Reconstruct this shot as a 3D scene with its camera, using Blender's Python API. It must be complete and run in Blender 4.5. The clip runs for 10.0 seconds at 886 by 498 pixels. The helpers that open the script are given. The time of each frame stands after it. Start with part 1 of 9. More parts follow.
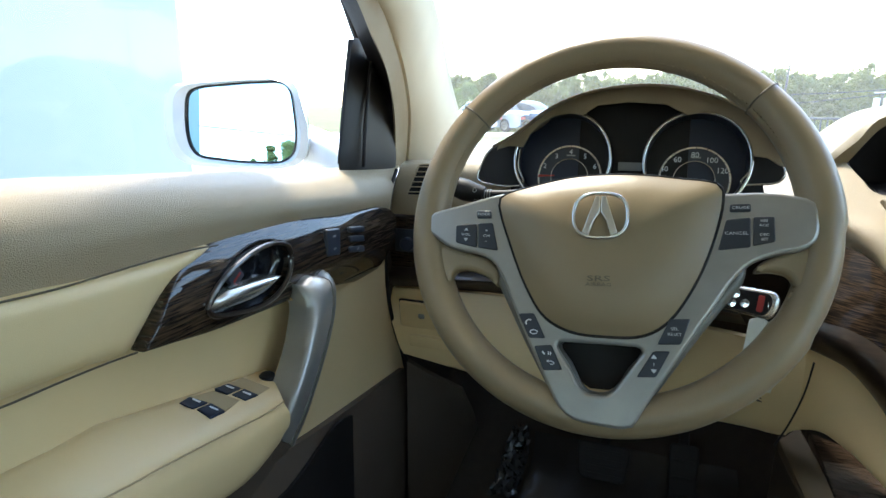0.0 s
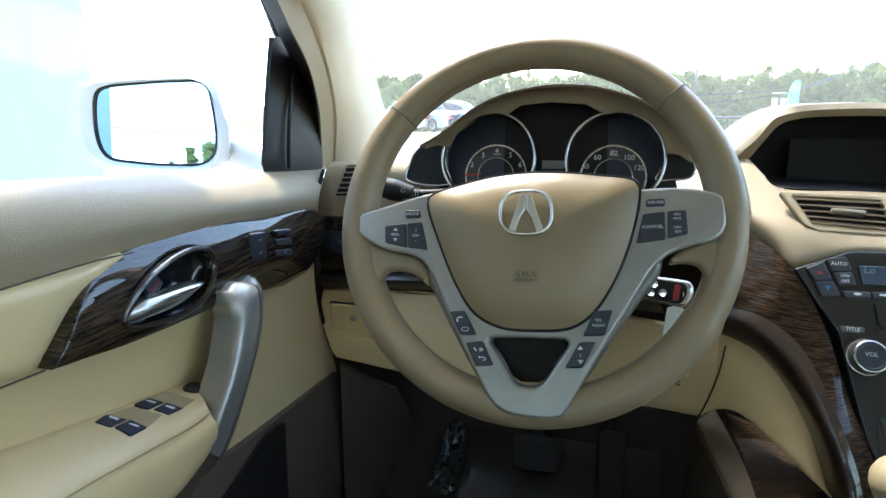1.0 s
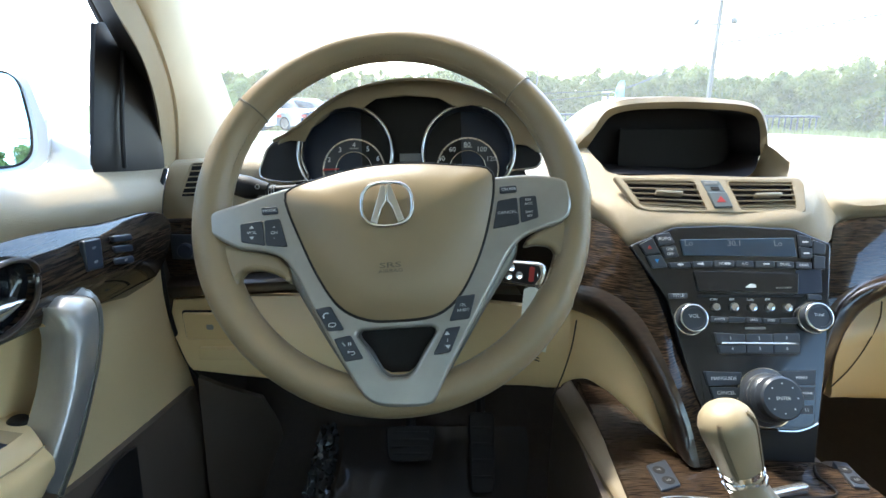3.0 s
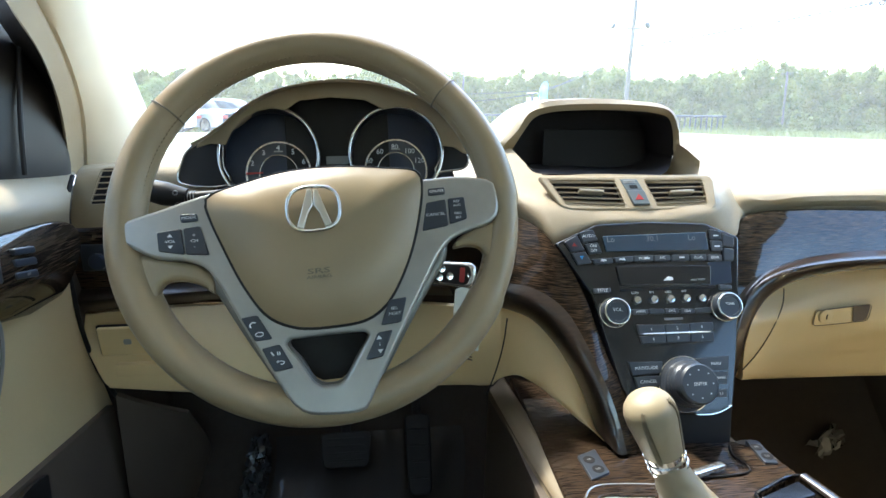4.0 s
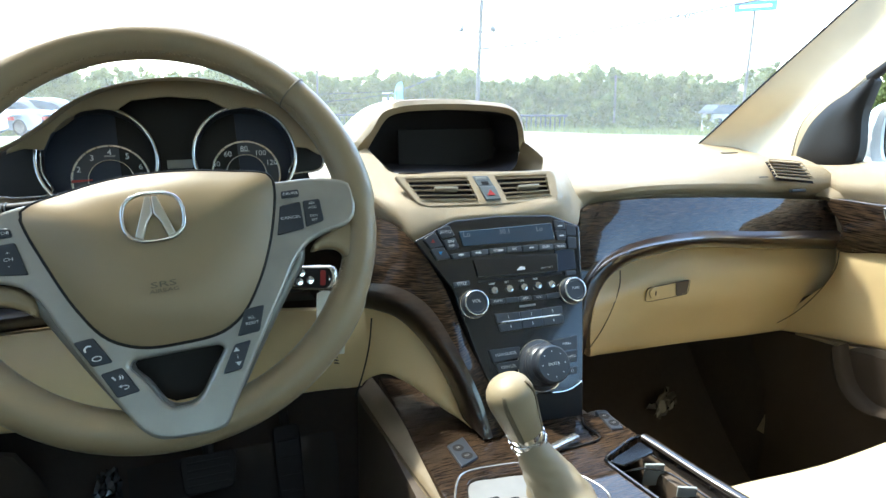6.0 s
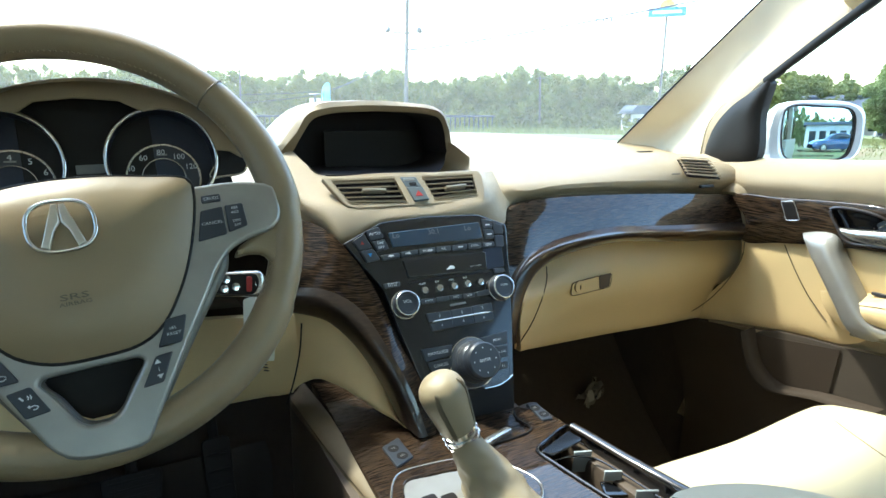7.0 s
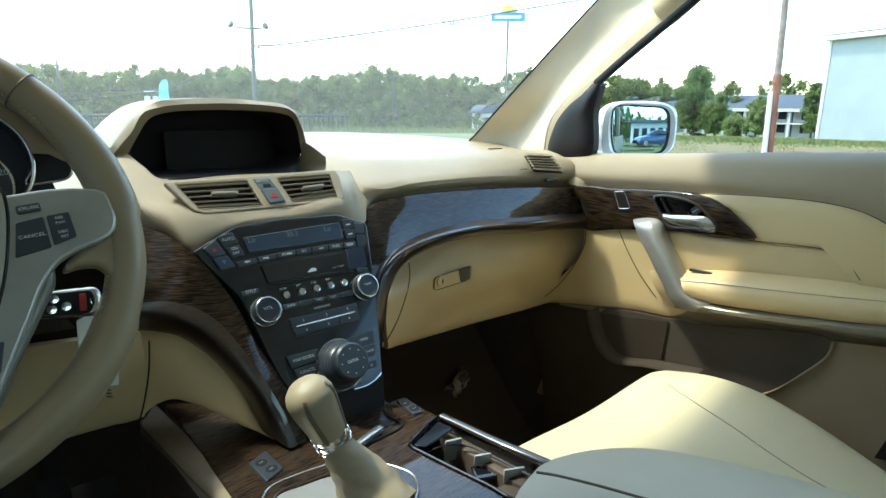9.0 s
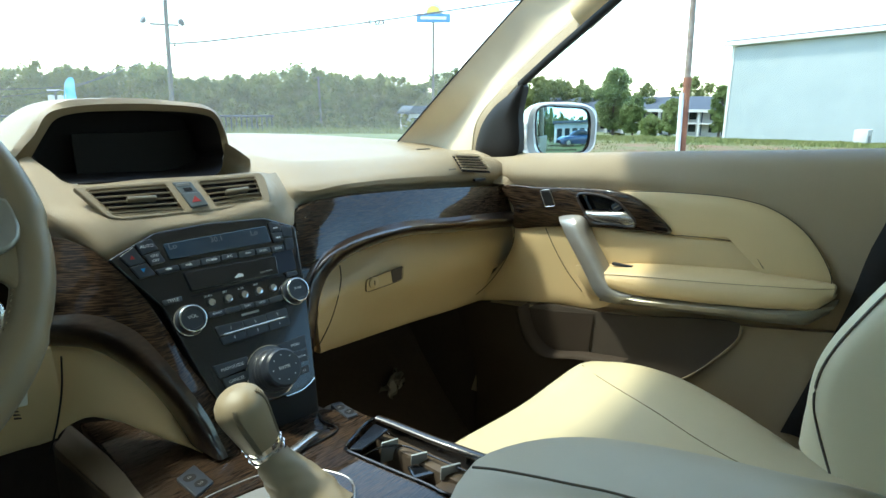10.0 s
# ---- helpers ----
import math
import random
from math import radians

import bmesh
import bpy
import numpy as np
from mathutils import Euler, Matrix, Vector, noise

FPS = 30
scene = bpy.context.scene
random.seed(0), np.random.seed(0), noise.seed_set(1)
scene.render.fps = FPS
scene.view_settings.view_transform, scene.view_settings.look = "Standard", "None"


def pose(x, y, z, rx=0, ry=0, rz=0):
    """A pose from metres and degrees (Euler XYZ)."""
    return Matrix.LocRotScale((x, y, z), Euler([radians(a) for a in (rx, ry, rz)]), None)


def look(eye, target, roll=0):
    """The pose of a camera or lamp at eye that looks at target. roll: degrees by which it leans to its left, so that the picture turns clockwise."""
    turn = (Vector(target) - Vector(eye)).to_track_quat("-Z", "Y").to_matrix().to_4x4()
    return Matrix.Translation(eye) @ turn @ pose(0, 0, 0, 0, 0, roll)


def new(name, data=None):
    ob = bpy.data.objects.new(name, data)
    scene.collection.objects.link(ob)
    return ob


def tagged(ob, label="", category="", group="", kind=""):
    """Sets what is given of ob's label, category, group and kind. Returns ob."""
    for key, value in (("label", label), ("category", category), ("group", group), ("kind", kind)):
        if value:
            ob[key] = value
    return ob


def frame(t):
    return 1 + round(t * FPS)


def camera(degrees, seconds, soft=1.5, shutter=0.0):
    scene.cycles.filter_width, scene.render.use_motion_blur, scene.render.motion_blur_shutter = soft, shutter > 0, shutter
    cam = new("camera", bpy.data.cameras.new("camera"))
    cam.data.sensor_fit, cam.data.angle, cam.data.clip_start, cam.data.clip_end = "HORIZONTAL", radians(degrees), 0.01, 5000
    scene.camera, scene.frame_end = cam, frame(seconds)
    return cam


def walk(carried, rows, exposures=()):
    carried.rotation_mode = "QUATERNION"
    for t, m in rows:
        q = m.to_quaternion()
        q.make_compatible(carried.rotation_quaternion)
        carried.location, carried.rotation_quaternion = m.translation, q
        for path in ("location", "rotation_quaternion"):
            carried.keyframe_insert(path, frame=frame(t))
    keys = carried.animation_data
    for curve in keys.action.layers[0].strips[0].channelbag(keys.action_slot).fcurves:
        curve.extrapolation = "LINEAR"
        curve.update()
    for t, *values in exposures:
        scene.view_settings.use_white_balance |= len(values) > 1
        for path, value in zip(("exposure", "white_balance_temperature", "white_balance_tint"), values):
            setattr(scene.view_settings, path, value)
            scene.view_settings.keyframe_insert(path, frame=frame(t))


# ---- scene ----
# Car coordinates: x to the right of the steering column, y forward, z up from the ground.
cam = camera(74.6, 10.0)
PATH = (
    (0.0, 0.0424, 0.0014, 1.2262, 76.19, -0.2, 20.61),
    (0.5, 0.0435, 0.0026, 1.2262, 76.2, -0.19, 17.18),
    (1.0, 0.0443, 0.0018, 1.2262, 76.2, -0.17, 13.69),
    (1.5, 0.0439, 0.0011, 1.2243, 76.16, -0.18, 10.17),
    (2.0, 0.0427, -0.001, 1.2215, 76.09, -0.13, 6.71),
    (2.5, 0.043, 0.0, 1.22, 76.04, -0.13, 3.26),
    (4.0, 0.0456, 0.0029, 1.2223, 76.11, -0.17, -7.1),
    (4.5, 0.0469, 0.0022, 1.2219, 76.17, -0.13, -10.5),
    (5.0, 0.0478, 0.0016, 1.2216, 76.2, -0.15, -13.92),
    (5.5, 0.0488, 0.0017, 1.2218, 76.14, -0.2, -17.36),
    (7.0, 0.0524, -0.0056, 1.2233, 76.25, -0.12, -27.57),
    (7.5, 0.0526, -0.0058, 1.2232, 76.21, -0.2, -31.02),
    (8.0, 0.0521, -0.0068, 1.223, 76.2, -0.23, -34.47),
    (8.5, 0.0522, -0.0064, 1.223, 76.2, -0.28, -37.95),
    (9.0, 0.0523, -0.0062, 1.2224, 76.24, -0.3, -41.44),
    (9.5, 0.0519, -0.0075, 1.2225, 76.26, -0.38, -44.88),
    (10.0, 0.051, -0.0085, 1.223, 76.32, -0.39, -48.34))
walk(cam, [(r[0], pose(*r[1:])) for r in PATH], exposures=((0.0, 3.15, 6600, 5), (1.5, 3.42, 6500, 5), (2.5, 3.53, 6450, 5), (5.0, 3.48, 6350, 4), (7.0, 3.2, 6300, -2), (10.0, 2.5, 6400, -8)))

# world and sun
SUN_ELEVATION, SUN_LEFT = 61, 36          # degrees up, degrees to the left of straight ahead
sky_world = bpy.data.worlds.new("sky")
scene.world = sky_world
sky_world.use_nodes = True
wn = sky_world.node_tree.nodes
sky = wn.new("ShaderNodeTexSky")
sky.sky_type, sky.sun_disc = "NISHITA", False
sky.sun_elevation, sky.sun_rotation = radians(SUN_ELEVATION), radians(-SUN_LEFT)
sky.dust_density, sky.air_density = 0.8, 1.0
sky_world.node_tree.links.new(sky.outputs[0], wn["Background"].inputs[0])
wn["Background"].inputs[1].default_value = 0.15
sun = new("sun", bpy.data.lights.new("sun", "SUN"))
sun.data.energy, sun.data.angle, sun.data.color = 0.9, radians(4), (1.0, 0.95, 0.86)
se, sl = radians(SUN_ELEVATION), radians(SUN_LEFT)
sun.matrix_world = look((-30 * math.sin(sl) * math.cos(se), 30 * math.cos(sl) * math.cos(se), 30 * math.sin(se)), (0, 0, 0))


# ---- materials ----
def material(name, color, rough=0.5, metal=0.0, second=None, scale=20.0, bump=0.0, bump_scale=400.0, coat=0.0, stretch=(1, 1, 1), voronoi=False, spec=0.5, mottle=0.0):
    m = bpy.data.materials.new(name)
    m.use_nodes = True
    n, l = m.node_tree.nodes, m.node_tree.links
    b = n["Principled BSDF"]
    b.inputs["Roughness"].default_value, b.inputs["Metallic"].default_value = rough, metal
    b.inputs["Coat Weight"].default_value, b.inputs["Coat Roughness"].default_value = coat, 0.04
    b.inputs["Specular IOR Level"].default_value = spec
    co = n.new("ShaderNodeTexCoord")
    mp = n.new("ShaderNodeMapping")
    mp.inputs["Scale"].default_value = stretch
    l.new(co.outputs["Object"], mp.inputs["Vector"])
    tex = n.new("ShaderNodeTexNoise")
    tex.inputs["Scale"].default_value, tex.inputs["Detail"].default_value = scale, 5
    l.new(mp.outputs[0], tex.inputs["Vector"])
    ramp = n.new("ShaderNodeValToRGB")
    sec = second or tuple(c * 0.88 for c in color)
    ramp.color_ramp.elements[0].color, ramp.color_ramp.elements[1].color = (*sec, 1), (*color, 1)
    ramp.color_ramp.elements[0].position, ramp.color_ramp.elements[1].position = 0.35, 0.65
    l.new(tex.outputs["Fac"], ramp.inputs[0])
    out = ramp.outputs[0]
    if mottle:
        big = n.new("ShaderNodeTexNoise")
        big.inputs["Scale"].default_value = scale / 9
        mix = n.new("ShaderNodeMixRGB")
        mix.blend_type = "MULTIPLY"
        l.new(co.outputs["Object"], big.inputs["Vector"])
        rr = n.new("ShaderNodeMapRange")
        rr.inputs["From Min"].default_value, rr.inputs["From Max"].default_value = 0.3, 0.7
        rr.inputs["To Min"].default_value, rr.inputs["To Max"].default_value = 1 - mottle, 1
        l.new(big.outputs["Fac"], rr.inputs[0])
        mix.inputs[0].default_value = 1
        l.new(out, mix.inputs[1])
        l.new(rr.outputs[0], mix.inputs[2])
        out = mix.outputs[0]
    l.new(out, b.inputs["Base Color"])
    if bump:
        t2 = n.new("ShaderNodeTexVoronoi" if voronoi else "ShaderNodeTexNoise")
        t2.inputs["Scale"].default_value = bump_scale
        l.new(co.outputs["Object"], t2.inputs["Vector"])
        bp = n.new("ShaderNodeBump")
        bp.inputs["Strength"].default_value, bp.inputs["Distance"].default_value = bump, 0.001
        l.new(t2.outputs["Distance" if voronoi else "Fac"], bp.inputs["Height"])
        l.new(bp.outputs[0], b.inputs["Normal"])
    return m


def leaf_material(name, color, dark):
    """Leaves that let some light through."""
    m = material(name, color, 0.7, second=dark, scale=0.4, mottle=0.3, spec=0.2)
    n, l = m.node_tree.nodes, m.node_tree.links
    tl, mx = n.new("ShaderNodeBsdfTranslucent"), n.new("ShaderNodeMixShader")
    src = n["Principled BSDF"].inputs["Base Color"].links[0].from_socket
    l.new(src, tl.inputs[0])
    mx.inputs[0].default_value = 0.4
    l.new(n["Principled BSDF"].outputs[0], mx.inputs[1])
    l.new(tl.outputs[0], mx.inputs[2])
    l.new(mx.outputs[0], n["Material Output"].inputs[0])
    return m


def glass_material(name, tint=(1, 1, 1), gloss=0.04, haze=0.0):
    m = bpy.data.materials.new(name)
    m.use_nodes = True
    n, l = m.node_tree.nodes, m.node_tree.links
    n.remove(n["Principled BSDF"])
    tr, gl, mx = n.new("ShaderNodeBsdfTransparent"), n.new("ShaderNodeBsdfGlossy"), n.new("ShaderNodeMixShader")
    tr.inputs[0].default_value = (*tint, 1)
    gl.inputs["Roughness"].default_value = 0.02
    mx.inputs[0].default_value = gloss
    l.new(tr.outputs[0], mx.inputs[1])
    l.new(gl.outputs[0], mx.inputs[2])
    last = mx
    # A pale translucent share mixed in as a veil of haze.
    if haze:
        sc, last = n.new("ShaderNodeBsdfTranslucent"), n.new("ShaderNodeMixShader")
        sc.inputs[0].default_value = (0.9, 0.9, 0.88, 1)
        last.inputs[0].default_value = haze
        l.new(mx.outputs[0], last.inputs[1])
        l.new(sc.outputs[0], last.inputs[2])
    l.new(last.outputs[0], n["Material Output"].inputs[0])
    return m


TAN = material("tan_vinyl", (0.335, 0.258, 0.155), 0.46, bump=0.6, bump_scale=1150, voronoi=True, scale=6, second=(0.32, 0.242, 0.142))
CREAM = material("cream_leather", (0.655, 0.478, 0.248), 0.45, bump=0.22, bump_scale=1500, scale=5, second=(0.59, 0.45, 0.235))
SEAT = material("seat_leather", (0.69, 0.59, 0.38), 0.42, bump=0.22, bump_scale=1400, scale=4, second=(0.64, 0.545, 0.34))
LEATHER = material("wheel_leather", (0.29, 0.210, 0.120), 0.34, bump=0.22, bump_scale=1500, scale=8, second=(0.252, 0.192, 0.112))
# Greyer than the seat leather: the lid's shade is put into its colour.
SHADED_LEATHER = material("shaded_lid_leather", (0.55, 0.475, 0.33), 0.45, bump=0.2, bump_scale=1400, scale=5)
BROWN = material("dark_brown_plastic", (0.092, 0.066, 0.045), 0.6, bump=0.4, bump_scale=600, scale=10)
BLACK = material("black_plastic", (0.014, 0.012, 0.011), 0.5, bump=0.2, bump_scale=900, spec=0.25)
RUBBER = material("black_rubber", (0.025, 0.022, 0.020), 0.7, spec=0.3)
PIANO = material("gloss_black", (0.008, 0.009, 0.012), 0.16, coat=0.6, spec=0.5)
DEEP_BROWN = material("deep_brown_plastic", (0.050, 0.037, 0.027), 0.7, bump=0.4, bump_scale=600, scale=10, spec=0.15)
CAVITY = material("matte_black", (0.026, 0.022, 0.023), 0.8, spec=0.2)
POCKET = material("brown_pocket_lining", (0.062, 0.047, 0.033), 0.8, bump=0.3, bump_scale=600, scale=10)
BUTTON = material("button_plastic", (0.030, 0.036, 0.047), 0.32, spec=0.6)
NAVY = material("navy_button", (0.022, 0.029, 0.048), 0.36, spec=0.35)
SWITCH_GREY = material("switch_plastic", (0.12, 0.138, 0.143), 0.35, spec=0.5)
SCREEN = material("dark_screen", (0.013, 0.0095, 0.008), 0.5, spec=0.15)
SILVER = material("silver_paint", (0.40, 0.385, 0.35), 0.32, metal=0.55, bump=0.05, bump_scale=900, scale=30)
CHROME = material("chrome", (0.75, 0.75, 0.74), 0.12, metal=1.0)
EMBLEM = material("bright_emblem_metal", (0.88, 0.86, 0.80), 0.28, metal=1.0)
STEEL = material("brushed_metal", (0.55, 0.53, 0.49), 0.26, metal=0.9, scale=60, stretch=(1, 12, 12))
def dark_wood(name, stretch, tone=1.0, turn=0.0, deep=0.022, coat=1.0):
    """Fine straight grain in short pale dashes under a clear coat; turn: degrees about z to the grain's way."""
    m = material(name, (0.19 * tone, 0.115 * tone, 0.062 * tone), 0.5, second=(deep * tone, deep * 0.64 * tone, deep * 0.45 * tone), scale=60, stretch=stretch, coat=coat, mottle=0.35, spec=0.05)
    n, l = m.node_tree.nodes, m.node_tree.links
    [k for k in n if k.type == "TEX_NOISE"][0].inputs["Detail"].default_value = 2
    r = [k for k in n if k.type == "VALTORGB"][0].color_ramp
    r.elements[0].position, r.elements[1].position = 0.42, 0.74
    n["Principled BSDF"].inputs["Coat Roughness"].default_value = 0.03
    if turn:
        first, rot = [k for k in n if k.type == "MAPPING"][0], n.new("ShaderNodeMapping")
        rot.inputs["Rotation"].default_value = (0, 0, radians(turn))
        l.new(first.inputs["Vector"].links[0].from_socket, rot.inputs["Vector"])
        l.new(rot.outputs[0], first.inputs["Vector"])
    return m


WOOD = dark_wood("dark_wood", (0.9, 1.6, 17), 0.55)
WOOD_WING = dark_wood("dark_wood_wing", (0.9, 1.6, 17), 0.5, 28, coat=0.3)
WOOD_DOOR = dark_wood("dark_wood_door", (1.2, 0.5, 10), 0.45)
WOOD_CONSOLE = dark_wood("dark_wood_console", (0.8, 15, 1.6), 0.45, 0, 0.045)
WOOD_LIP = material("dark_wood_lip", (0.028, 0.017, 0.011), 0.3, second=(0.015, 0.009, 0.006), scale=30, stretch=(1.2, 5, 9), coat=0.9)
CARPET = material("carpet", (0.050, 0.037, 0.029), 0.95, bump=1.0, bump_scale=900, scale=80)
CARPET_FILM = material("film_over_carpet", (0.016, 0.013, 0.012), 0.3, bump=0.15, bump_scale=45, coat=0.25)
FILM = material("plastic_film", (0.05, 0.052, 0.055), 0.06, bump=1.0, bump_scale=60, coat=1.0)
WHITE_INK = material("white_print", (0.7, 0.72, 0.74), 0.5)
GREY_INK = material("grey_print", (0.28, 0.28, 0.27), 0.5)
DARK_INK = material("dark_print", (0.14, 0.115, 0.075), 0.6)
RED_INK = material("red_print", (0.36, 0.025, 0.02), 0.5)
BLUE_INK = material("blue_print", (0.02, 0.25, 0.6), 0.5)
LCD = material("display_glass", (0.03, 0.055, 0.09), 0.2, coat=0.5)
LCD_INK = material("display_print", (0.12, 0.15, 0.18), 0.4)
PAPER = material("paper_tag", (0.7, 0.68, 0.56), 0.7)
CAR_WHITE = material("white_car_paint", (0.78, 0.78, 0.76), 0.25, coat=1.0)
MIRROR = material("mirror_glass", (0.44, 0.66, 0.78), 0.01, metal=1.0)
GLASS = glass_material("clear_glass")
# The haze over the view ahead is put into the windscreen material.
HAZY_GLASS = glass_material("hazy_windscreen_glass", (0.96, 0.99, 0.97), 0.05, 0.055)
# Tint set by how much light from behind should reach the cabin.
REAR_DIMMER = glass_material("rear_light_dimmer", (0.82, 0.83, 0.81), 0.05)
PILLAR = material("pillar_cloth", (0.62, 0.535, 0.385), 0.75, bump=0.4, bump_scale=1200, scale=6)
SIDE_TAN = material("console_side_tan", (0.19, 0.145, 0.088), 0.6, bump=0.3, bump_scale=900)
HEADLINER = material("headliner_cloth", (0.68, 0.63, 0.52), 0.9, bump=0.5, bump_scale=800)
TAB = material("grey_rubber_tab", (0.34, 0.37, 0.37), 0.6)
TAB_TAN = material("satin_vent_tab", (0.36, 0.31, 0.23), 0.32, metal=0.35)
# Wheel leather made paler: sunlight on the gear lever is put into the colour.
SUNLIT_KNOB = material("sunlit_knob_leather", (0.34, 0.275, 0.175), 0.4, bump=0.3, bump_scale=1300, scale=9, second=(0.31, 0.25, 0.155))
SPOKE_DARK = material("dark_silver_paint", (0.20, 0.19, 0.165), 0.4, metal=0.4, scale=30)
KNOB_SEAM = material("knob_seam", (0.20, 0.16, 0.10), 0.7)
SEAM = material("seam_shadow_line", (0.09, 0.07, 0.042), 0.8)
STRIP = material("satin_olive_strip", (0.25, 0.225, 0.165), 0.36, metal=0.45, bump=0.05, bump_scale=900, scale=30)
ARM_TAN = material("armrest_tan", (0.40, 0.295, 0.155), 0.7)
STITCH = material("stitching", (0.30, 0.23, 0.135), 0.7)


# ---- mesh helpers ----
def part(name, bm, mat, parent=None, label="", smooth=True):
    """One mesh object from a bmesh or mesh, under a thing or a part."""
    if isinstance(bm, bmesh.types.BMesh):
        me = bpy.data.meshes.new(name)
        bmesh.ops.recalc_face_normals(bm, faces=bm.faces)
        bm.to_mesh(me)
        bm.free()
    else:
        me = bm
    me.materials.clear()
    me.materials.append(mat)
    if smooth:
        me.polygons.foreach_set("use_smooth", [True] * len(me.polygons))
        me.set_sharp_from_angle(angle=radians(38))
    ob = new(name, me)
    if parent is not None:
        ob.parent = parent
        ob.matrix_parent_inverse = parent.matrix_world.inverted()
    if label:
        tagged(ob, label)
    return ob


def thing(name, at, label, category, group="", kind=""):
    ob = new(name)
    ob.empty_display_size = 0.05
    ob.matrix_world = Matrix.Translation(at)
    return tagged(ob, label, category, group, kind)


def spline(pts, n, closed=False):
    """n points evenly along a smooth curve through pts."""
    p = [Vector(q) for q in pts]
    m = len(p)
    dense = []
    spans = m if closed else m - 1
    for i in range(spans):
        if closed:
            a, b, c, d = p[(i - 1) % m], p[i], p[(i + 1) % m], p[(i + 2) % m]
        else:
            b, c = p[i], p[i + 1]
            a = p[i - 1] if i else b * 2 - c
            d = p[i + 2] if i + 2 < m else c * 2 - b
        t1 = max((b - a).length, 1e-6) ** 0.5
        t2 = t1 + max((c - b).length, 1e-6) ** 0.5
        t3 = t2 + max((d - c).length, 1e-6) ** 0.5
        for k in range(24):
            t = t1 + (t2 - t1) * k / 24
            a1 = a * ((t1 - t) / t1) + b * (t / t1)
            a2 = b * ((t2 - t) / (t2 - t1)) + c * ((t - t1) / (t2 - t1))
            a3 = c * ((t3 - t) / (t3 - t2)) + d * ((t - t2) / (t3 - t2))
            b1 = a1 * ((t2 - t) / t2) + a2 * (t / t2)
            b2 = a2 * ((t3 - t) / (t3 - t1)) + a3 * ((t - t1) / (t3 - t1))
            dense.append(b1 * ((t2 - t) / (t2 - t1)) + b2 * ((t - t1) / (t2 - t1)))
    dense.append(p[0] if closed else p[-1])
    run = [0.0]
    for i in range(1, len(dense)):
        run.append(run[-1] + (dense[i] - dense[i - 1]).length)
    out, j = [], 0
    for k in range(n):
        s = run[-1] * k / (n if closed else n - 1)
        while j < len(run) - 2 and run[j + 1] < s:
            j += 1
        f = (s - run[j]) / max(run[j + 1] - run[j], 1e-9)
        out.append(dense[j].lerp(dense[j + 1], min(max(f, 0), 1)))
    return out


def grid(rows, closed_v=False, closed_u=False):
    bm = bmesh.new()
    vs = [[bm.verts.new(p) for p in row] for row in rows]
    nr, nc = len(vs), len(vs[0])
    for i in range(nr if closed_v else nr - 1):
        for j in range(nc if closed_u else nc - 1):
            q = (vs[i][j], vs[i][(j + 1) % nc], vs[(i + 1) % nr][(j + 1) % nc], vs[(i + 1) % nr][j])
            if len(set(q)) == 4:
                bm.faces.new(q)
    return bm, vs


def sheet(curves, nu=24, nv=16, back=(0, 0.012, 0)):
    """A curved panel through the curves, closed by a second skin set off by back."""
    cs = [spline(c, nu) for c in curves]
    cols = [spline([c[j] for c in cs], nv) if len(cs) > 2 else [cs[0][j].lerp(cs[1][j], k / (nv - 1)) for k in range(nv)] for j in range(nu)]
    rows = [[cols[j][i] for j in range(nu)] for i in range(nv)]
    bm, vs = grid(rows)
    if back:
        off = Vector(back)
        ws = [[bm.verts.new(v.co + off) for v in row] for row in vs]
        for i in range(nv - 1):
            for j in range(nu - 1):
                bm.faces.new((ws[i][j], ws[i + 1][j], ws[i + 1][j + 1], ws[i][j + 1]))
        ring = [(0, j) for j in range(nu)] + [(i, nu - 1) for i in range(1, nv)] + [(nv - 1, j) for j in range(nu - 2, -1, -1)] + [(i, 0) for i in range(nv - 2, 0, -1)]
        for k in range(len(ring)):
            (a, b), (c, d) = ring[k], ring[(k + 1) % len(ring)]
            bm.faces.new((vs[a][b], vs[c][d], ws[c][d], ws[a][b]))
    return bm


def tube(path, radii, n=24, seg=14, flat=1.0, up=(0, 0, 1), closed=False, caps=True, square=2.0):
    """A swept section along a smooth path; radii: one per path point or one number; flat: height over width; square: 2 round, 4 boxy."""
    ps = spline(path, n, closed)
    if isinstance(radii, (int, float)):
        rs = [radii] * n
    else:
        m = len(radii)
        rs = []
        for k in range(n):
            f = k / (n - 1) * (m - 1)
            i = min(int(f), m - 2)
            rs.append(radii[i] + (radii[i + 1] - radii[i]) * (f - i))
    rows = []
    for k in range(n):
        t = (ps[(k + 1) % n] - ps[k - 1]) if closed else (ps[min(k + 1, n - 1)] - ps[max(k - 1, 0)])
        t.normalize()
        side = t.cross(Vector(up)).normalized()
        top = side.cross(t).normalized()
        row = []
        for s in range(seg):
            a = 2 * math.pi * s / seg
            ca, sa = math.cos(a), math.sin(a)
            e = 2 / square
            row.append(ps[k] + side * (rs[k] * math.copysign(abs(ca) ** e, ca)) + top * (rs[k] * flat * math.copysign(abs(sa) ** e, sa)))
        rows.append(row)
    bm, vs = grid(rows, closed_v=closed, closed_u=True)
    if caps and not closed:
        bm.faces.new(vs[0])
        bm.faces.new(list(reversed(vs[-1])))
    return bm


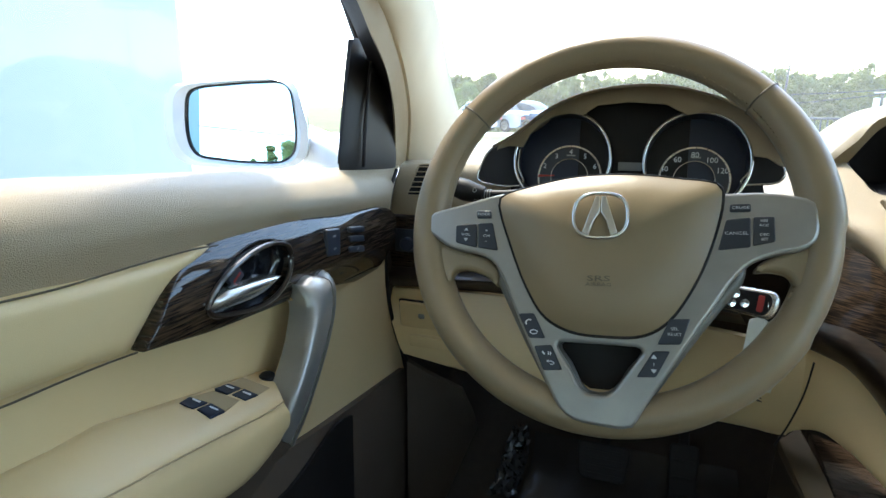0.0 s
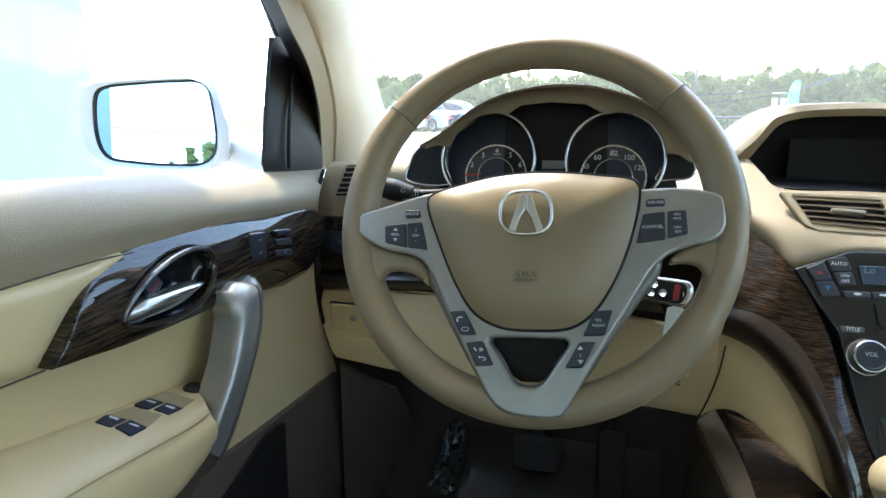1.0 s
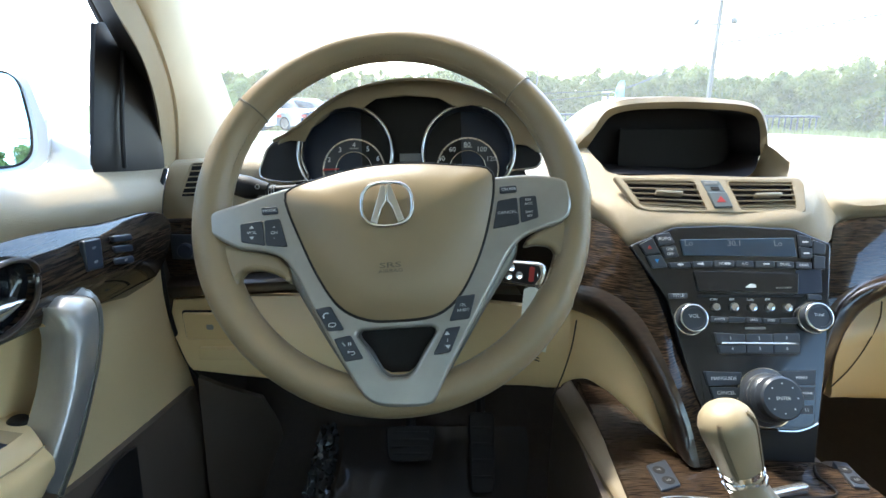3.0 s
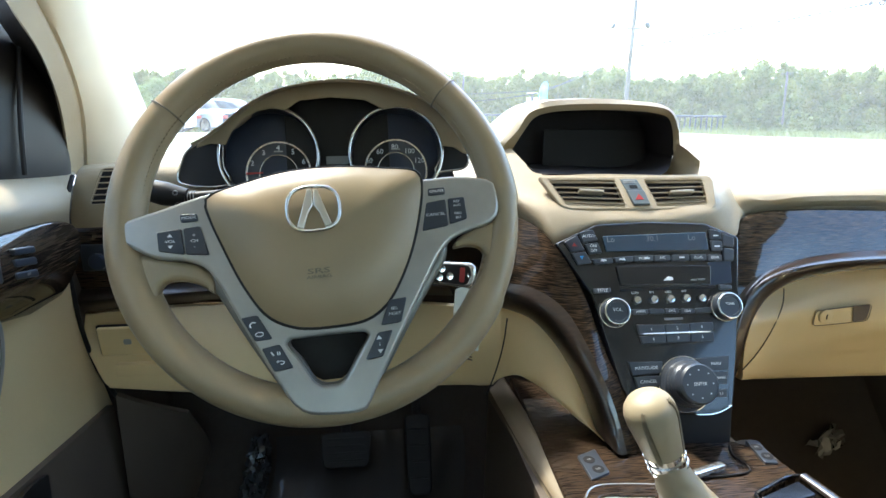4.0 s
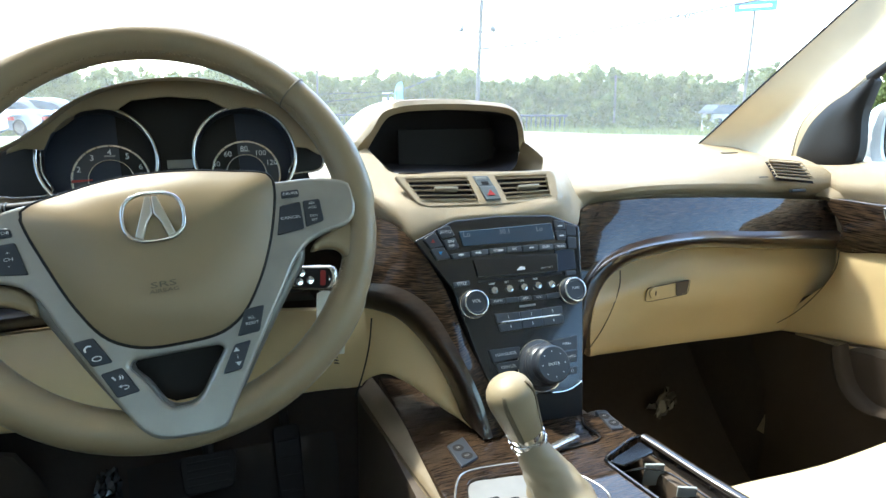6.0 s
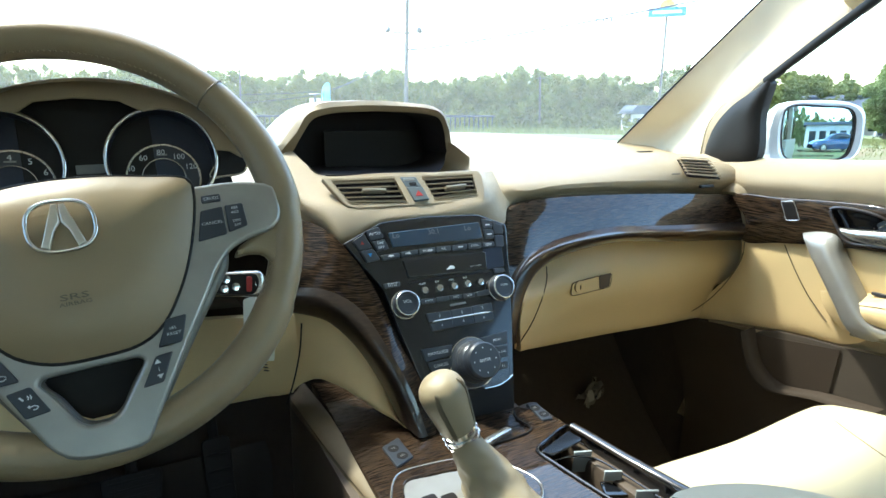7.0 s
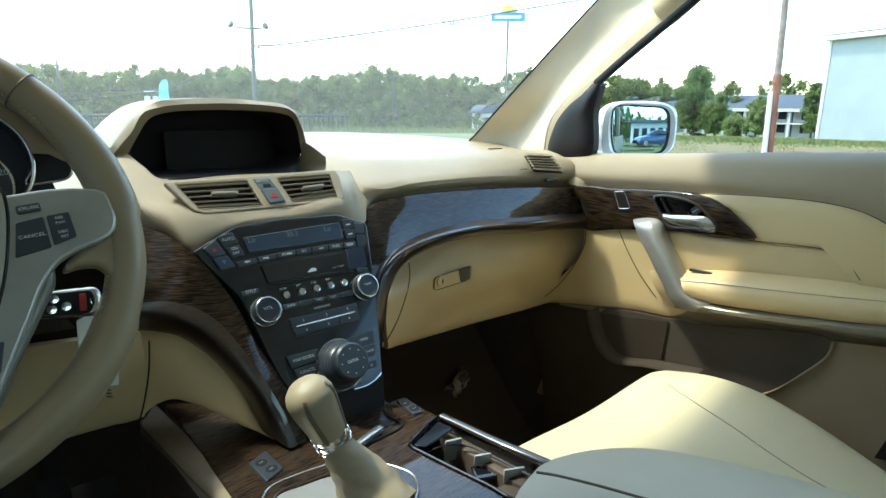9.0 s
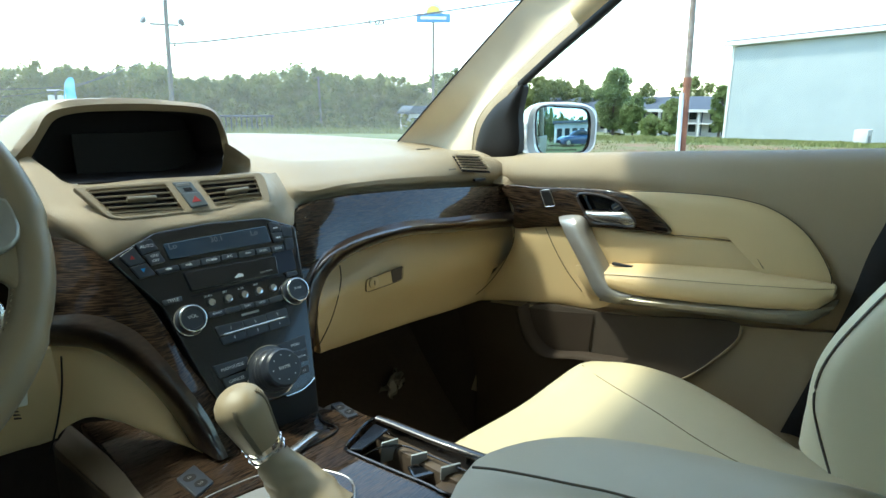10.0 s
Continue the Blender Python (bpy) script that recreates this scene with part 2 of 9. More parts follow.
def lathe(profile, seg=32, m=None):
    """profile: (radius, height) pairs, turned about the local z."""
    rows = [[Vector((r * math.cos(2 * math.pi * s / seg), r * math.sin(2 * math.pi * s / seg), h)) for s in range(seg)] for r, h in profile]
    bm, vs = grid(rows, closed_u=True)
    if profile[0][0] > 1e-5:
        bm.faces.new(vs[0])
    if profile[-1][0] > 1e-5:
        bm.faces.new(list(reversed(vs[-1])))
    bmesh.ops.remove_doubles(bm, verts=bm.verts, dist=1e-6)
    if m is not None:
        bmesh.ops.transform(bm, matrix=m, verts=bm.verts)
    return bm


def plate(outlines, thick, bevel=0.0008, m=None, smooth_n=0, res=2):
    """A bevelled plate: the first outline with the others as holes, in the local xy plane, from z = 0 up to thick."""
    cu = bpy.data.curves.new("outline", "CURVE")
    cu.dimensions, cu.fill_mode = "2D", "BOTH"
    cu.extrude, cu.bevel_depth, cu.bevel_resolution, cu.offset = max(thick / 2 - bevel, 1e-5), bevel, res, -bevel
    for o in outlines:
        pts = [(p[0], p[1], 0) for p in o]
        if smooth_n:
            pts = spline(pts, smooth_n, True)
        sp = cu.splines.new("POLY")
        sp.points.add(len(pts) - 1)
        for q, p in zip(sp.points, pts):
            q.co = (p[0], p[1], 0, 1)
        sp.use_cyclic_u = True
    ob = bpy.data.objects.new("outline", cu)
    me = bpy.data.meshes.new_from_object(ob)
    bpy.data.objects.remove(ob)
    bpy.data.curves.remove(cu)
    me.transform(Matrix.Translation((0, 0, thick / 2)))
    if m is not None:
        me.transform(m)
    return me


def rounded(pts, r, k=4):
    """The outline with its corners rounded by r."""
    out, n = [], len(pts)
    for i in range(n):
        a, b, c = Vector(pts[i - 1][:2]), Vector(pts[i][:2]), Vector(pts[(i + 1) % n][:2])
        rr = min(r, (a - b).length * 0.45, (c - b).length * 0.45)
        p, q = b + (a - b).normalized() * rr, b + (c - b).normalized() * rr
        for j in range(k + 1):
            t = j / k
            out.append(tuple(p * (1 - t) ** 2 + b * (2 * t * (1 - t)) + q * t * t))
    return out


def rect(x0, y0, x1, y1, r=0.002):
    return rounded(((x0, y0), (x1, y0), (x1, y1), (x0, y1)), r)


def dome(outline, z0, z1, m=None, n=48, rings=10, power=3.0, skirt=0.0):
    """A padded shape: the outline at z0 rising to z1 in the middle, with a skirt below."""
    pts = spline([(p[0], p[1], 0) for p in outline], n, True)
    c = sum(pts, Vector()) / n
    rows = []
    if skirt:
        rows.append([Vector((p.x, p.y, z0 - skirt)) for p in pts])
    for k in range(rings + 1):
        s = 1 - (k / rings) ** 1.6
        rows.append([Vector((c.x + (p.x - c.x) * s, c.y + (p.y - c.y) * s, z0 + (z1 - z0) * (1 - s ** power))) for p in pts])
    bm, vs = grid(rows, closed_u=True)
    bm.faces.new(vs[0])
    bmesh.ops.remove_doubles(bm, verts=bm.verts, dist=1e-6)
    if m is not None:
        bmesh.ops.transform(bm, matrix=m, verts=bm.verts)
    return bm


def box(x0, y0, z0, x1, y1, z1, bevel=0.0, m=None, seg=2):
    bm = bmesh.new()
    bmesh.ops.create_cube(bm, size=1)
    bmesh.ops.transform(bm, verts=bm.verts, matrix=Matrix.LocRotScale(((x0 + x1) / 2, (y0 + y1) / 2, (z0 + z1) / 2), None, (abs(x1 - x0), abs(y1 - y0), abs(z1 - z0))))
    if bevel:
        bmesh.ops.bevel(bm, geom=bm.edges[:], offset=bevel, segments=seg, profile=0.6, affect="EDGES")
    if m is not None:
        bmesh.ops.transform(bm, matrix=m, verts=bm.verts)
    return bm


def lettering(text, size, m, mat, parent, bold=0.0, squash=1.0):
    """Printed words, centred on the pose m, a hair proud."""
    cu = bpy.data.curves.new("words", "FONT")
    cu.body, cu.size, cu.align_x, cu.align_y, cu.extrude, cu.offset = text, size, "CENTER", "CENTER", 0.00015, bold
    cu.resolution_u = 2
    ob = bpy.data.objects.new("words", cu)
    me = bpy.data.meshes.new_from_object(ob)
    bpy.data.objects.remove(ob)
    bpy.data.curves.remove(cu)
    me.transform(m @ Matrix.Diagonal((squash, 1, 1, 1)))
    return part("lettering", me, mat, parent, smooth=False)


def frame_at(o, tilt_deg):
    """A panel's pose: x right, y up along the panel, z out of it towards the cabin; tilt_deg: how far its top leans forward."""
    return pose(o[0], o[1], o[2], 90 - tilt_deg)


WHEEL = frame_at((-0.002, 0.555, 1.119), 23.6) @ pose(0, 0, 0, 0, 0, 4.6)
STACK = frame_at((0.385, 0.66, 1.03), 27)
CLUSTER = frame_at((0, 0.78, 1.12), 14)
VENTS = frame_at((0.385, 0.715, 1.105), 40)
GLOVE = frame_at((0.75, 0.743, 0.92), 0)
CONSOLE = Matrix.Translation((0.385, 0.5, 0.835))
DOOR_L = Matrix(((0, 0, 1, -0.33), (1, 0, 0, 0.4), (0, 1, 0, 1.0), (0, 0, 0, 1)))
DOOR_R = Matrix(((0, 0, -1, 1.10), (-1, 0, 0, 0.4), (0, 1, 0, 1.0), (0, 0, 0, 1)))


def on(m, x, y, z=0.0, turn=0.0):
    """A pose on a panel."""
    return m @ pose(x, y, z, 0, 0, turn)


def facing(o, n):
    z = Vector(n).normalized()
    x = Vector((0, 0, 1)).cross(z).normalized()
    y = z.cross(x)
    return Matrix.Translation(o) @ Matrix((x, y, z)).transposed().to_4x4()


CORNER_VENT = facing((1.02, 0.772, 1.117), (-0.12, -0.6, 0.8))
MIRROR_L = facing((-0.62, 0.82, 1.19), (0.30, -0.95, 0.09))
MIRROR_R = facing((1.36, 0.74, 1.175), (-0.47, -0.88, 0.03))


def shift(pts, d):
    return [tuple(Vector(p) + Vector(d)) for p in pts]


def mid(a, b, f=0.5, d=(0, 0, 0)):
    """A curve between two others, pushed by d."""
    n = max(len(a), len(b))
    return [tuple(p.lerp(q, f) + Vector(d)) for p, q in zip(spline(a, n), spline(b, n))]


def centre(pts):
    return (sum(p[0] for p in pts) / len(pts), sum(p[1] for p in pts) / len(pts))


# ---- steering wheel ----
def circle(r, n=64, z=0.0, a0=0.0, a1=360.0):
    return [(r * math.cos(radians(a0 + (a1 - a0) * k / n)), r * math.sin(radians(a0 + (a1 - a0) * k / n)), z) for k in range(n)]


def ring(r, tube_r, m, n=64, seg=14, flat=1.0):
    rows = []
    for k in range(n):
        a = 2 * math.pi * k / n
        rows.append([Vector(((r + tube_r * math.cos(b)) * math.cos(a), (r + tube_r * math.cos(b)) * math.sin(a), tube_r * flat * math.sin(b))) for b in [2 * math.pi * s / seg for s in range(seg)]])
    bm, _ = grid(rows, closed_v=True, closed_u=True)
    bmesh.ops.transform(bm, matrix=m, verts=bm.verts)
    return bm


def steering_wheel():
    w = thing("steering_wheel", WHEEL.translation, "tan leather steering wheel with silver spokes and dark buttons", "steering wheel")
    # rim, fatter at the grips
    R0 = 0.1745
    rows = []
    for k in range(120):
        a = 2 * math.pi * k / 120
        grip = 0.0158 + 0.0024 * math.exp(-((abs(math.degrees(a - math.pi / 2)) % 360 - 105) / 40) ** 2)
        if math.sin(a) < -0.5:
            grip = 0.0178
        # flatter where the silver frame lies over it
        high = 1.12 - 0.24 * math.exp(-((math.degrees(a) - 270) / 15) ** 2)
        row = []
        for s in range(20):
            b = 2 * math.pi * s / 20
            row.append(Vector(((R0 + grip * math.cos(b)) * math.cos(a), (R0 + grip * math.cos(b)) * math.sin(a), grip * high * math.sin(b))))
        rows.append(row)
    bm, _ = grid(rows, closed_v=True, closed_u=True)
    bmesh.ops.transform(bm, matrix=WHEEL, verts=bm.verts)
    rim = part("rim", bm, LEATHER, w, "tan leather rim with stitched seams")
    for a in (41, 139, 221, 319):
        seam = ring(0.0168, 0.0007, pose(0, 0, 0, 90, 0, 0) @ Matrix.Diagonal((1, 1.12, 1, 1)), 28, 6)
        bmesh.ops.transform(seam, matrix=WHEEL @ pose(R0 * math.cos(radians(a)), R0 * math.sin(radians(a)), 0, 0, 0, a), verts=seam.verts)
        part("seam", seam, DARK_INK, rim)
    bm = bmesh.new()
    for k in range(230):
        a = 360 * k / 230
        st = box(-0.0012, -0.0005, -0.0004, 0.0012, 0.0005, 0.0004, m=WHEEL @ pose(0, 0, 0, 0, 0, a) @ pose(R0 - 0.0147, 0, 0.0085, 0, 30, 62))
        me = bpy.data.meshes.new("st")
        st.to_mesh(me)
        st.free()
        bm.from_mesh(me)
        bpy.data.meshes.remove(me)
    part("stitching", bm, STITCH, rim, smooth=False)
    # silver frame
    outer = ((-0.1745, -0.0021), (-0.1735, 0.0046), (-0.1679, 0.0088), (-0.1362, 0.0172), (-0.0992, 0.0268), (-0.0636, 0.0308), (0.0018, 0.0290), (0.0603, 0.0253), (0.0968, 0.0230), (0.1278, 0.0232), (0.1531, 0.0194), (0.1659, 0.0143), (0.1686, 0.0002), (0.1660, -0.0176), (0.1568, -0.0256), (0.1379, -0.0298), (0.1192, -0.0372), (0.1040, -0.0522), (0.0915, -0.0723), (0.0747, -0.0982), (0.0547, -0.1307), (0.0349, -0.1638), (0.0262, -0.1785), (0.0191, -0.1812), (0.0006, -0.1808), (-0.0250, -0.1770), (-0.0361, -0.1689), (-0.0484, -0.1472), (-0.0660, -0.1126), (-0.0841, -0.0737), (-0.0931, -0.0535), (-0.1039, -0.0390), (-0.1193, -0.0317), (-0.1438, -0.0271), (-0.1652, -0.0144), (-0.1727, -0.0090))
    hole = ((-0.0366, -0.1110), (-0.0034, -0.1111), (0.0294, -0.1118), (0.0338, -0.1160), (0.0223, -0.1327), (0.0104, -0.1503), (0.0031, -0.1551), (-0.0121, -0.1547), (-0.0181, -0.1505), (-0.0288, -0.1311), (-0.0398, -0.1155))
    part("spoke_frame", plate([spline([(*p, 0) for p in outer], 110, True), rounded(hole, 0.003)], 0.012, 0.003, WHEEL @ pose(0, 0, 0.0065)), SILVER, w, "satin silver spoke frame")
    def core(p):
        return (p[0] * (1.10 if p[1] < -0.04 else 0.985), p[1] * 0.985 + 0.001, 0)
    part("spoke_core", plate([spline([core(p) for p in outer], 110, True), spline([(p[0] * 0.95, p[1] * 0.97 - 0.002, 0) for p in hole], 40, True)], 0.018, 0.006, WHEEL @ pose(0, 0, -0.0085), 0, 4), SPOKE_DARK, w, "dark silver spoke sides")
    hc = centre(hole)
    part("spoke_cavity", plate([[(hc[0] + (p[0] - hc[0]) * 1.12, hc[1] + (p[1] - hc[1]) * 1.02 + 0.004) for p in hole]], 0.002, 0.0003, WHEEL @ pose(0, 0, -0.02)), BLACK, w)
    # leather fillets where spokes meet the rim
    for o in (((-0.1831, -0.0070), (-0.1653, -0.0180), (-0.1374, -0.0270), (-0.1100, -0.0350), (-0.0960, -0.0500), (-0.0985, -0.0640), (-0.1060, -0.0560), (-0.1173, -0.0500), (-0.1291, -0.0470), (-0.1396, -0.0476), (-0.1450, -0.0530), (-0.1475, -0.0640), (-0.1500, -0.0800), (-0.1620, -0.0590), (-0.1756, -0.0350)),
              ((0.1695, -0.0156), (0.1463, -0.0250), (0.1260, -0.0352), (0.1191, -0.0450), (0.1325, -0.0430), (0.1466, -0.0458), (0.1529, -0.0613), (0.1665, -0.0609), (0.1770, -0.0341))):
        part("fillet", plate([rounded(o, 0.006, 5)], 0.016, 0.005, WHEEL @ pose(0, 0, -0.004)), LEATHER, w)
    # leather webs between the rim and the lower spokes
    for o in (((-0.1106, -0.1193), (-0.0888, -0.1381), (-0.0764, -0.1449), (-0.0658, -0.1434), (-0.0546, -0.1511), (-0.0439, -0.1699), (-0.0699, -0.1715), (-0.0956, -0.1581), (-0.1188, -0.1323)), ((0.0572, -0.15), (0.0664, -0.1515), (0.0783, -0.1497), (0.0944, -0.1404), (0.1057, -0.1284), (0.1086, -0.1468), (0.0817, -0.1714), (0.049, -0.1806), (0.0186, -0.1771), (0.0308, -0.1697), (0.0456, -0.1555))):
        part("fillet", plate([rounded(o, 0.004, 5)], 0.020, 0.007, WHEEL @ pose(0, 0, -0.009), 0, 5), LEATHER, w)
    # airbag cover
    pad = ((-0.0972, 0.0217), (-0.0620, 0.0340), (-0.0239, 0.0410), (0.0188, 0.0415), (0.0607, 0.0365), (0.0944, 0.0289), (0.0961, 0.0169), (0.0856, -0.0276), (0.0703, -0.0631), (0.0512, -0.0903), (0.0330, -0.1012), (0.0026, -0.1036), (-0.0280, -0.1009), (-0.0510, -0.0888), (-0.0689, -0.0620), (-0.0871, -0.0185), (-0.0962, 0.0083))
    part("airbag_cover", dome(pad, 0.0195, 0.036, WHEEL, 72, 12, 3.5, 0.022), LEATHER, w, "tan grained airbag cover")
    gap = spline([(p[0], p[1], 0) for p in pad], 72, True)
    part("cover_gap", tube([tuple(WHEEL @ Vector((p.x * 1.01, p.y * 1.01, 0.0182))) for p in gap], 0.0016, 90, 6, closed=True), BLACK, w)
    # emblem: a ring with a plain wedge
    em = ((-0.0031, -0.0004),)
    ex, ey = em[0]
    E = on(WHEEL, ex, ey, 0.0352, -1)
    el = [(0.0245 * math.copysign(abs(math.cos(t)) ** 0.75, math.cos(t)), 0.0215 * math.copysign(abs(math.sin(t)) ** 0.75, math.sin(t))) for t in [2 * math.pi * k / 48 for k in range(48)]]
    part("emblem_ring", plate([el, [(x * 0.87, y * 0.86) for x, y in el]], 0.004, 0.0014, E), CHROME, w, "chrome emblem ring")
    for s in (1, -1):
        part("emblem_wedge", plate([[(s * 0.0004, 0.0175), (s * 0.0045, 0.0175), (s * 0.0150, -0.0150), (s * 0.0095, -0.0175), (s * 0.0050, -0.004), (s * 0.0004, 0.003)]], 0.004, 0.001, E), EMBLEM, w)
    c = ((-0.0035, -0.0561), (-0.0033, -0.0371))
    lettering("SRS", 0.0066, on(WHEEL, *c[0], 0.0363, 0), DARK_INK, w, squash=2.0)
    lettering("AIRBAG", 0.0042, on(WHEEL, c[0][0], c[0][1] - 0.0052, 0.0362, 0), DARK_INK, w, squash=1.5)

    # buttons
    def button(o, words, mat=BUTTON, r=0.002, size=0.0048, offs=None):
        b = part("button", plate([rounded(o, r)], 0.004, 0.0009, WHEEL @ pose(0, 0, 0.0165)), mat, w, "dark button with pale marking")
        cx, cy = centre(o)
        for k, t in enumerate(words):
            dy = (len(words) - 1) / 2 - k
            lettering(t, size, on(WHEEL, cx, cy + dy * size * 1.35, 0.0207), WHITE_INK, b, squash=1.25)
        return b
    button(((-0.1210, 0.0101), (-0.1065, 0.0098), (-0.1054, 0.0025), (-0.1204, 0.0023)), ["MODE"], size=0.0036)
    button(((-0.1411, -0.0044), (-0.1204, -0.0027), (-0.1188, -0.0266), (-0.1404, -0.0216)), ["▲", "VOL", "▼"], size=0.0038)
    button(((-0.1188, -0.0028), (-0.1044, -0.0020), (-0.0979, -0.0293), (-0.1177, -0.0266)), ["+", "CH", "-"], size=0.0038)
    button(((0.1021, 0.0128), (0.1181, 0.0129), (0.1181, 0.0059), (0.1017, 0.0058)), ["CRUISE"], size=0.0034)
    button(((0.0992, -0.0005), (0.1177, 0.0011), (0.1173, -0.0244), (0.0923, -0.0273)), ["CANCEL"], size=0.0038)
    button(((0.1198, 0.0015), (0.1355, 0.0017), (0.1359, -0.0196), (0.1189, -0.0234)), ["RES", "ACC", "", "DEC", "SET"], size=0.0029)
    button(((-0.0753, -0.0879), (-0.0610, -0.0869), (-0.0498, -0.1091), (-0.0645, -0.1096)), [])
    button(((-0.0599, -0.1164), (-0.0442, -0.1144), (-0.0339, -0.1360), (-0.0505, -0.1375)), [])
    button(((0.0546, -0.0869), (0.0708, -0.0860), (0.0634, -0.1080), (0.0448, -0.1089)), ["SEL", "RESET"], size=0.0034)
    button(((0.0414, -0.1148), (0.0551, -0.1138), (0.0438, -0.1363), (0.0282, -0.1374)), ["▲", "i", "▼"], size=0.0045)
    def mark(pts, r=0.0006):
        part("symbol", tube([tuple(WHEEL @ Vector((x, y, 0.0208))) for x, y in pts], r, 14, 6, 0.6), WHITE_INK, w)
    # handset, call button, voice key and return arrow
    mark(((-0.0672, -0.0975), (-0.0678, -0.0950), (-0.0655, -0.0930), (-0.0630, -0.0935)), 0.0009)
    mark([(-0.0603 + 0.0034 * math.cos(t / 2), -0.1039 + 0.0018 * math.sin(t / 2)) for t in range(13)])
    mark(((-0.0520, -0.1205), (-0.0496, -0.1235)), 0.0009)
    for d_ in (0.0028, 0.0046):
        mark(((-0.0496 + d_, -0.1205), (-0.0490 + d_, -0.1220), (-0.0494 + d_, -0.1236)))
    mark(((-0.0464, -0.1290), (-0.0430, -0.1290), (-0.0412, -0.1302), (-0.0424, -0.1316), (-0.0446, -0.1316)))
    part("symbol", plate([[(-0.0482, -0.1290), (-0.0462, -0.1276), (-0.0462, -0.1304)]], 0.0005, 0.0001, WHEEL @ pose(0, 0, 0.0205)), WHITE_INK, w)
    # horn sign
    mark(((-0.0070, -0.0371), (-0.0030, -0.0371), (-0.0002, -0.0350)), 0.0004)
    # column shroud behind the hub
    col = thing("steering_column", (0, 0.7, 1.05), "dark steering column shroud behind the wheel", "steering column")
    part("upper_shroud", tube([(0, 0.585, 1.105), (0, 0.65, 1.085), (0, 0.80, 1.03)], [0.05, 0.058, 0.06], 12, 20, 0.8, square=3), BLACK, col)
    part("lower_shroud", tube([(0, 0.615, 1.03), (0, 0.69, 0.995), (0, 0.80, 0.96)], [0.055, 0.062, 0.065], 12, 20, 0.9, square=3), BLACK, col)
    # light stalk
    st = thing("light_stalk", (-0.13, 0.62, 1.12), "black light control stalk with white symbols", "stalk")
    q = ((-0.191, 0.64, 1.138), (-0.171, 0.64, 1.132), (-0.147, 0.64, 1.127), (-0.132, 0.64, 1.128), (-0.096, 0.64, 1.132))
    part("stalk_grip", tube(q[:3], [0.0105, 0.0128, 0.0095], 14, 18, 1.0), BLACK, st, "black ridged stalk grip")
    part("stalk_arm", tube(q[2:], [0.0062, 0.0050, 0.0050], 8, 14), BLACK, st)
    for k in range(3):
        p = Vector(q[2]).lerp(Vector(q[3]), 0.15 + k * 0.2)
        part("ridge", ring(0.0064, 0.0006, Matrix.Translation(p) @ pose(0, 0, 0, 0, 90, 0), 20, 6), GREY_INK, st)
    lettering("OFF", 0.0058, facing((-0.15, 0.626, 1.122), (0.1, -1, 0.0)), GREY_INK, st)
    part("symbol", ring(0.0022, 0.0005, facing((-0.154, 0.626, 1.134), (0.1, -1, 0.3)), 16, 6), GREY_INK, st)



steering_wheel()


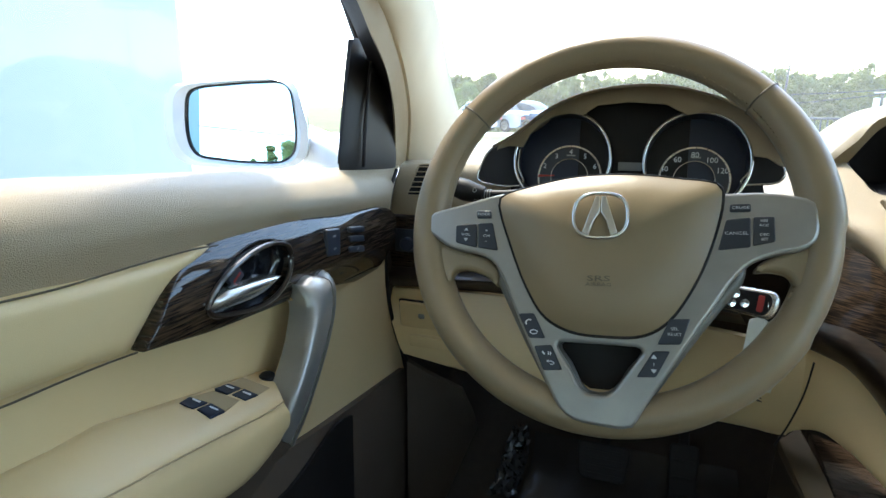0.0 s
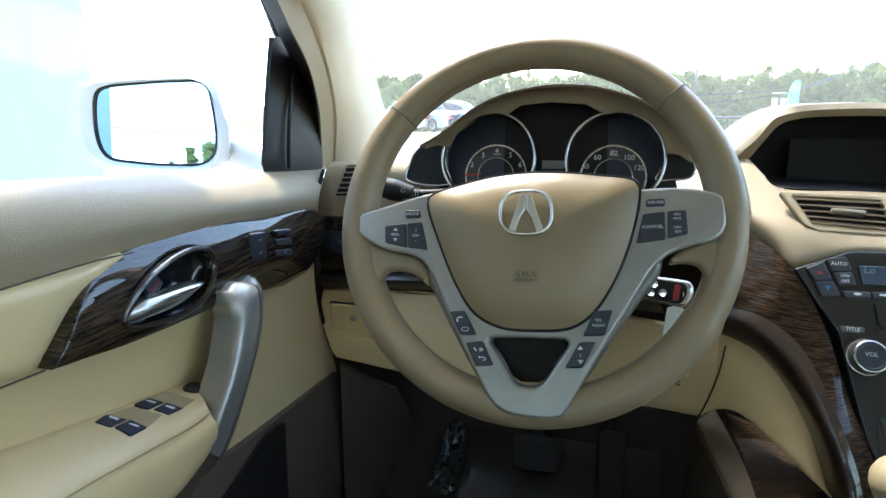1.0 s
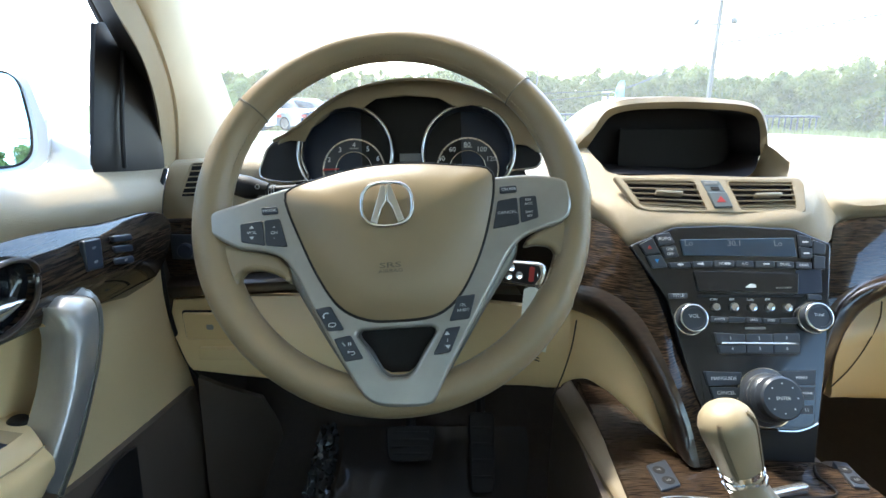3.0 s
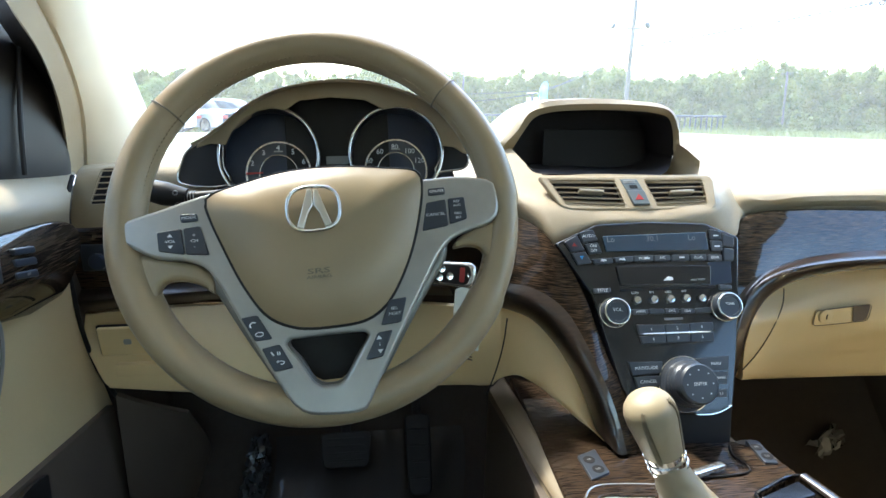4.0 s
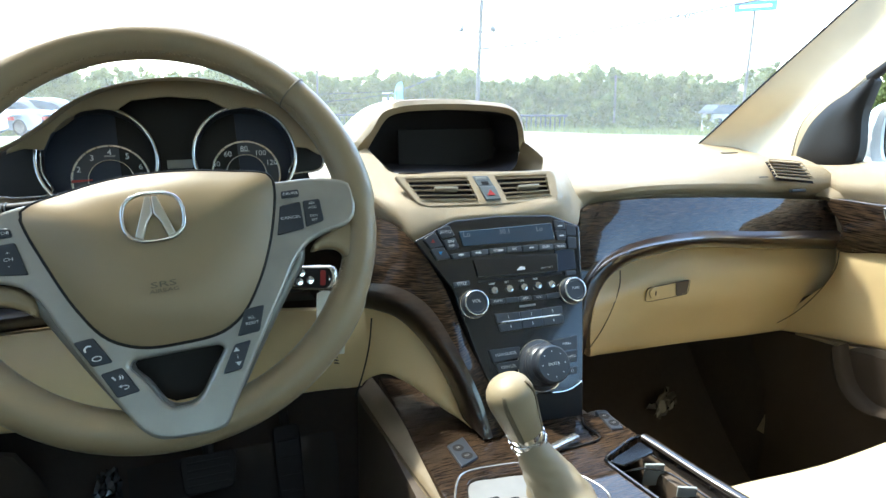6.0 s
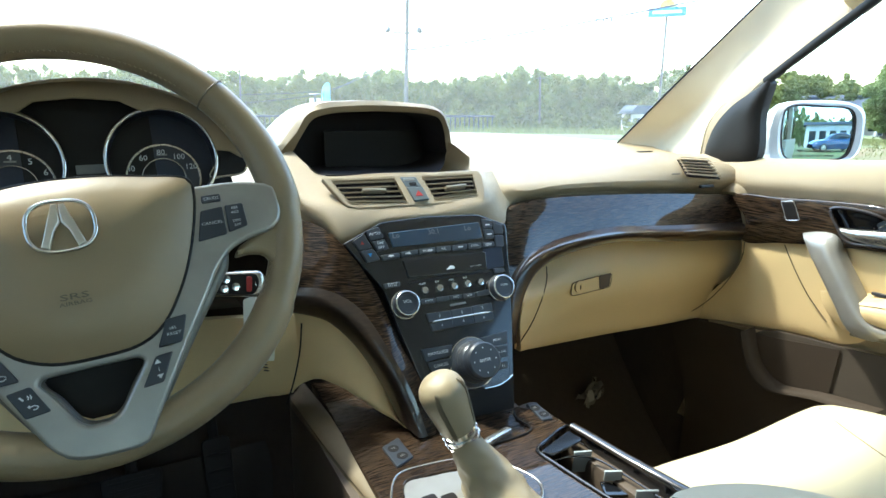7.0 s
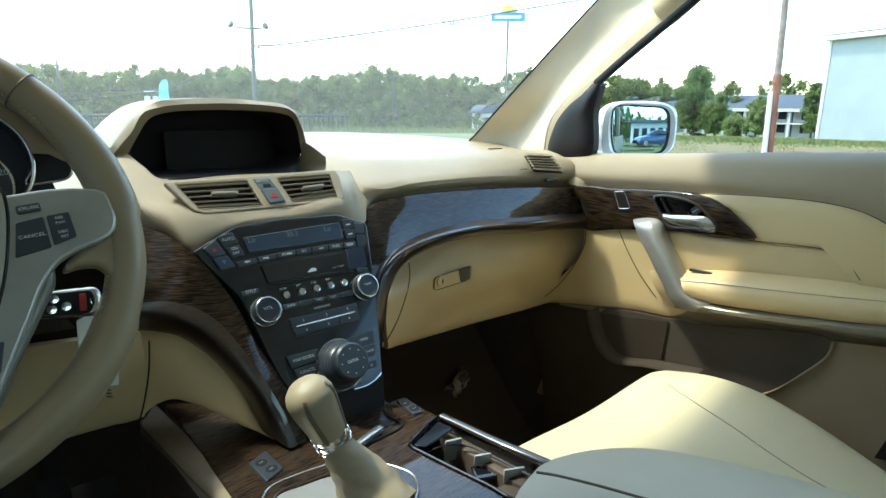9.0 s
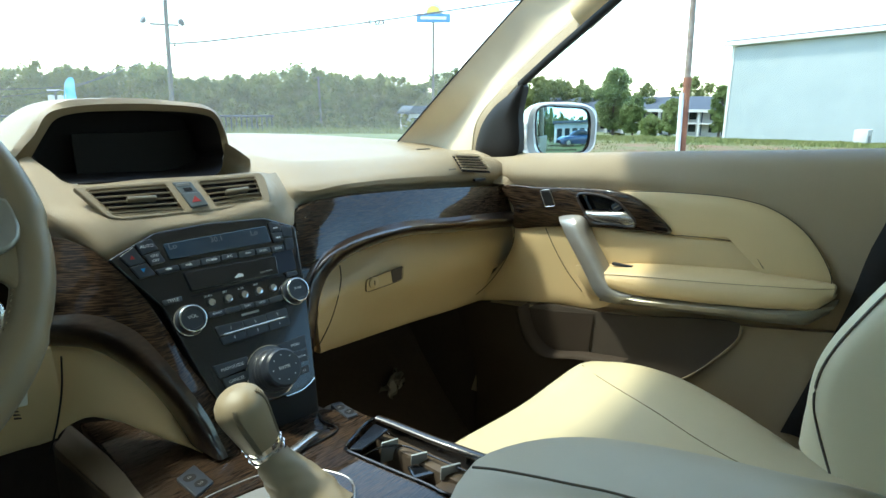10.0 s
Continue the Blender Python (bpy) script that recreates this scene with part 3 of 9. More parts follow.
# ---- instrument cluster ----
def cluster():
    c = thing("instrument_cluster", (0, 0.80, 1.10), "dark instrument cluster with two chrome-ringed gauges under a tan hood", "instrument cluster")
    outer = ((-0.167, 0.735, 1.176), (-0.153, 0.735, 1.183), (-0.13, 0.735, 1.198), (-0.1, 0.735, 1.221), (-0.071, 0.735, 1.236), (-0.041, 0.735, 1.245), (0, 0.735, 1.251), (0.043, 0.735, 1.25), (0.08, 0.735, 1.242), (0.119, 0.735, 1.227), (0.146, 0.735, 1.209), (0.164, 0.735, 1.188), (0.172, 0.735, 1.17))
    lip = ((-0.166, 0.741, 1.174), (-0.153, 0.741, 1.181), (-0.13, 0.741, 1.196), (-0.101, 0.741, 1.219), (-0.071, 0.741, 1.235), (-0.041, 0.741, 1.244), (-0, 0.741, 1.249), (0.043, 0.741, 1.248), (0.08, 0.741, 1.241), (0.118, 0.741, 1.225), (0.145, 0.741, 1.207), (0.162, 0.741, 1.187), (0.17, 0.741, 1.169))
    part("hood", sheet([[(p[0] * 0.72, p[1] + 0.30, p[2] * 0.55 + 0.49) for p in outer], [(p[0] * 0.95, p[1] + 0.10, p[2] * 0.97 + 0.03) for p in outer], shift(outer, (0, 0.012, 0.0015)), outer, mid(outer, lip, 0.5, (0, -0.002, 0)), lip, shift(lip, (0, 0.012, 0))], 60, 30, None), TAN, c, "tan vinyl instrument hood")
    part("backing", plate([[(x * 0.80, y * 0.84) for x, y in ((-0.2430, -0.0035), (-0.2107, 0.0637), (-0.1445, 0.1138), (-0.0706, 0.1467), (0.0025, 0.1547), (0.0747, 0.1465), (0.1384, 0.1146), (0.1939, 0.0675), (0.2110, 0.0047), (0.1979, -0.0664), (-0.2063, -0.0777))]], 0.01, 0.001, CLUSTER @ pose(0, 0, -0.06)), BLACK, c)
    face = ((-0.1673, 0.0451), (-0.1601, 0.0527), (-0.1369, 0.0698), (-0.1075, 0.0945), (-0.0767, 0.1112), (-0.0462, 0.1215), (-0.0032, 0.1269), (0.0423, 0.1255), (0.0822, 0.1176), (0.1207, 0.1015), (0.1487, 0.082), (0.166, 0.0592), (0.1762, 0.037), (0.169, 0.0386), (0.1564, 0.0469), (0.142, 0.0486), (0.1386, 0.061), (0.1297, 0.0777), (0.1171, 0.0893), (0.1015, 0.0971), (0.083, 0.0999), (0.0658, 0.0963), (0.0553, 0.1012), (0.0412, 0.1088), (-0.0042, 0.1118), (-0.0422, 0.1074), (-0.059, 0.0953), (-0.0764, 0.0972), (-0.0946, 0.0939), (-0.1129, 0.084), (-0.1273, 0.0678), (-0.1346, 0.0516), (-0.1522, 0.0532), (-0.1671, 0.0483))
    part("face_trim", plate([face], 0.006, 0.002, CLUSTER @ pose(0, 0, 0.021)), TAN, c, "tan face around the gauges")
    part("visor", plate([((-0.0669, 0.0988), (-0.0500, 0.1146), (0.0085, 0.1224), (0.0590, 0.1132), (0.0709, 0.0993), (0.0732, 0.0221), (-0.0645, 0.0201))], 0.004, 0.001, CLUSTER @ pose(0, 0, -0.024)), BLACK, c)
    gauges = (((-0.0843, 0.0393), (-0.1471, 0.0386)), ((0.0807, 0.0412), (0.0193, 0.0405)))
    nums = ((("2", "3", "4", "5", "6", "7"), ((-0.1096, 0.0321), (-0.0948, 0.0457), (-0.0758, 0.0522), (-0.0566, 0.0469), (-0.0428, 0.0337))), (("40", "60", "80", "100", "120", "140"), ((0.0445, 0.0341), (0.0595, 0.0466), (0.0799, 0.0531), (0.0999, 0.0471), (0.1131, 0.0342))))
    cen = ((-0.0756, 0.0183), (0.0809, 0.0207))
    for (g, (words, places), dc) in zip(gauges, nums, cen):
        r = abs(g[1][0] - g[0][0])
        gm = on(CLUSTER, *g[0], 0)
        gauge = part("gauge", lathe([(0.0001, -0.022), (r - 0.003, -0.022), (r - 0.001, 0.004), (r + 0.001, 0.004), (r + 0.001, -0.03), (0.0001, -0.03)], 56, gm), NAVY, c, "round dark gauge with pale numerals")
        part("bezel", ring(r, 0.0023, gm @ pose(0, 0, 0.004), 64, 10), CHROME, gauge)
        dm = on(CLUSTER, *dc, -0.0215)
        part("dial_band", plate([circle(0.0425, 60), circle(0.0245, 60)], 0.0012, 0.0003, dm), BUTTON, gauge)
        part("outer_scale", plate([circle(0.0435, 60), circle(0.0405, 60)], 0.0022, 0.0005, dm), STEEL, gauge)
        part("inner_scale", plate([circle(0.0255, 60), circle(0.0240, 60)], 0.0022, 0.0005, dm), STEEL, gauge)
        for wd, p in zip(words, places):
            lettering(wd, 0.0098, on(CLUSTER, *p, -0.0198), WHITE_INK, gauge)
        bm = bmesh.new()
        for k in range(13):
            a = 200 - k * 18.3
            t = box(0.0405, -0.0004, 0.0022, 0.0438, 0.0004, 0.0026, m=dm @ pose(0, 0, 0, 0, 0, a))
            me = bpy.data.meshes.new("t")
            t.to_mesh(me)
            t.free()
            bm.from_mesh(me)
            bpy.data.meshes.remove(me)
        part("tick_marks", bm, BLACK, gauge, smooth=False)
        part("unit_mark", plate([rect(-0.006, -0.001, 0.006, 0.001, 0.0004)], 0.0006, 0.0001, dm @ pose(0, 0.0295, 0.0012)), GREY_INK, gauge)
        if words[0] == "2":
            part("needle", plate([[(-0.042, -0.0016), (-0.042, 0.0016), (-0.02, 0.0008), (-0.02, -0.0008)]], 0.001, 0.0002, dm @ pose(0, 0.002, 0.003, 0, 0, 3)), RED_INK, gauge)
    # small side gauges
    for o in (((-0.197, 0.0063), (-0.1938, 0.0292), (-0.1877, 0.0435), (-0.1768, 0.0538), (-0.1591, 0.0575), (-0.144, 0.0559), (-0.1423, 0.0277), (-0.1343, 0.0039)), ((0.1422, 0.0519), (0.1601, 0.0516), (0.1731, 0.043), (0.1783, 0.0307), (0.1731, 0.021), (0.1517, 0.0171), (0.1323, 0.0169), (0.141, 0.0346))):
        po = spline([(*p, 0) for p in o], 40, True)
        small = part("side_gauge", plate([po], 0.012, 0.001, CLUSTER @ pose(0, 0, -0.014)), BLACK, c)
        part("bezel", tube([tuple(CLUSTER @ Vector((p.x, p.y, 0.001))) for p in po], 0.0014, 60, 8, closed=True), STEEL, small)
    dsp = ((-0.0128, 0.0403), (0.0166, 0.0407), (0.0169, 0.0298), (-0.0125, 0.0294))
    part("odometer_display", plate([rounded(dsp, 0.001)], 0.002, 0.0004, CLUSTER @ pose(0, 0, -0.018)), GREY_INK, c, "small pale odometer display")


cluster()


# ---- dashboard ----
def vent_slats(parent, corners, m, n, mat=TAN, knob=True, off=0.0, slant=24):
    """corners in the panel: lower left, lower right, upper right, upper left."""
    a, b, c_, d = [Vector((p[0], p[1], 0)) for p in corners]
    part("vent_duct", plate([[a, b, c_, d]], 0.0015, 0.0003, m @ pose(0, 0, -0.0045 + off)), CAVITY, parent)
    for k in range(n):
        f = (k + 0.6) / n
        p, q = a.lerp(d, f), b.lerp(c_, f)
        ang = math.degrees(math.atan2(q.y - p.y, q.x - p.x))
        part("slat", box(0, -0.0008, -0.003, (q - p).length, 0.0008, 0.0038, 0.0004, m @ pose(p.x, p.y, off, 0, 0, ang) @ pose(0, 0, 0, slant)), mat, parent)
    rim_pts = rounded([tuple(v) for v in (a, b, c_, d)], 0.004)
    part("vent_rim", tube([tuple(m @ Vector((p[0], p[1], off + 0.0026))) for p in rim_pts], 0.0007, 70, 8, closed=True), mat, parent)
    if knob:
        k0 = a.lerp(c_, 0.5)
        ang = math.degrees(math.atan2(b.y - a.y, b.x - a.x))
        part("vent_tab", box(-0.0165, -0.0021, -0.002, 0.0165, 0.0021, 0.0075, 0.0015, m @ pose(k0.x, k0.y - 0.001, off + 0.001, 0, 0, ang)), TAB_TAN, parent, "satin vent tab")


def dashboard():
    d = thing("dashboard", (0.385, 0.9, 0.9), "tan and cream dashboard with dark wood trim across the cabin", "dashboard")
    # top pad
    back = [(-0.40, 1.08, 1.135), (-0.15, 1.36, 1.150), (0.385, 1.46, 1.155), (0.92, 1.36, 1.150), (1.17, 1.08, 1.135)]
    part("top_pad", sheet([shift(back, (0, 0.08, -0.05)), back, [(-0.38, 0.98, 1.122), (-0.15, 1.1, 1.135), (0.385, 1.15, 1.14), (0.92, 1.1, 1.135), (1.15, 0.98, 1.125)],
                           [(-0.36, 0.86, 1.095), (-0.15, 0.90, 1.10), (0.385, 0.90, 1.11), (0.92, 0.86, 1.125), (1.14, 0.82, 1.112)]], 50, 20, (0, 0, -0.02)), TAN, d, "tan vinyl dashboard top")
    # passenger pad rolling over towards the wood
    d1 = ((0.578, 0.93, 1.141), (0.599, 0.9, 1.14), (0.619, 0.86, 1.134), (0.733, 0.86, 1.129), (0.877, 0.86, 1.13), (1.038, 0.84, 1.131), (1.064, 0.8, 1.121), (1.105, 0.79, 1.116))
    d2 = ((0.545, 0.86, 1.12), (0.569, 0.815, 1.115), (0.589, 0.79, 1.111), (0.678, 0.79, 1.113), (0.811, 0.79, 1.115), (0.97, 0.78, 1.117), (1.048, 0.765, 1.11), (1.105, 0.755, 1.104))
    d3 = ((0.542, 0.82, 1.094), (0.561, 0.765, 1.092), (0.582, 0.755, 1.093), (0.651, 0.755, 1.095), (0.779, 0.755, 1.095), (0.978, 0.755, 1.088), (1.055, 0.75, 1.086), (1.108, 0.745, 1.080))
    d4 = ((0.551, 0.79, 1.058), (0.559, 0.75, 1.067), (0.594, 0.772, 1.073), (0.665, 0.772, 1.078), (0.797, 0.772, 1.076), (1, 0.772, 1.065), (1.06, 0.768, 1.063), (1.11, 0.765, 1.058))
    part("passenger_pad", sheet([shift(d1, (0, 0.04, -0.006)), d1, d2, d3, d4, shift(d4, (0, 0.02, -0.002))], 50, 26, (0, 0.012, -0.012)), TAN, d, "tan grained passenger dash pad")
    # wood panel and its glossy lower lip
    w0 = ((0.556, 0.742, 1.065), (0.587, 0.745, 1.075), (0.645, 0.746, 1.079), (0.772, 0.746, 1.076), (0.935, 0.745, 1.067), (1.122, 0.744, 1.053))
    w2 = ((0.528, 0.694, 0.963), (0.56, 0.706, 0.991), (0.625, 0.718, 1.013), (0.75, 0.719, 1.025), (0.9, 0.72, 1.015), (1.112, 0.724, 1), (1.25, 0.726, 0.984))
    w1 = mid(w0, w2, 0.5, (0, -0.0012, 0.0006))
    part("wood_panel", sheet([w0, w1, w2], 50, 22, (0, 0.012, 0)), WOOD, d, "dark wood passenger trim with glossy coat")
    l1 = ((0.517, 0.665, 0.919), (0.553, 0.692, 0.979), (0.606, 0.694, 1.005), (0.727, 0.695, 1.016), (0.872, 0.697, 1.008), (1.081, 0.702, 0.991), (1.215, 0.704, 0.974))
    l2 = ((0.52, 0.66, 0.871), (0.562, 0.69, 0.953), (0.625, 0.718, 0.98), (0.754, 0.722, 0.996), (0.904, 0.724, 0.983), (1.117, 0.726, 0.963), (1.257, 0.728, 0.942))
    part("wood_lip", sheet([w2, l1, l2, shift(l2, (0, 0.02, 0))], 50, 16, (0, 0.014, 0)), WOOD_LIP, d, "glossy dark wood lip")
    # glove box
    g0 = ((0.584, 0.74, 0.941), (0.662, 0.765, 0.96), (0.796, 0.765, 0.977), (0.968, 0.765, 0.97), (1.196, 0.765, 0.949))
    g1 = ((0.573, 0.72, 0.891), (0.648, 0.745, 0.898), (0.781, 0.745, 0.901), (0.952, 0.745, 0.901), (1.207, 0.76, 0.891))
    g2 = ((0.589, 0.74, 0.824), (0.686, 0.79, 0.796), (0.83, 0.79, 0.792), (0.979, 0.79, 0.785), (1.134, 0.8, 0.776))
    g = part("glove_box", sheet([shift(g0, (0, 0.012, 0.022)), g0, mid(g0, g1, 0.5, (0, -0.008, 0)), g1, mid(g1, g2, 0.5, (0, 0.0, -0.002)), g2, shift(g2, (0, 0.05, 0.004))], 44, 22, (0, 0.012, 0)), CREAM, d, "cream glove box lid")
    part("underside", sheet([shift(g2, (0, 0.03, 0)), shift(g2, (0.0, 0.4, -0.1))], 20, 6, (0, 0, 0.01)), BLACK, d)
    for crv in (((0.645, 0.751, 0.962), (0.638, 0.74, 0.942), (0.619, 0.729, 0.909), (0.595, 0.722, 0.875), (0.579, 0.727, 0.847)), ((1.083, 0.7, 0.969), (1.083, 0.7, 0.942), (1.082, 0.712, 0.908), (1.079, 0.733, 0.869), (1.07, 0.76, 0.829), (1.052, 0.791, 0.794))):
        part("lid_gap", tube(crv, 0.0010, 20, 6), SEAM, g)
    lk = ((-0.0553, 0.0084), (-0.0570, -0.0153), (0.0326, -0.0106), (0.0353, 0.0150))
    part("latch_plate", plate([rounded(lk, 0.006)], 0.004, 0.0015, GLOVE @ pose(0, 0, -0.0022)), CREAM, g, "cream latch plate")
    part("latch_gap", tube([tuple(GLOVE @ Vector((q_[0], q_[1], 0.0016))) for q_ in rounded(lk, 0.006)], 0.0006, 60, 6, closed=True), SEAM, g)
    lc = ((-0.0401, -0.0001), (0.0181, 0.0029))
    part("latch_lock", lathe([(0.0105, 0), (0.0105, 0.004), (0.008, 0.0052), (0.0001, 0.0052)], 24, on(GLOVE, *lc[0], 0.0008)), CREAM, g, "round key lock")
    part("key_slot", box(-0.0009, -0.004, 0, 0.0009, 0.004, 0.0006, m=on(GLOVE, *lc[0], 0.0060)), BLACK, g)
    # No hollow is cut; a brown plate carries the shade of the finger grip.
    part("hollow_shade_plate", plate([rounded(((0.0023, 0.0140), (0.0315, 0.0147), (0.0287, -0.0086), (0.0064, -0.0113)), 0.004)], 0.001, 0.0003, GLOVE @ pose(0, 0, 0.0026)), BROWN, g, "flat brown plate coloured as the shade of the finger hollow")
    # right corner vent
    vent_slats(d, ((-0.0518, -0.0388), (0.0172, -0.0489), (0.0160, 0.0012), (-0.0483, 0.0082)), CORNER_VENT, 6, TAN, False, 0.008, 34)
    part("corner_pad", sheet([((1.12, 0.952, 1.118), (1.12, 0.89, 1.125), (1.12, 0.816, 1.124), (1.12, 0.768, 1.102), (1.12, 0.724, 1.103)), ((1.09, 0.889, 1.105), (1.085, 0.843, 1.104), (1.09, 0.783, 1.09), (1.09, 0.74, 1.072), (1.105, 0.712, 1.076)), ((1.085, 0.849, 1.07), (1.085, 0.816, 1.065), (1.085, 0.762, 1.061), (1.085, 0.735, 1.061), (1.105, 0.71, 1.052))], 20, 12, (0.01, 0.01, -0.01)), TAN, d)
    part("vent_wheel", box(-0.016, -0.003, -0.004, 0.016, 0.003, 0.004, 0.002, facing(((1.023, 0.752, 1.075),)[0], (-0.1, -0.9, 0.1))), BUTTON, d, "small dark vent wheel")
    part("pad_mark", plate([rect(-0.011, -0.0016, 0.011, 0.0016, 0.0008)], 0.0006, 0.0001, facing(((0.941, 0.757, 1.102),)[0], (0, -0.85, 0.5))), DARK_INK, d, "small stamped marking")
    # speaker slot on the top
    part("pad_slot", box(-0.018, -0.006, 0, 0.018, 0.006, 0.002, 0.0008, Matrix.Translation(((1.039, 0.93, 1.128),)[0])), BLACK, d)

    # centre pad round the vents
    r0 = ((0.243, 0.86, 1.168), (0.249, 0.83, 1.161), (0.258, 0.8, 1.147), (0.27, 0.768, 1.133), (0.351, 0.757, 1.133), (0.441, 0.76, 1.13), (0.501, 0.77, 1.129), (0.526, 0.785, 1.126), (0.551, 0.8, 1.121), (0.62, 0.86, 1.118))
    r1 = ((0.233, 0.8, 1.132), (0.244, 0.765, 1.115), (0.271, 0.737, 1.113), (0.298, 0.734, 1.112), (0.341, 0.734, 1.112), (0.419, 0.732, 1.11), (0.503, 0.731, 1.109), (0.546, 0.77, 1.107), (0.568, 0.785, 1.103), (0.63, 0.83, 1.098))
    r2 = ((0.235, 0.78, 1.11), (0.239, 0.75, 1.1), (0.262, 0.712, 1.094), (0.287, 0.704, 1.093), (0.329, 0.703, 1.092), (0.404, 0.702, 1.091), (0.49, 0.7, 1.089), (0.544, 0.745, 1.085), (0.578, 0.772, 1.086), (0.63, 0.81, 1.082))
    r3 = ((0.237, 0.765, 1.088), (0.246, 0.74, 1.08), (0.26, 0.708, 1.07), (0.272, 0.69, 1.055), (0.324, 0.692, 1.076), (0.399, 0.692, 1.077), (0.473, 0.695, 1.072), (0.525, 0.705, 1.054), (0.556, 0.745, 1.066), (0.60, 0.79, 1.064))
    part("centre_pad", sheet([r0, r1, r2, r3, shift(r3, (0, 0.02, -0.004))], 80, 30, (0, 0.012, -0.01)), TAN, d, "tan pad around the centre vents")
    cv = thing("centre_vents", VENTS.translation, "tan centre air vents either side of the hazard switch", "air vent")
    vl = ((-0.0933, -0.0075), (-0.0137, -0.0127), (-0.0221, 0.0285), (-0.1112, 0.0301))
    vr = ((0.0284, -0.0121), (0.0976, -0.0100), (0.1014, 0.0274), (0.0185, 0.0281))
    part("vent_panel", plate([rounded(((-0.1235, 0.0357), (-0.1006, -0.0092), (-0.0877, -0.0153), (0.0991, -0.0196), (0.1088, -0.0135), (0.1165, 0.0242), (0.1120, 0.0345), (0.0950, 0.0340), (0.0425, 0.0336)), 0.004), rounded(vl, 0.003), rounded(vr, 0.003)], 0.008, 0.002, VENTS @ pose(0, 0, -0.006)), TAN, cv, "tan vent surround")
    vent_slats(cv, vl, VENTS, 5, TAN, True, -0.001)
    vent_slats(cv, vr, VENTS, 5, TAN, True, -0.001)
    hz = part("hazard_switch", plate([rounded(((-0.0047, -0.0114), (0.0178, -0.0107), (0.0140, 0.0108), (-0.0101, 0.0116)), 0.002)], 0.006, 0.0014, VENTS @ pose(0, 0, -0.001)), SWITCH_GREY, cv, "dark grey hazard switch with red triangle")
    part("hazard_triangle", plate([[(-0.0058, -0.0038), (0.0058, -0.0038), (0.0004, 0.0052)]], 0.0006, 0.0001, on(VENTS, 0.0044, -0.0004, 0.0049)), RED_INK, hz)
    lamp = part("airbag_lamp", plate([rounded(((-0.0098, 0.0124), (0.0142, 0.0116), (0.0091, 0.0285), (-0.0146, 0.0294)), 0.002)], 0.005, 0.0010, VENTS @ pose(0, 0, -0.0022)), SWITCH_GREY, cv, "dark grey airbag lamp panel with pale print")
    part("sensor_window", plate([rounded(((-0.0034, 0.0140), (0.0071, 0.0141), (0.0060, 0.0190), (-0.0044, 0.0191)), 0.0006)], 0.0008, 0.0002, VENTS @ pose(0, 0, 0.0026)), BLACK, lamp)
    for y in (0.0232, 0.0256):
        part("pale_mark", plate([rect(-0.0085, -0.0007, 0.0085, 0.0007, 0.0004)], 0.0005, 0.0001, on(VENTS, -0.0026, y, 0.0029)), GREY_INK, lamp)

    # navigation hood
    nv = thing("navigation_screen", (0.385, 0.85, 1.13), "dark navigation screen under a tan arched hood", "screen")
    ho = ((0.232, 0.85, 1.162), (0.237, 0.835, 1.171), (0.249, 0.82, 1.191), (0.264, 0.805, 1.212), (0.284, 0.8, 1.225), (0.324, 0.8, 1.229), (0.37, 0.8, 1.23), (0.419, 0.8, 1.227), (0.46, 0.8, 1.222), (0.477, 0.8, 1.212), (0.486, 0.8, 1.194), (0.497, 0.81, 1.166))
    hi = ((0.246, 0.85, 1.152), (0.251, 0.835, 1.162), (0.263, 0.825, 1.185), (0.275, 0.81, 1.206), (0.297, 0.81, 1.213), (0.343, 0.81, 1.216), (0.394, 0.81, 1.216), (0.451, 0.81, 1.212), (0.472, 0.81, 1.205), (0.48, 0.81, 1.186), (0.483, 0.81, 1.165), (0.49, 0.82, 1.154))
    part("hood", sheet([shift(ho, (0, 0.34, -0.045)), shift(ho, (0, 0.16, -0.004)), shift(ho, (0, 0.02, 0.002)), ho, mid(ho, hi, 0.5, (0, -0.003, 0)), hi], 70, 28, None), TAN, nv, "tan hood over the screen")
    part("cheek", sheet([((0.487, 0.808, 1.17), (0.495, 0.8, 1.164), (0.515, 0.79, 1.146)), ((0.492, 0.825, 1.148), (0.499, 0.81, 1.142), (0.514, 0.788, 1.135)), ((0.48, 0.84, 1.119), (0.494, 0.815, 1.122), (0.507, 0.778, 1.126))], 20, 12, (0, 0.004, -0.004)), TAN, nv)
    opening = [((0.27, 0.768, 1.133),)[0], *hi[1:], ((0.494, 0.83, 1.15),)[0], ((0.444, 0.764, 1.13),)[0], ((0.351, 0.758, 1.132),)[0], ((0.27, 0.768, 1.133),)[0]]
    part("recess", sheet([opening, [(q[0] + (0.395 - q[0]) * 0.04, 0.905, q[2]) for q in opening]], 120, 6, None), CAVITY, nv)
    part("screen_surround", plate([[(q.x, q.z) for q in spline(opening[:-1], 80, True)]], 0.004, 0.0005, frame_at((0, 0.906, 0), 0)), CAVITY, nv)
    sc = ((0.31, 0.885, 1.18), (0.47, 0.885, 1.173), (0.475, 0.885, 1.115), (0.311, 0.885, 1.123))
    sm = frame_at((sum(p[0] for p in sc) / 4, 0.883, sum(p[2] for p in sc) / 4), 2)
    hw, hh = (sc[1][0] - sc[0][0]) / 2 + 0.002, (sc[0][2] - sc[2][2]) / 2 + 0.006
    part("display", plate([rect(-hw, -hh, hw, hh, 0.003)], 0.003, 0.0006, sm), SCREEN, nv, "switched-off matte display")

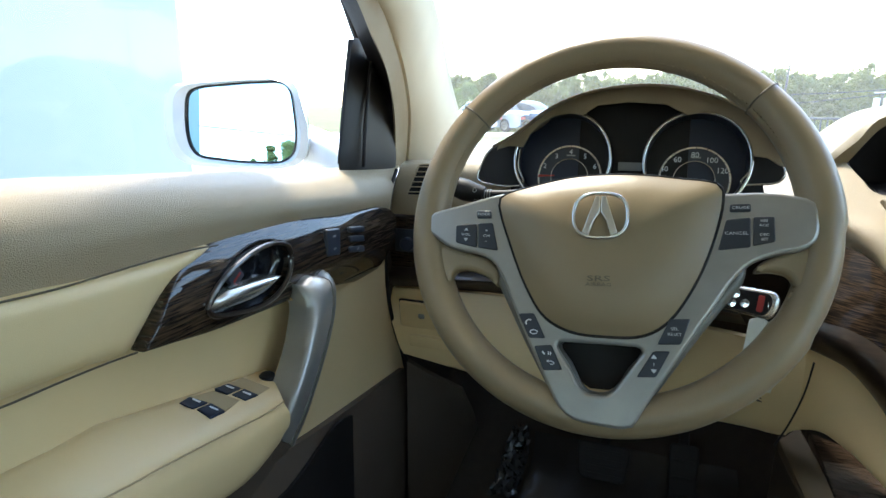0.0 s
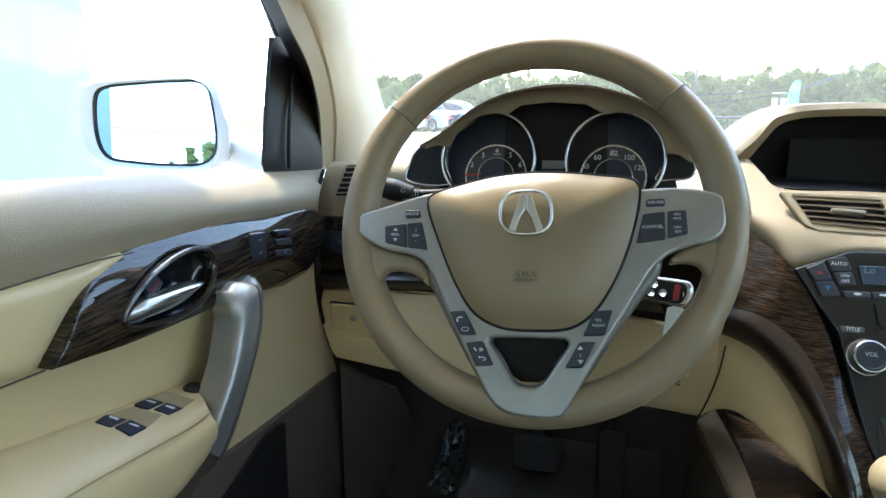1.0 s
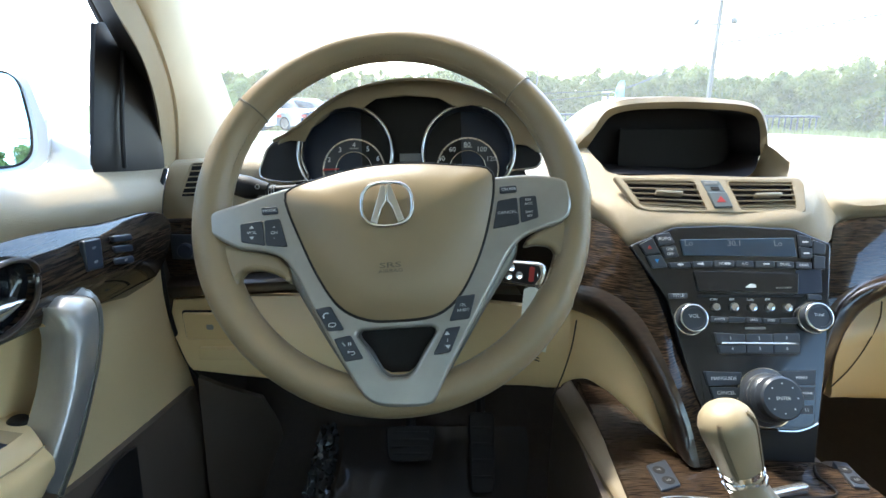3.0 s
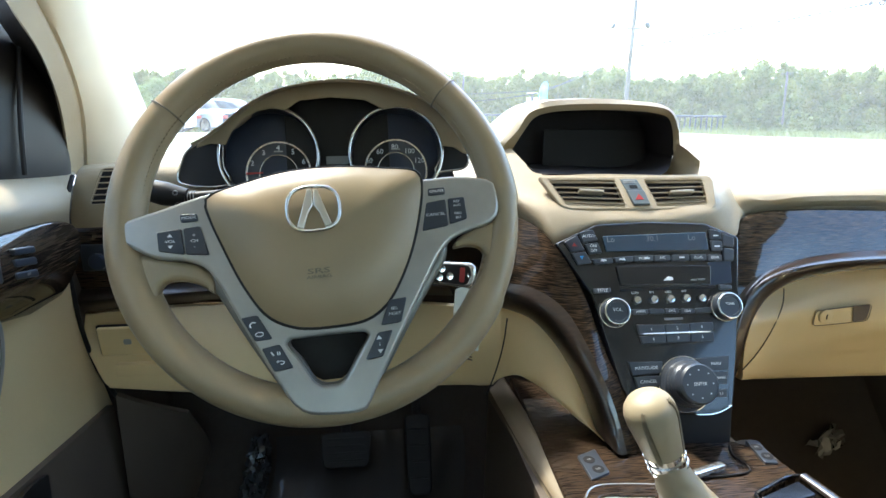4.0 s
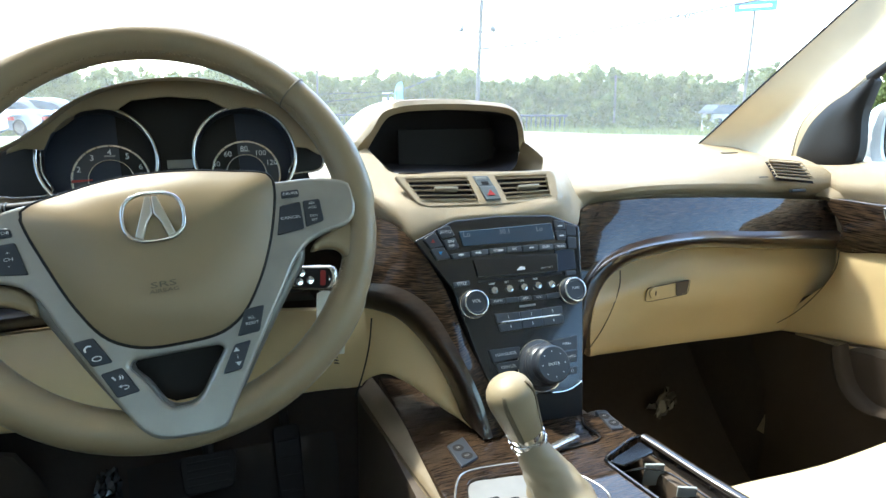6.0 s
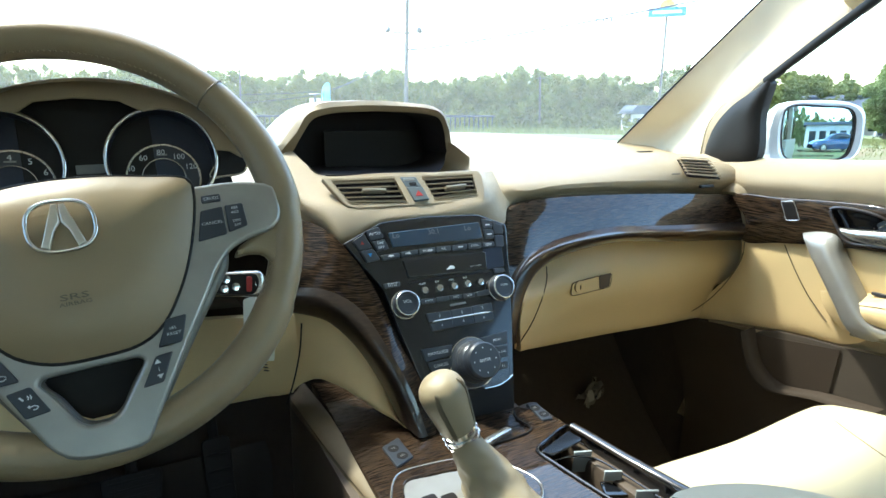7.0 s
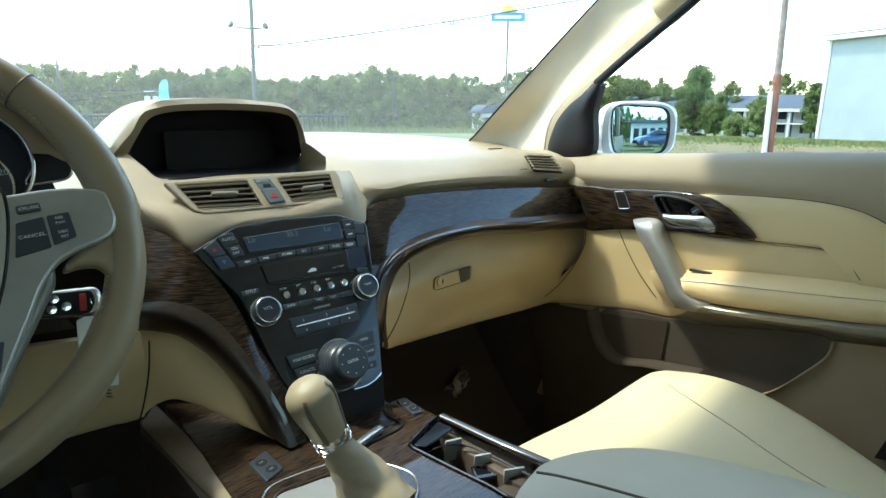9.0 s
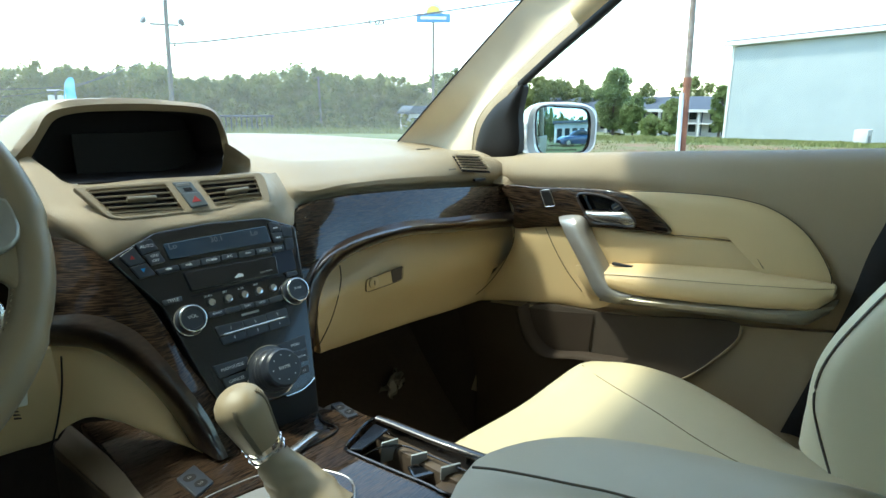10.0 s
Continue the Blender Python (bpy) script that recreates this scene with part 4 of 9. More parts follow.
    # driver's side: corner vent block, wood strip, knee panel
    part("driver_corner", sheet([((-0.346, 0.86, 1.14), (-0.303, 0.86, 1.143), (-0.228, 0.86, 1.146), (-0.175, 0.86, 1.146)), ((-0.333, 0.81, 1.132), (-0.283, 0.81, 1.138), (-0.212, 0.81, 1.141), (-0.162, 0.81, 1.139)), ((-0.338, 0.8, 1.099), (-0.279, 0.8, 1.104), (-0.209, 0.8, 1.106), (-0.158, 0.8, 1.105)), ((-0.345, 0.8, 1.065), (-0.279, 0.8, 1.066), (-0.208, 0.8, 1.068), (-0.157, 0.8, 1.068))], 24, 14, (0, 0.012, 0)), TAN, d, "tan driver corner vent surround")
    dv = frame_at((-0.29, 0.802, 1.10), 6)
    dpts = [dv.inverted() @ Vector(p) for p in ((-0.314, 0.8, 1.096), (-0.252, 0.8, 1.099), (-0.252, 0.8, 1.143), (-0.295, 0.8, 1.142))]
    vent_slats(d, [(p.x, p.y) for p in dpts], dv, 6, TAN, False, 0.006, 2)
    part("driver_wood", sheet([((-0.345, 0.805, 1.059), (-0.281, 0.805, 1.06), (-0.192, 0.805, 1.06), (-0.077, 0.805, 1.057)), ((-0.345, 0.79, 1.021), (-0.275, 0.79, 1.025), (-0.187, 0.79, 1.026), (-0.073, 0.79, 1.028)), ((-0.353, 0.8, 0.981), (-0.279, 0.8, 0.984), (-0.189, 0.8, 0.987), (-0.073, 0.8, 0.993))], 24, 12, (0, 0.012, 0)), WOOD, d, "dark wood driver trim")
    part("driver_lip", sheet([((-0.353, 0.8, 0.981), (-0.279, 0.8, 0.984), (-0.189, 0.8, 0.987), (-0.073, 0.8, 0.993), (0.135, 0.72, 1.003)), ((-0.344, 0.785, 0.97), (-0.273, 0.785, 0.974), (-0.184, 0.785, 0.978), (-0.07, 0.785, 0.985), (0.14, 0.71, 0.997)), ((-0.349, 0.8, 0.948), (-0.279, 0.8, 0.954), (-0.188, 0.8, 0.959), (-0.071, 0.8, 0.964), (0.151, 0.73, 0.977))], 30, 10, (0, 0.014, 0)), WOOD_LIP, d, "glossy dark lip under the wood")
    part("switch_plate", box(-0.022, -0.002, -0.018, 0.03, 0.004, 0.018, 0.003, Matrix.Translation(((-0.31, 0.79, 1.027),)[0])), BUTTON, d, "dark mirror switch plate")
    part("switch_knob", lathe([(0.011, 0), (0.011, 0.006), (0.009, 0.008), (0.0001, 0.008)], 24, facing(((-0.309, 0.786, 1.023),)[0], (0, -1, 0.05))), NAVY, d, "round dark knob")
    k0 = ((-0.361, 0.8, 0.945), (-0.232, 0.8, 0.951), (-0.05, 0.79, 0.955), (0.101, 0.73, 0.967), (0.203, 0.675, 0.975))
    k1 = ((-0.333, 0.775, 0.899), (-0.225, 0.775, 0.901), (-0.045, 0.76, 0.903), (0.104, 0.72, 0.912), (0.203, 0.67, 0.931))
    k2 = ((-0.31, 0.77, 0.85), (-0.224, 0.77, 0.839), (-0.043, 0.76, 0.834), (0.109, 0.73, 0.848), (0.199, 0.69, 0.865))
    part("knee_panel", sheet([k0, k1, k2, shift(k2, (0, 0.06, 0.004))], 50, 18, (0, 0.012, 0)), CREAM, d, "cream knee panel under the column")
    dr = ((-0.315, 0.772, 0.936), (-0.262, 0.772, 0.94), (-0.261, 0.772, 0.899), (-0.313, 0.772, 0.896))
    dm = frame_at((sum(p[0] for p in dr) / 4, 0.776, sum(p[2] for p in dr) / 4), -8)
    part("coin_drawer", plate([rect(-0.028, -0.021, 0.05, 0.021, 0.003)], 0.008, 0.002, dm), CREAM, d, "cream coin drawer")
    part("drawer_gap", plate([rect(-0.030, -0.023, 0.052, 0.023, 0.003)], 0.004, 0.001, dm), BLACK, d)
    part("bonnet_mark", plate([rect(-0.005, -0.004, 0.005, 0.004, 0.003)], 0.0006, 0.0001, dm @ pose(0.008, 0.0, 0.008)), GREY_INK, d)
    part("drawer_ledge", box(-0.03, -0.006, -0.012, 0.06, 0.02, 0.006, 0.004, Matrix.Translation(((-0.268, 0.768, 0.88),)[0])), CREAM, d)
    for k in range(5):
        part("sensor_slot", box(-0.010, -0.001, -0.0009, 0.010, 0.001, 0.0009, 0.0004, Matrix.Translation((0.174, 0.69, 0.917)) @ pose(0, 0, -0.004 * k, 0, 14, 0)), BROWN, d, "narrow slot of the cabin sensor")
    # curved wing from the wheel to the console
    u = ((0.2, 0.76, 1.082), (0.234, 0.735, 1.079), (0.255, 0.708, 1.071), (0.267, 0.674, 1.057), (0.286, 0.658, 1.027), (0.302, 0.638, 0.988), (0.316, 0.614, 0.94), (0.332, 0.594, 0.901), (0.342, 0.577, 0.867), (0.34, 0.561, 0.836))
    l = ((0.186, 0.715, 1.003), (0.217, 0.69, 1.004), (0.238, 0.672, 1.004), (0.26, 0.655, 0.995), (0.277, 0.638, 0.98), (0.291, 0.613, 0.953), (0.305, 0.59, 0.919), (0.318, 0.575, 0.882), (0.324, 0.566, 0.856), (0.327, 0.558, 0.838))
    part("wing", sheet([u, mid(u, l, 0.5, (-0.0003, -0.001, 0)), l], 70, 18, (0, 0.014, 0)), WOOD_WING, d, "curved dark wood wing beside the centre stack")
    l3 = ((0.183, 0.73, 0.968), (0.205, 0.705, 0.968), (0.221, 0.69, 0.967), (0.243, 0.67, 0.961), (0.264, 0.65, 0.941), (0.28, 0.63, 0.916), (0.292, 0.61, 0.889), (0.301, 0.598, 0.863), (0.307, 0.59, 0.843), (0.311, 0.578, 0.841))
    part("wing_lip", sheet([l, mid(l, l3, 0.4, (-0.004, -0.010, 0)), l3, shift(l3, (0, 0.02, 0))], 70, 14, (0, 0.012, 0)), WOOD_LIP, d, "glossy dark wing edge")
    b = ((0.129, 0.74, 0.848), (0.165, 0.72, 0.853), (0.192, 0.695, 0.861), (0.211, 0.685, 0.878), (0.227, 0.67, 0.886), (0.248, 0.645, 0.882), (0.267, 0.62, 0.871), (0.285, 0.605, 0.857), (0.302, 0.595, 0.845), (0.309, 0.59, 0.839))
    t0 = shift(l3, (0, 0.012, 0))
    part("side_panel", sheet([t0, mid(t0, b, 0.5, (0.0, -0.008, 0)), b, shift(b, (0, 0.05, 0.01))], 60, 16, (0.004, 0.012, 0)), CREAM, d, "cream panel beside the driver's knee")
    part("panel_gap", tube(shift(((0.208, 0.69, 0.968), (0.204, 0.69, 0.933), (0.194, 0.69, 0.893), (0.184, 0.69, 0.866)), (0, -0.028, 0)), 0.001, 16, 6), BLACK, d)
    return d


dashboard()


# ---- centre stack ----
def centre_stack():
    s = thing("centre_stack", STACK.translation, "gloss black centre stack with radio and climate controls", "control panel")
    part("body", plate([rounded(((-0.1176, 0.0309), (-0.0623, 0.0538), (0.0028, 0.0561), (0.0811, 0.0521), (0.1234, 0.0332), (0.1168, -0.0032), (0.1057, -0.0639), (0.0953, -0.1113), (0.0798, -0.1720), (0.0578, -0.1803), (0.0109, -0.1783), (-0.0467, -0.1629), (-0.0553, -0.1418), (-0.0661, -0.0934), (-0.0776, -0.0346), (-0.0983, -0.0016)), 0.004)], 0.03, 0.002, STACK @ pose(0, 0, -0.027)), PIANO, s, "gloss black fascia")
    part("lower_body", plate([rounded(((-0.0452, -0.1393), (0.1013, -0.1691), (0.0860, -0.2300), (0.0330, -0.2480), (-0.0405, -0.2295)), 0.004)], 0.02, 0.002, STACK @ pose(0, 0, -0.05)), BLACK, s)
    part("chrome_edge", tube([tuple(STACK @ Vector((*p, 0.003))) for p in ((0.0774, -0.1717), (0.0662, -0.1766), (0.0531, -0.1799), (0.0323, -0.1795))], 0.0012, 20, 6), CHROME, s)

    def key(o, words=(), mat=BUTTON, size=0.006, z=0.004, r=0.0015, ink=WHITE_INK, name="button"):
        k = part(name, plate([rounded(o, r)], 0.004, 0.001, STACK @ pose(0, 0, z - 0.002)), mat, s)
        cx, cy = centre(o)
        for i, t in enumerate(words):
            lettering(t, size, on(STACK, cx, cy + ((len(words) - 1) / 2 - i) * size * 1.2, z + 0.0021), ink, k)
        return k
    # climate
    dsp = key(((-0.0544, 0.0185), (0.0785, 0.0172), (0.0780, 0.0400), (-0.0571, 0.0379)), (), LCD, name="climate_display")
    for t, p in zip(("Lo", "30.1", "Lo"), ((-0.0480, 0.0330), (0.0064, 0.0329), (0.0579, 0.0328))):
        lettering(t, 0.010, on(STACK, *p, 0.0062), LCD_INK, dsp)
    key(((-0.1067, 0.0317), (-0.0989, 0.0189), (-0.0822, 0.0209), (-0.0903, 0.0397)), ["▲"], ink=RED_INK)
    key(((-0.0991, 0.0177), (-0.0927, 0.0030), (-0.0749, 0.0047), (-0.0817, 0.0195)), ["▼"], ink=BLUE_INK)
    key(((-0.0875, 0.0433), (-0.0830, 0.0299), (-0.0639, 0.0331), (-0.0691, 0.0467)), ["AUTO"], size=0.0055)
    key(((-0.0815, 0.0285), (-0.0767, 0.0156), (-0.0604, 0.0171), (-0.0644, 0.0305)), ["ON/", "OFF"], size=0.0048)
    for o, t in zip((((-0.0739, 0.0097), (-0.0713, 0.0029), (-0.0475, 0.0039), (-0.0483, 0.0105)), ((-0.0460, 0.0111), (-0.0455, 0.0042), (-0.0224, 0.0049), (-0.0217, 0.0120)), ((-0.0202, 0.0123), (-0.0205, 0.0047), (0.0032, 0.0046), (0.0041, 0.0123)), ((0.0061, 0.0123), (0.0049, 0.0047), (0.0261, 0.0047), (0.0266, 0.0120)),
                     ((0.0290, 0.0120), (0.0278, 0.0042), (0.0507, 0.0041), (0.0517, 0.0120)), ((0.0532, 0.0118), (0.0528, 0.0041), (0.0734, 0.0035), (0.0742, 0.0112)), ((0.0763, 0.0110), (0.0753, 0.0033), (0.0941, 0.0023), (0.0952, 0.0101))), ("▼", "▲", "MODE", "A/C", "", "DUAL", "REAR")):
        key(o, [t] if t else (), size=0.0046)
    for o in (((0.0839, 0.0443), (0.0834, 0.0301), (0.0980, 0.0292), (0.0982, 0.0401)), ((0.0831, 0.0290), (0.0830, 0.0159), (0.0968, 0.0151), (0.0982, 0.0278)), ((0.1008, 0.0376), (0.0981, 0.0212), (0.1122, 0.0192), (0.1150, 0.0319)), ((0.0985, 0.0192), (0.0963, 0.0023), (0.1091, 0.0018), (0.1123, 0.0172))):
        key(o)
    for p in ((-0.0601, 0.0073), (-0.0366, 0.0081), (0.0411, 0.0082), (-0.0044, 0.0084), (0.0905, 0.0348), (0.0901, 0.0211)):
        part("symbol", plate([rect(-0.0036, -0.0009, 0.0036, 0.0009, 0.0006)], 0.0005, 0.0001, on(STACK, *p, 0.0061)), WHITE_INK, s)
    # radio
    rd = key(((-0.0416, -0.0237), (0.0743, -0.0270), (0.0781, -0.0024), (-0.0447, -0.0001)), (), PIANO, name="radio_display")
    part("symbol", plate([rounded(((-0.006, -0.0025), (0.007, -0.0025), (0.007, 0.001), (0.001, 0.0025)), 0.001)], 0.0005, 0.0001, on(STACK, *((0.0185, -0.0176),)[0], 0.0061)), WHITE_INK, rd)
    ds = ((-0.0427, -0.0287), (0.0803, -0.0305))
    part("disc_slot", plate([rect(ds[0][0], (ds[0][1] + ds[1][1]) / 2 - 0.0016, ds[1][0], (ds[0][1] + ds[1][1]) / 2 + 0.0016, 0.001)], 0.001, 0.0003, STACK @ pose(0, 0, 0.003)), BLACK, s)
    key(((-0.0768, -0.0268), (-0.0760, -0.0327), (-0.0552, -0.0323), (-0.0548, -0.0265)), ["TITLE"], size=0.0055)
    key(((0.0853, -0.0272), (0.0852, -0.0336), (0.1011, -0.0340), (0.1010, -0.0284)))
    for p, t in zip(((-0.0232, -0.0425), (-0.0017, -0.0425), (0.0194, -0.0428), (0.0400, -0.0425), (0.0602, -0.0431)), ("SCAN", "RPT", "A.SEL", "SKIP", "")):
        part("round_button", lathe([(0.0052, 0), (0.0052, 0.003), (0.0042, 0.0046), (0.0001, 0.005)], 20, on(STACK, *p, 0.003)), CHROME, s, "small round chrome button")
        if t:
            lettering(t, 0.0036, on(STACK, p[0] - 0.001, p[1] + 0.009, 0.0033), WHITE_INK, s)
    for o, t in zip((((-0.0305, -0.0530), (-0.0306, -0.0596), (-0.0118, -0.0604), (-0.0112, -0.0541)), ((-0.0097, -0.0535), (-0.0101, -0.0602), (0.0088, -0.0605), (0.0088, -0.0544)), ((0.0103, -0.0539), (0.0100, -0.0601), (0.0275, -0.0607), (0.0277, -0.0549)), ((0.0300, -0.0549), (0.0292, -0.0609), (0.0476, -0.0615), (0.0479, -0.0557)), ((0.0492, -0.0553), (0.0489, -0.0612), (0.0691, -0.0615), (0.0697, -0.0545))), ("AM/FM", "", "DISC", "HDD", "")):
        key(o, [t] if t else (), size=0.004)
    part("brand_mark", plate([rect(-0.012, -0.0014, 0.012, 0.0014, 0.0008)], 0.0004, 0.0001, on(STACK, *((0.0204, -0.0667),)[0], 0.0033)), GREY_INK, s)
    for o, t in zip((((-0.0279, -0.0720), (-0.0265, -0.0841), (0.0061, -0.0839), (0.0062, -0.0736)), ((0.0069, -0.0732), (0.0067, -0.0835), (0.0372, -0.0838), (0.0380, -0.0734)), ((0.0387, -0.0729), (0.0379, -0.0834), (0.0684, -0.0829), (0.0692, -0.0729)),
                     ((-0.0260, -0.0857), (-0.0243, -0.0953), (0.0056, -0.0954), (0.0063, -0.0852)), ((0.0070, -0.0848), (0.0063, -0.0950), (0.0366, -0.0955), (0.0374, -0.0851)), ((0.0381, -0.0847), (0.0373, -0.0953), (0.0673, -0.0953), (0.0685, -0.0848))), "123456"):
        key(o, [t], size=0.005)
    ps = ((-0.0218, -0.0839), (0.0629, -0.0843))
    part("preset_strip", tube([tuple(STACK @ Vector((*ps[0], 0.006))), tuple(STACK @ Vector((*ps[1], 0.006)))], 0.0012, 4, 8), STEEL, s, "thin metal strip between presets")
    # knobs
    for p, t in zip(((-0.0540, -0.0564), (0.0886, -0.0548)), ("VOL", "TUNE")):
        kn = part("knob", lathe([(0.0165, 0), (0.0165, 0.007), (0.0152, 0.014), (0.0143, 0.016), (0.0118, 0.016), (0.0114, 0.0147), (0.0001, 0.0147)], 40, on(STACK, *p, 0.001)), BUTTON, s, "dark round knob with chrome ring")
        part("knob_ring", ring(0.0143, 0.0022, on(STACK, *p, 0.0148), 40, 10), CHROME, kn)
        part("knob_base_ring", ring(0.0172, 0.0014, on(STACK, *p, 0.004), 40, 8), STEEL, kn)
        lettering(t, 0.0062 if t == "VOL" else 0.0045, on(STACK, p[0], p[1] + 0.002, 0.0158), WHITE_INK, kn)
    part("controller_panel", plate([rounded(((-0.0481, -0.117), (0.0142, -0.1153), (0.0797, -0.1142), (0.0801, -0.1424), (0.0736, -0.1714), (0.0609, -0.1774), (-0.0457, -0.1675)), 0.003)], 0.004, 0.001, STACK @ pose(0, 0, -0.0005)), PIANO, s, "gloss black panel round the controller")
    part("side_fascia", plate([rounded(((0.0759, 0.0018), (0.1065, 0.0035), (0.1035, -0.0259), (0.0714, -0.0278)), 0.002)], 0.003, 0.0008, STACK @ pose(0, 0, 0.001)), NAVY, s)
    lettering("ANTI-THEFT", 0.0034, on(STACK, *(0.0578, -0.0205), 0.0062), GREY_INK, s)
    part("preset_panel", plate([rounded(((-0.0331, -0.0704), (0.0712, -0.0684), (0.0683, -0.0976), (-0.0234, -0.0983)), 0.003)], 0.003, 0.0008, STACK @ pose(0, 0, 0.0005)), PIANO, s)
    # controller
    key(((-0.0444, -0.1150), (-0.0413, -0.1315), (-0.0050, -0.1299), (-0.0018, -0.1167)), ["MAP/GUIDE"], size=0.0056)
    key(((-0.0394, -0.1326), (-0.0364, -0.1459), (-0.0084, -0.1442), (-0.0057, -0.1328)), ["CANCEL"], size=0.0054)
    key(((0.0392, -0.1157), (0.0566, -0.1300), (0.0794, -0.1303), (0.0827, -0.1136)), ["MENU"], size=0.0046)
    key(((0.0592, -0.1318), (0.0600, -0.1463), (0.0753, -0.1466), (0.0783, -0.1322)), ["PHONE"], size=0.0036)
    key(((0.0583, -0.1524), (0.0575, -0.1612), (0.0721, -0.1616), (0.0737, -0.1523)), ["( )"], size=0.0045)
    e = ((0.0227, -0.1441),)[0]
    en = part("controller_knob", lathe([(0.0315, 0), (0.0315, 0.003), (0.0272, 0.006), (0.026, 0.018), (0.0232, 0.0215), (0.0232, 0.034), (0.0208, 0.0365), (0.0001, 0.0365)], 48, on(STACK, *e, 0.002)), BUTTON, s, "large dark rotary controller")
    part("controller_ring", ring(0.032, 0.0013, on(STACK, *e, 0.004), 56, 8), CHROME, en)
    part("grip_ring", ring(0.0249, 0.0012, on(STACK, *e, 0.0195), 56, 8), STEEL, en)
    part("grip_ring", ring(0.026, 0.0008, on(STACK, *e, 0.014), 56, 8), STEEL, en)
    lettering("ENTER", 0.0052, on(STACK, *e, 0.0387), WHITE_INK, en)
    for a in range(0, 360, 45):
        part("dot", lathe([(0.0008, 0), (0.0008, 0.0003), (0.0001, 0.0003)], 8, on(STACK, e[0] + 0.0155 * math.cos(radians(a)), e[1] + 0.0155 * math.sin(radians(a)), 0.0386)), WHITE_INK, en)
    return s


centre_stack()


# ---- key, hanging in the column lock ----
def key_fob():
    k = thing("car_key", (0.15, 0.66, 1.02), "black remote car key with paper tag in the lock", "key")
    km = facing(((0.14, 0.655, 1.03),)[0], (-0.15, -1, 0.25)) @ pose(0, 0, 0, 0, 0, -4)
    part("fob", plate([rounded(((-0.030, -0.013), (0.022, -0.016), (0.028, 0.0), (0.024, 0.014), (-0.030, 0.013)), 0.008)], 0.013, 0.004, km), STEEL, k, "silver and black fob")
    part("fob_face", plate([rounded(((-0.026, -0.010), (0.016, -0.0125), (0.021, 0.0), (0.018, 0.011), (-0.026, 0.010)), 0.006)], 0.0015, 0.0005, km @ pose(0, 0, 0.0125)), BLACK, k)
    for x, y in ((-0.014, 0.005), (-0.004, -0.003), (-0.016, -0.005)):
        part("fob_button", lathe([(0.0045, 0), (0.0042, 0.0015), (0.0001, 0.0018)], 18, km @ pose(x, y, 0.0138)), CHROME, k)
    part("panic_button", plate([rect(0.007, -0.009, 0.013, 0.008, 0.002)], 0.001, 0.0003, km @ pose(0, 0, 0.0138)), RED_INK, k, "red panic button")
    rp = ((0.159, 0.65, 1.029),)[0]
    part("key_ring", ring(0.012, 0.0009, Matrix.Translation(rp) @ pose(0, 0, 0, 80, 0, 70), 32, 8), CHROME, k, "steel key ring")
    t = ((0.142, 0.66, 1.004), (0.159, 0.66, 1.006), (0.158, 0.66, 0.989), (0.143, 0.66, 0.962))
    tm = facing(((0.151, 0.66, 0.985),)[0], (0.1, -1, 0.1)) @ pose(0, 0, 0, 0, 0, -5)
    part("paper_tag", plate([rounded(((-0.010, -0.026), (0.010, -0.024), (0.010, 0.022), (0.0, 0.026), (-0.010, 0.022)), 0.002)], 0.0007, 0.0002, tm), PAPER, k, "pale paper tag")
    part("lower_tag", plate([rect(-0.006, -0.012, 0.006, 0.012, 0.001)], 0.0007, 0.0002, facing(((0.17, 0.672, 0.935),)[0], (0.1, -1, 0.1)) @ pose(0, 0, 0, 0, 0, -8)), PAPER, k)
    part("tag_thread", tube([rp, tuple(Vector(rp) + Vector((-0.004, 0.004, -0.018))), ((0.158, 0.659, 1.005),)[0]], 0.0006, 10, 6), PAPER, k)
    part("lock_barrel", tube([tuple(km.translation + Vector((-0.03, 0.012, 0.0))), (0.06, 0.70, 1.05)], 0.016, 6, 16), BLACK, k)


key_fob()


# ---- doors ----
def curved_plate(outlines, thick, bevel, m, bend, step=0.012):
    """A plate with holes whose face is bowed: bend(x, y) gives the lift in the local pose."""
    me = plate(outlines, thick, bevel, None, 0, 4)
    bm = bmesh.new()
    bm.from_mesh(me)
    bpy.data.meshes.remove(me)
    bmesh.ops.remove_doubles(bm, verts=bm.verts, dist=1e-6)
    bmesh.ops.triangulate(bm, faces=[f for f in bm.faces if len(f.verts) > 3])
    for _ in range(5):
        long_edges = [e for e in bm.edges if e.calc_length() > step]
        if not long_edges:
            break
        bmesh.ops.subdivide_edges(bm, edges=long_edges, cuts=1)
        bmesh.ops.triangulate(bm, faces=[f for f in bm.faces if len(f.verts) > 3])
    for v in bm.verts:
        v.co.z += bend(v.co.x, v.co.y)
    bmesh.ops.transform(bm, matrix=m, verts=bm.verts)
    return bm


